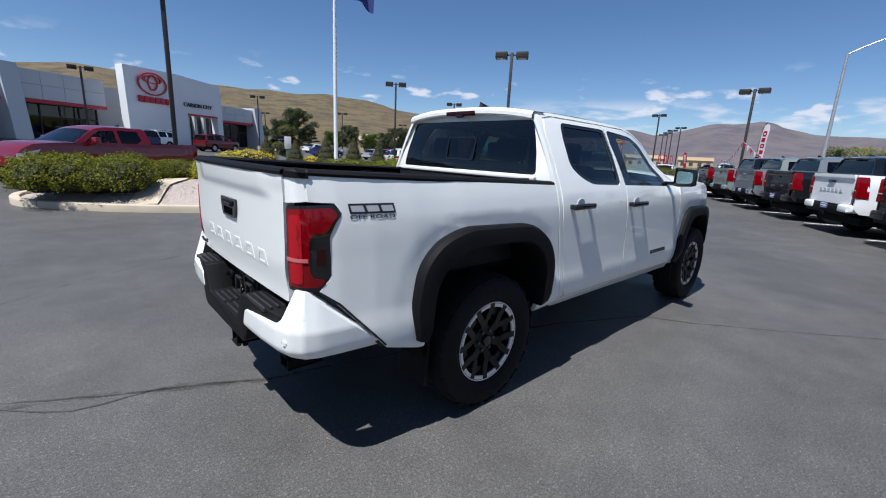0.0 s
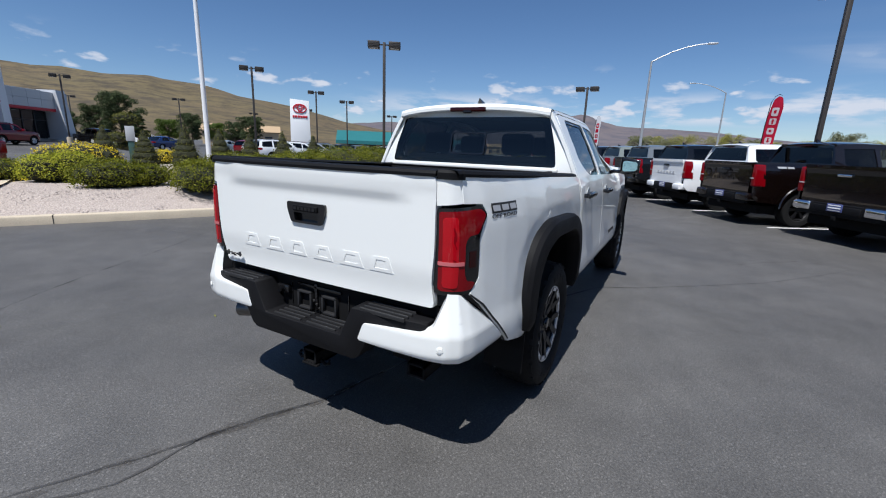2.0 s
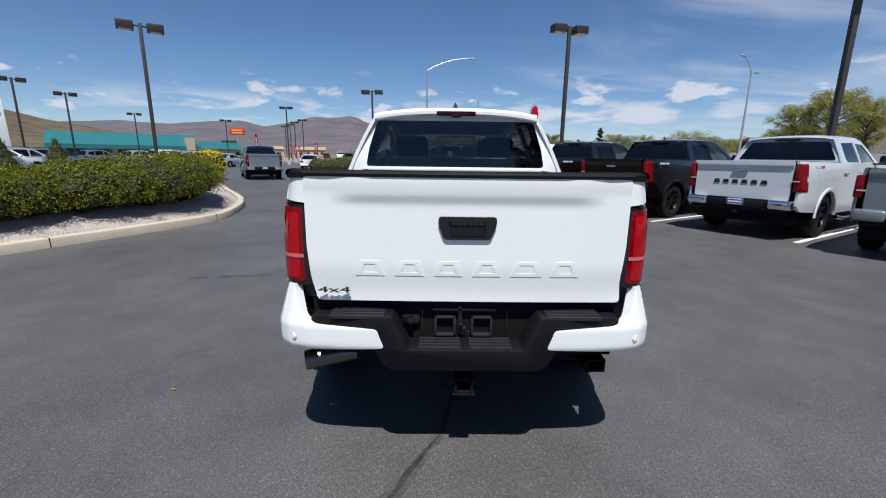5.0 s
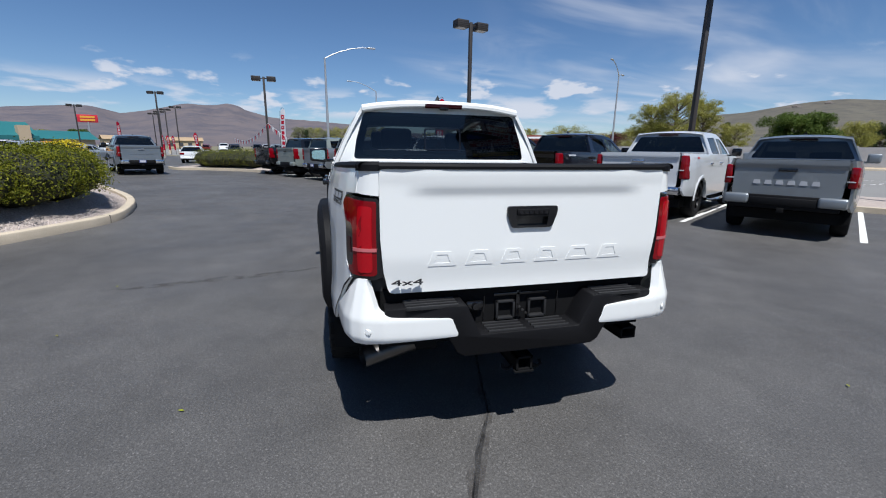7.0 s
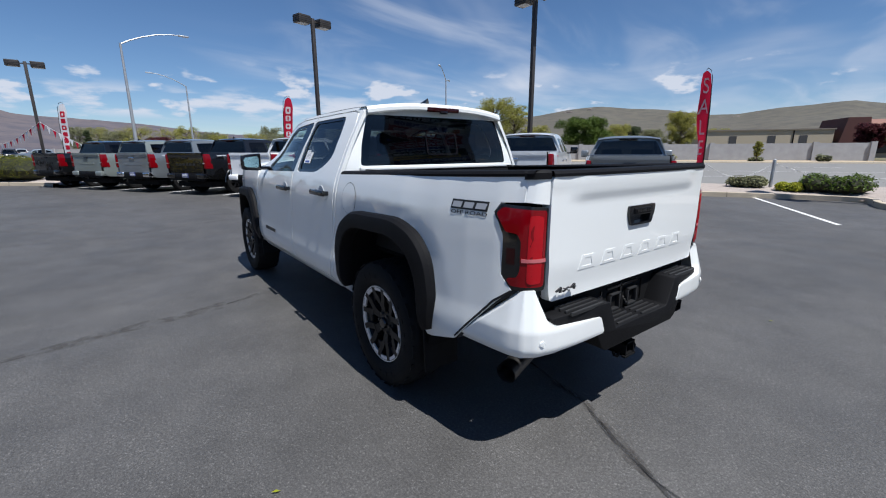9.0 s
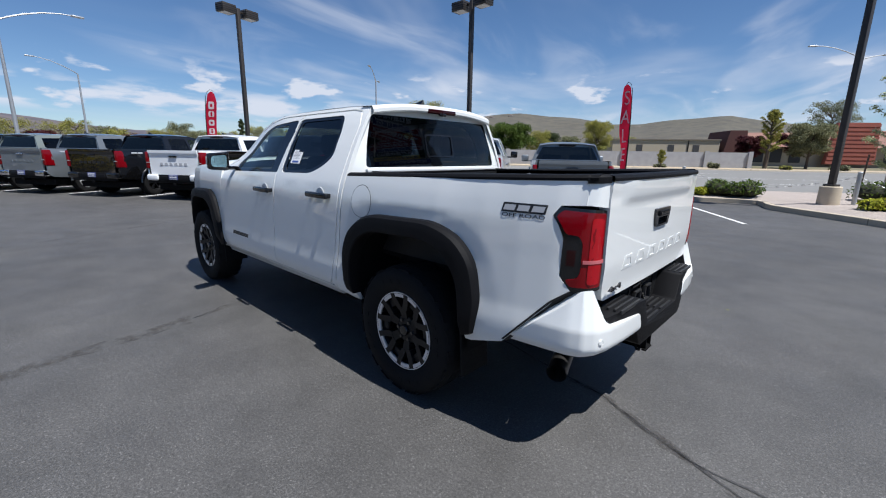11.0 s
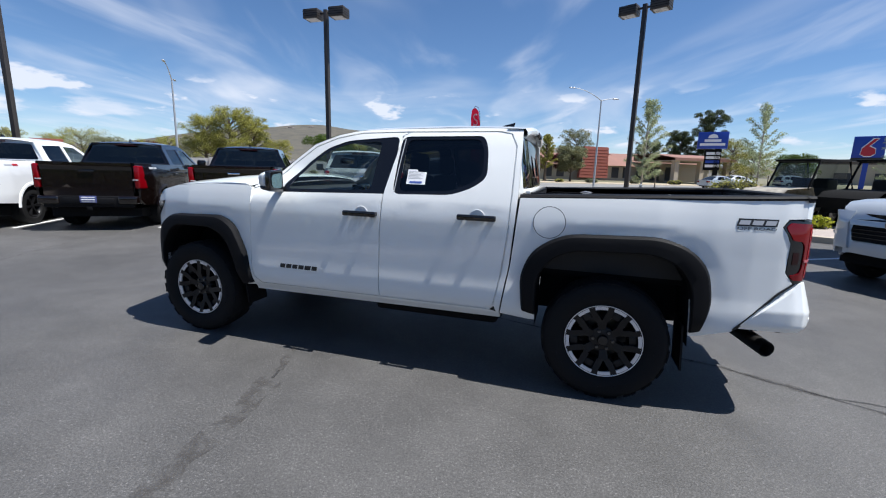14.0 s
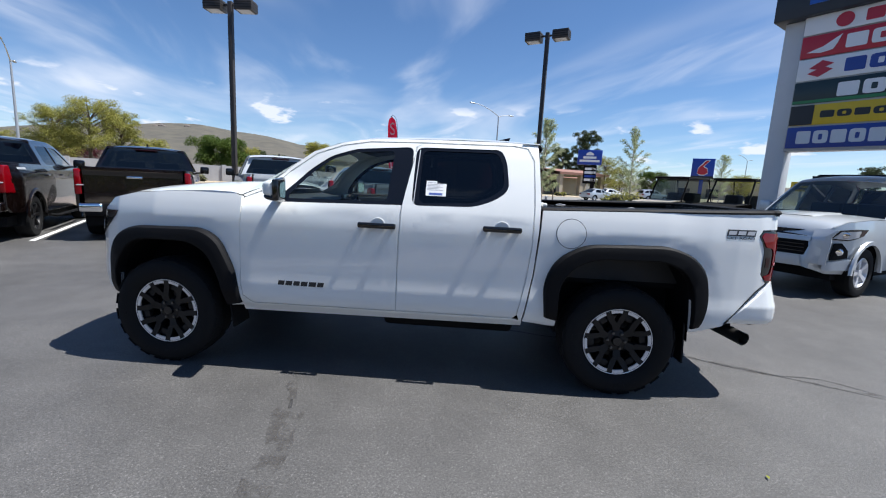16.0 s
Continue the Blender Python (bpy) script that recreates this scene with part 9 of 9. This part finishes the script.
s2 = thing("number_sign", Matrix.Translation((sx, sy, 0)) @ Matrix.Rotation(radians(332), 4, "Z"), "blue and red square motel sign on a pole", "sign")
part("post", box(-0.3, 0.3, -0.25, 0.25, 0, 4.6), BLUE_BOARD, s2)
part("board", box(-1.75, 1.75, -0.3, 0.3, 4.5, 8.15, 0.05), BLUE_BOARD, s2)
part("band", box(-1.75, 1.75, 0.31, 0.35, 4.5, 5.05), DECAL_BLACK, s2, smooth=False)
part("white_shape", prism([(-0.95, 5.5), (-0.4, 5.15), (0.4, 5.15), (0.95, 5.6), (0.85, 6.4), (0.2, 6.75), (1.15, 7.85), (0.35, 7.85), (-0.85, 6.5)], lambda x, z: (-x * 0.9, 0.31, z), (0, 0.03, 0)), PAPER, s2, "plain white outline shape", smooth=False)
part("red_shape", prism([(-0.8, 5.55), (-0.35, 5.3), (0.35, 5.3), (0.8, 5.65), (0.7, 6.3), (0.0, 6.7), (0.9, 7.75), (0.45, 7.75), (-0.7, 6.4)], lambda x, z: (-x, 0.35, z), (0, 0.03, 0)), RED_BAND, s2, "plain red shape", smooth=False)
sx, sy = bearing(T16, -126.6, 60)
s4 = thing("yellow_sign", Matrix.Translation((sx, sy, 0)) @ Matrix.Rotation(radians(325), 4, "Z"), "small yellow roadside sign with dark bars", "sign")
part("board", box(-0.9, 0.9, -0.1, 0.1, 2.5, 3.5, 0.03), BRD_YELLOW, s4)
for z0 in (2.7, 3.1):
    part("bar", box(-0.6, 0.6, 0.1, 0.13, z0, z0 + 0.2), DECAL_BLACK, s4, smooth=False)
part("post", box(-0.1, 0.1, -0.08, 0.08, 0, 2.5), GALV, s4)
s3 = thing("street_sign_board", Matrix.Translation((*bearing(T9, -27.5, 62), 0.2)) @ Matrix.Rotation(radians(-120), 4, "Z"), "small brown roadside sign board on two posts", "sign")
part("board", box(-1.3, 1.3, -0.05, 0.05, 2.7, 3.4, 0.02), surf("brown_sign", (0.22, 0.05, 0.03), 0.6), s3)
part("bar", box(-0.9, 0.9, -0.08, -0.05, 2.92, 3.18), PAPER, s3, smooth=False)
for x in (-1, 1):
    part("post", box(x - 0.08, x + 0.08, -0.05, 0.05, 0, 2.7), BARK, s3)

# dealer pylon with brand boards, on two pale columns
# local x runs along the boards from their near edge, and the face looks to local -y
pg = thing("brand_pylon", Matrix.Translation((-6.33, -6.88, 0.05)) @ Matrix.Rotation(radians(128), 4, "Z"), "tall pylon sign with stacked coloured brand boards", "sign")
PY_COL = surf("pylon_column", (0.58, 0.59, 0.60), 0.5, var=0.05)
part("column", box(-0.38, 0.02, 0.06, 0.50, -0.2, 5.5, 0.015), PY_COL, pg, "pale square column")
part("column", box(3.9, 4.3, 0.06, 0.50, -0.2, 5.5, 0.015), PY_COL, pg, "pale square column")
hd = part("header", box(-0.55, 4.5, -0.22, 0.62, 5.5, 6.7, 0.03), surf("dark_blue_header", (0.012, 0.018, 0.03), 0.4), pg, "dark top header")
part("header_screen", box(0.1, 3.9, -0.235, -0.222, 5.72, 6.5), surf("blue_screen", (0.02, 0.10, 0.42), 0.3), hd, "blue screen panel", smooth=False)
BRD = {"white": PORTAL, "red": surf("board_red", (0.45, 0.02, 0.04), 0.35, var=0.03), "green": surf("board_dark_green", (0.012, 0.030, 0.034), 0.35), "yellow": BRD_YELLOW, "blue": surf("board_blue", (0.02, 0.055, 0.28), 0.35)}
LIGHT_INK = surf("silver_ink", (0.62, 0.64, 0.66), 0.35)
boards = [("white", 5.11, 5.50, "red"), ("red", 4.61, 5.08, "white"), ("white", 4.12, 4.58, "blue"), ("green", 3.61, 4.09, "white"), ("yellow", 3.13, 3.57, "dark"), ("blue", 2.62, 3.09, "silver")]
part("frame", box(0.0, 3.95, -0.02, 0.30, 2.55, 5.5, 0.01), GALV, pg, "grey metal board frame")
for colour, z0, z1, ink in boards:
    bo = part("brand_board", box(0.03, 3.92, -0.06, 0.02, z0, z1, 0.008), BRD[colour], pg, colour + " brand board with plain bars")
    im = {"red": BRD["red"], "white": PORTAL, "blue": BRD["blue"], "dark": DECAL_BLACK, "silver": LIGHT_INK}[ink]
    zc, hh = (z0 + z1) / 2, (z1 - z0)
    flat_on = lambda a, b_: (a, -0.063, b_)
    x = 0.22
    lg = None
    if colour == "white" and z0 > 4.8:
        lg, lead, x = prism([(0.72 + hh * 0.38 * math.cos(a), zc + hh * 0.38 * math.sin(a)) for a in (2 * math.pi * i / 24 for i in range(24))], flat_on, (0, -0.012, 0)), BRD["red"], 1.05
    elif colour == "red":
        lg, lead, x = prism([(0.15, zc - 0.12), (0.42, zc - 0.03), (0.72, zc + 0.17), (0.66, zc + 0.0), (0.60, zc - 0.12), (0.40, zc - 0.16)], flat_on, (0, -0.012, 0)), PORTAL, 0.80
    elif colour == "white":
        lg, lead, x = prism([(0.24, zc + 0.02), (0.46, zc + 0.17), (0.66, zc + 0.08), (0.52, zc + 0.02), (0.66, zc - 0.04), (0.42, zc - 0.18), (0.22, zc - 0.09), (0.38, zc - 0.02)], flat_on, (0, -0.012, 0)), BRD["red"], 0.85
    elif colour == "green":
        x = 0.80
    elif colour == "yellow":
        lg, lead, x = prism([(0.035, z0 + 0.004), (0.46, z0 + 0.004), (0.46, z1 - 0.004), (0.035, z1 - 0.004)], flat_on, (0, -0.006, 0)), DECAL_BLACK, 0.58
    if lg is not None:
        part("plain_mark", lg, lead, bo, "plain logo shape", smooth=False)
    wd = hh * (0.72 if colour not in ("yellow", "blue") else 0.55)
    tall = 0.30 if colour not in ("yellow",) else 0.17
    i = 0
    while x + wd < 3.8:
        poly = rounded([(x, zc - hh * tall), (x + wd, zc - hh * tall), (x + wd, zc + hh * tall), (x, zc + hh * tall)], 0.03 + 0.03 * (i % 2), 2)
        hole = rounded([(x + wd * 0.36, zc - hh * tall * 0.45), (x + wd * 0.64, zc - hh * tall * 0.45), (x + wd * 0.64, zc + hh * tall * 0.45), (x + wd * 0.36, zc + hh * tall * 0.45)], 0.02, 2)
        part("bar", sheet(poly, [hole] if i % 2 else [], 0.2, lambda a, b_: (a, -0.070, b_), (0, 0.008, 0)), im, bo, smooth=False)
        x += wd * 1.18
        i += 1
    if colour == "green":
        part("stripe", box(0.035, 3.91, -0.066, -0.060, z0 + 0.004, z0 + 0.07), surf("board_green", (0.03, 0.20, 0.07), 0.4), bo, smooth=False)
    if colour == "yellow":
        part("stripe", box(1.95, 1.98, -0.066, -0.060, z0 + 0.004, z1 - 0.004), DECAL_BLACK, bo, smooth=False)

# ---- more vehicles ----


def suv_front(top, coat):
    """Grille, lamps, bumper and bonnet scoop of the off-road wagon; x ahead of the rear axle."""
    w, xf = 0.95, 3.68
    face = [(0.40, 3.66), (0.55, 3.685), (0.93, 3.665), (1.09, 3.555), (1.175, 3.355), (1.24, 3.0)]

    def half(x):
        return w - lerp(x, [(xf - 0.9, 0.0), (xf - 0.45, 0.05), (xf - 0.15, 0.17), (xf, 0.34)])

    def wrap(off, s):
        """s: metres across from the middle, then round the corner and back along the side."""
        def place(u, z):
            fx = lerp(z, face)
            bow = 0.05 * (u / 0.6) ** 2
            if u <= 0.58:
                return (fx + off - bow * 0.6, s * u, z)
            t = min(1.0, (u - 0.58) / 0.75)
            x = fx - 0.03 - t * 0.62
            return (x + off * 0.7, s * (max(0.58 + 0.2 * min(1, t * 3), half(x)) + off), z)
        return place

    for name, poly, off, mat, lab in (
        ("upper_grille", [(0, 0.86), (0.56, 0.86), (0.60, 0.955), (0, 0.965)], 0.022, GLOSS_BLACK, "black upper grille slot"),
        ("grille_bar", [(0, 0.80), (0.55, 0.80), (0.57, 0.862), (0, 0.868)], 0.045, coat, "silver grille bar"),
        ("lower_grille", [(0, 0.60), (0.50, 0.60), (0.56, 0.795), (0, 0.795)], 0.018, UNDER, "black lower grille mouth"),
        ("bumper_blade", [(0, 0.44), (0.50, 0.45), (0.46, 0.595), (0, 0.595)], 0.055, coat, "silver bumper blade"),
        ("grille_side", [(0.53, 0.50), (0.66, 0.50), (0.66, 0.80), (0.60, 0.97), (0.56, 0.97), (0.575, 0.80)], 0.05, coat, "silver grille surround"),
        ("fog_pod", [(0.70, 0.56), (0.98, 0.60), (0.96, 0.70), (0.82, 0.80), (0.70, 0.79)], 0.02, UNDER, "black fog lamp pod"),
        ("bumper_side", [(0.62, 0.42), (1.20, 0.44), (1.22, 0.56), (0.98, 0.585), (0.70, 0.545), (0.64, 0.50)], 0.03, coat, "silver bumper side"),
        ("headlamp_unit", [(0.64, 0.84), (0.95, 0.83), (1.22, 0.90), (1.26, 0.985), (1.0, 0.99), (0.66, 0.965)], 0.016, GLOSS_BLACK, "dark headlamp housing"),
        ("headlamp_lens", [(0.67, 0.855), (0.94, 0.848), (1.10, 0.885), (1.06, 0.965), (0.70, 0.95)], 0.024, CLEAR_LENS, "clear headlamp lens"),
        ("turn_lamp", [(1.12, 0.895), (1.20, 0.912), (1.23, 0.970), (1.10, 0.965)], 0.026, RED_DEEP, "red side marker")):
        for s in (1, -1):
            part(name, sheet(rounded([(a, lift(b) + 0.02) for a, b in poly], 0.012, 2), (), 0.06, wrap(off, s), (-0.04, 0, 0)), mat, top, lab)
    for s in (1, -1):
        x, y, z = wrap(0.035, s)(0.80, lift(0.68) + 0.02)
        part("fog_lamp", moved(lathe([(0.0, 0.03), (0.035, 0.028), (0.05, 0.01), (0.055, 0.0)], 20), Matrix.Translation((x, y, z)) @ Matrix.Rotation(radians(-90 + s * 28), 4, "Z")), CHROME, top, "round fog lamp")
        x, y, z = wrap(0.04, s)(0.82, lift(0.905) + 0.02)
        part("projector", moved(lathe([(0.0, 0.0), (0.03, 0.004), (0.045, 0.0), (0.05, -0.02)], 18), Matrix.Translation((x, y, z)) @ Matrix.Rotation(radians(-90 + s * 32), 4, "Z")), CHROME, top, "chrome headlamp projector")
        for x0, r in ((0, 0.47), (2.79, 0.47)):
            ring = [[(x0 + rr * math.cos(a), s * (w + dy - 0.004), 0.39 + rr * 0.98 * math.sin(a)) for rr, dy in ((r + 0.06, -0.012), (r + 0.045, 0.018), (r - 0.01, 0.018), (r - 0.015, -0.02))] for a in (math.pi * k / 14 for k in range(15))]
            part("wheel_flare", loft(ring), coat, top, "silver wheel arch flare")
        part("rack_rail", tube([(-0.7, s * 0.62, 1.90), (-0.5, s * 0.62, 1.98), (1.0, s * 0.62, 1.98), (1.2, s * 0.62, 1.91)], 0.022), TRIM, top, "black roof rack rail")
    for k in range(3):
        z = 0.69 + 0.055 * k
        part("grille_slat", box(3.66, 3.70, -0.5, 0.5, z, z + 0.012), GLOSS_BLACK, top)
    part("emblem", moved(lathe([(0.085, -0.01), (0.105, -0.01), (0.105, 0.012), (0.085, 0.012), (0.085, -0.01)], 28), Matrix.Translation((3.71, 0, lift(0.835) + 0.02)) @ Matrix.Rotation(radians(-90), 4, "Z") @ Matrix.Diagonal((1.2, 1, 0.8, 1))), CHROME, top, "plain oval emblem")
    part("bonnet_scoop", loft([[(x, y, z + dz) for y, dz in ((-0.40, -0.02), (-0.32, 0.035), (0.32, 0.035), (0.40, -0.02))] for x, z in ((3.22, 1.20), (3.0, 1.235), (2.5, 1.255), (2.3, 1.255))]), coat, top, "raised bonnet scoop")
    for k in (-0.35, 0.4, 1.0):
        part("rack_bar", tube([(k, -0.62, 1.985), (k, 0.62, 1.985)], 0.016), TRIM, top, "black roof rack bar")

parked("mid_pickup", 0.62, 15.45, 209, P_RED, "dark red mid-size crew cab pickup parked behind the hedge", "pickup truck", "", "short", False, False, None)
parked("tall_suv", -5.2, 17.3, 212, P_LUNAR, "grey-green wagon parked behind the red pickup", "car", chrome=False)
parked("crew_pickup", 22.3, 10.6, GRID - 4, P_GREY, "grey full-size crew cab pickup stopped in the drive", "pickup truck", "", "tall", "bumper", True, P_GREY)
suv_heading = 29
sd = Vector((math.cos(radians(suv_heading)), math.sin(radians(suv_heading))))
so = Vector((-5.03, -3.04)) - sd * 2.79 - Vector((-sd.y, sd.x)) * 0.79
suv = parked("offroad_suv", so.x, so.y, suv_heading, P_SILVER, "silver sport utility with roof rack facing the lot", "car", chrome=False)
suv_front(suv, P_SILVER)


def seen_from(x0, y0, az, dist):
    return x0 + dist * math.cos(radians(az)), y0 + dist * math.sin(radians(az))


far_cars = [
    # azimuth and distance from the lot, heading, kind, paint, label
    (76.5, 52, 30, "tall_suv", P_RED, "dark red sport utility by the showroom"),
    (81.0, 50, 215, "tall_suv", P_WHITE2, "white sport utility by the showroom"),
    (82.7, 47, 120, "tall_suv", P_BLUE, "deep blue boxy off-roader by the showroom"),
    (65.0, 70, 20, "sedan", P_WHITE2, "white saloon on the drive"),
    (68.5, 64, 100, "tall_suv", P_BLACK, "black car near the showroom"),
    (57.5, 60, 20, "sedan", P_SILVER, "silver saloon parked in the lot"),
    (55.0, 52, 10, "crossover", P_RED, "dark red crossover parked in the lot"),
    (54.2, 44, -15, "crossover", P_WHITE2, "white crossover behind the hedge"),
]
for az, d, hd, kd, pt, lab in far_cars:
    x, y = seen_from(-1.8, -2.4, az, d)
    parked(kd, x, y, hd, pt, lab, "car", "cars in the far lot", chrome=False)
for i, (az, d, hd, kd, pt) in enumerate(((50.0, 38, -12, "tall_suv", P_WHITE2), (47.6, 40, -14, "crossover", P_WHITE2), (45.8, 42, -14, "crossover", P_SILVER), (44.2, 45, -14, "crossover", P_GREY), (39.5, 62, -20, "crossover", P_GREY), (35.8, 60, -20, "crossover", P_SILVER), (33.4, 52, -22, "tall_suv", P_WHITE2), (31.3, 50, -24, "crossover", P_SILVER), (29.2, 66, -30, "tall_suv", P_YELLOW), (27.4, 52, -10, "sedan", P_SILVER), (26.0, 70, 200, "sedan", P_GREY), (17.6, 44, 10, "sedan", P_WHITE2), (62.0, 56, 15, "sedan", P_BLUE), (24.5, 80, 10, "crossover", P_WHITE2), (42.0, 70, 10, "crossover", P_BLACK))):
    x, y = seen_from(-2.9, -0.4, az, d)
    parked(kd, x, y, hd, pt, {"tall_suv": "sport utility", "crossover": "crossover car", "sedan": "saloon car"}[kd] + " parked in the far lot", "car", "cars in the far lot", chrome=False)
for i, (az, d, hd, kd, pt) in enumerate(((11.5, 75, 190, "tall_suv", P_BLACK), (9.0, 95, 190, "tall_suv", P_BLACK), (12.6, 110, 190, "crew_pickup", P_WHITE2), (6.5, 90, 100, "crossover", P_GREY), (14.5, 120, 10, "crossover", P_RED), (8.0, 120, 10, "crossover", P_SILVER))):
    x, y = seen_from(-2.4, 1.0, az, d)
    parked(kd, x, y, hd, pt, "dark car far off on the eastern lot" if pt is P_BLACK else "car far off on the eastern lot", "car", "cars in the far lot", chrome=False)
for az, d, hd, kd, pt in ((-105.6, 55, 205, "sedan", P_SILVER), (-107.2, 66, 205, "sedan", P_WHITE2), (-112, 72, 190, "crossover", P_SILVER)):
    x, y = seen_from(1.0, 3.8, az, d)
    parked(kd, x, y, hd, pt, "pale saloon car on the street", "car", "cars on the street", chrome=False)


def utv(x, y, heading, coat, label, cab):
    top = thing("utility_buggy", Matrix.Translation((x, y, ground_z(x, y) + 0.17)) @ Matrix.Rotation(radians(heading), 4, "Z"), label, "buggy", "display buggies")
    part("body", join(loft([[(px, yy, z) for px, z in ((1.75, 0.55), (1.8, 0.85), (1.6, 1.02), (0.75, 1.10), (0.6, 0.75), (-0.4, 0.72), (-0.5, 1.0), (-1.25, 1.0), (-1.3, 0.6))] for yy in (-0.68, -0.72, 0.72, 0.68)]), box(-1.25, 1.7, -0.6, 0.6, 0.42, 0.62, 0.04)), coat, top)
    part("roof", box(-0.55, 0.75, -0.62, 0.62, 1.86, 1.93, 0.03), UNDER, top, "black roof")
    for s in (1, -1):
        part("cage_bar", tube([(0.85, s * 0.66, 1.05), (0.55, s * 0.62, 1.85), (-0.5, s * 0.62, 1.88), (-0.75, s * 0.66, 0.95)], 0.03), UNDER, top)
        part("seat", box(-0.35, 0.1, s * 0.33 - 0.22, s * 0.33 + 0.22, 0.7, 1.38, 0.08, 3), CABIN_DARK, top)
        for px in (-0.95, 1.2):
            mm = Matrix.Translation((px, s * 0.66, 0.34)) @ Matrix.Rotation(0 if s > 0 else math.pi, 4, "Z")
            wob = part("wheel", WHEELS["suv"][0], RUBBER, top, m=mm)
            part("rim", WHEELS["suv"][1], ALLOY, wob)
    if cab:
        for s in (1, -1):
            part("side_glass", sheet([(-0.5, 1.05), (0.78, 1.10), (0.55, 1.82), (-0.45, 1.84)], (), 0.5, lambda u, v: (u, s * 0.64, v)), CAR_CLEAR, top, "clear side screen")
        part("front_glass", loft([[(0.85, yy, 1.08), (0.58, yy, 1.84)] for yy in (-0.6, 0.6)]), CAR_CLEAR, top, "front screen")
    return top


CAMO = surf("camouflage_print", (0.14, 0.115, 0.08), 0.6, var=0.6, scale=7, tint=(0.60, 0.55, 0.46))
utv(-6.7, -12.2, 27, CAMO, "camouflage utility buggy with an enclosed cab", True)
utv(-8.3, -11.3, 30, UNDER, "open black utility buggy with roll cage", False)

# fallen leaves and litter specks
for x, y, s in ((-0.574, 1.738, 1), (-1.21, -2.23, 2), (0.7, 3.0, 3), (-1.6, 2.9, 4), (1.9, 3.1, 5)):
    b = sheet([(0, 0), (0.02, 0.008), (0.04, 0), (0.02, -0.008)], (), 0.02, lambda u, v: (u, v, 0.004 + 0.006 * math.sin(u * 60)))
    solid("fallen_leaf", moved(b, Matrix.Translation((x, y, 0.004)) @ Matrix.Rotation(s * 1.3, 4, "Z")), LEAF_LIME, "small dry yellow leaf on the asphalt", "leaf", "fallen leaves")
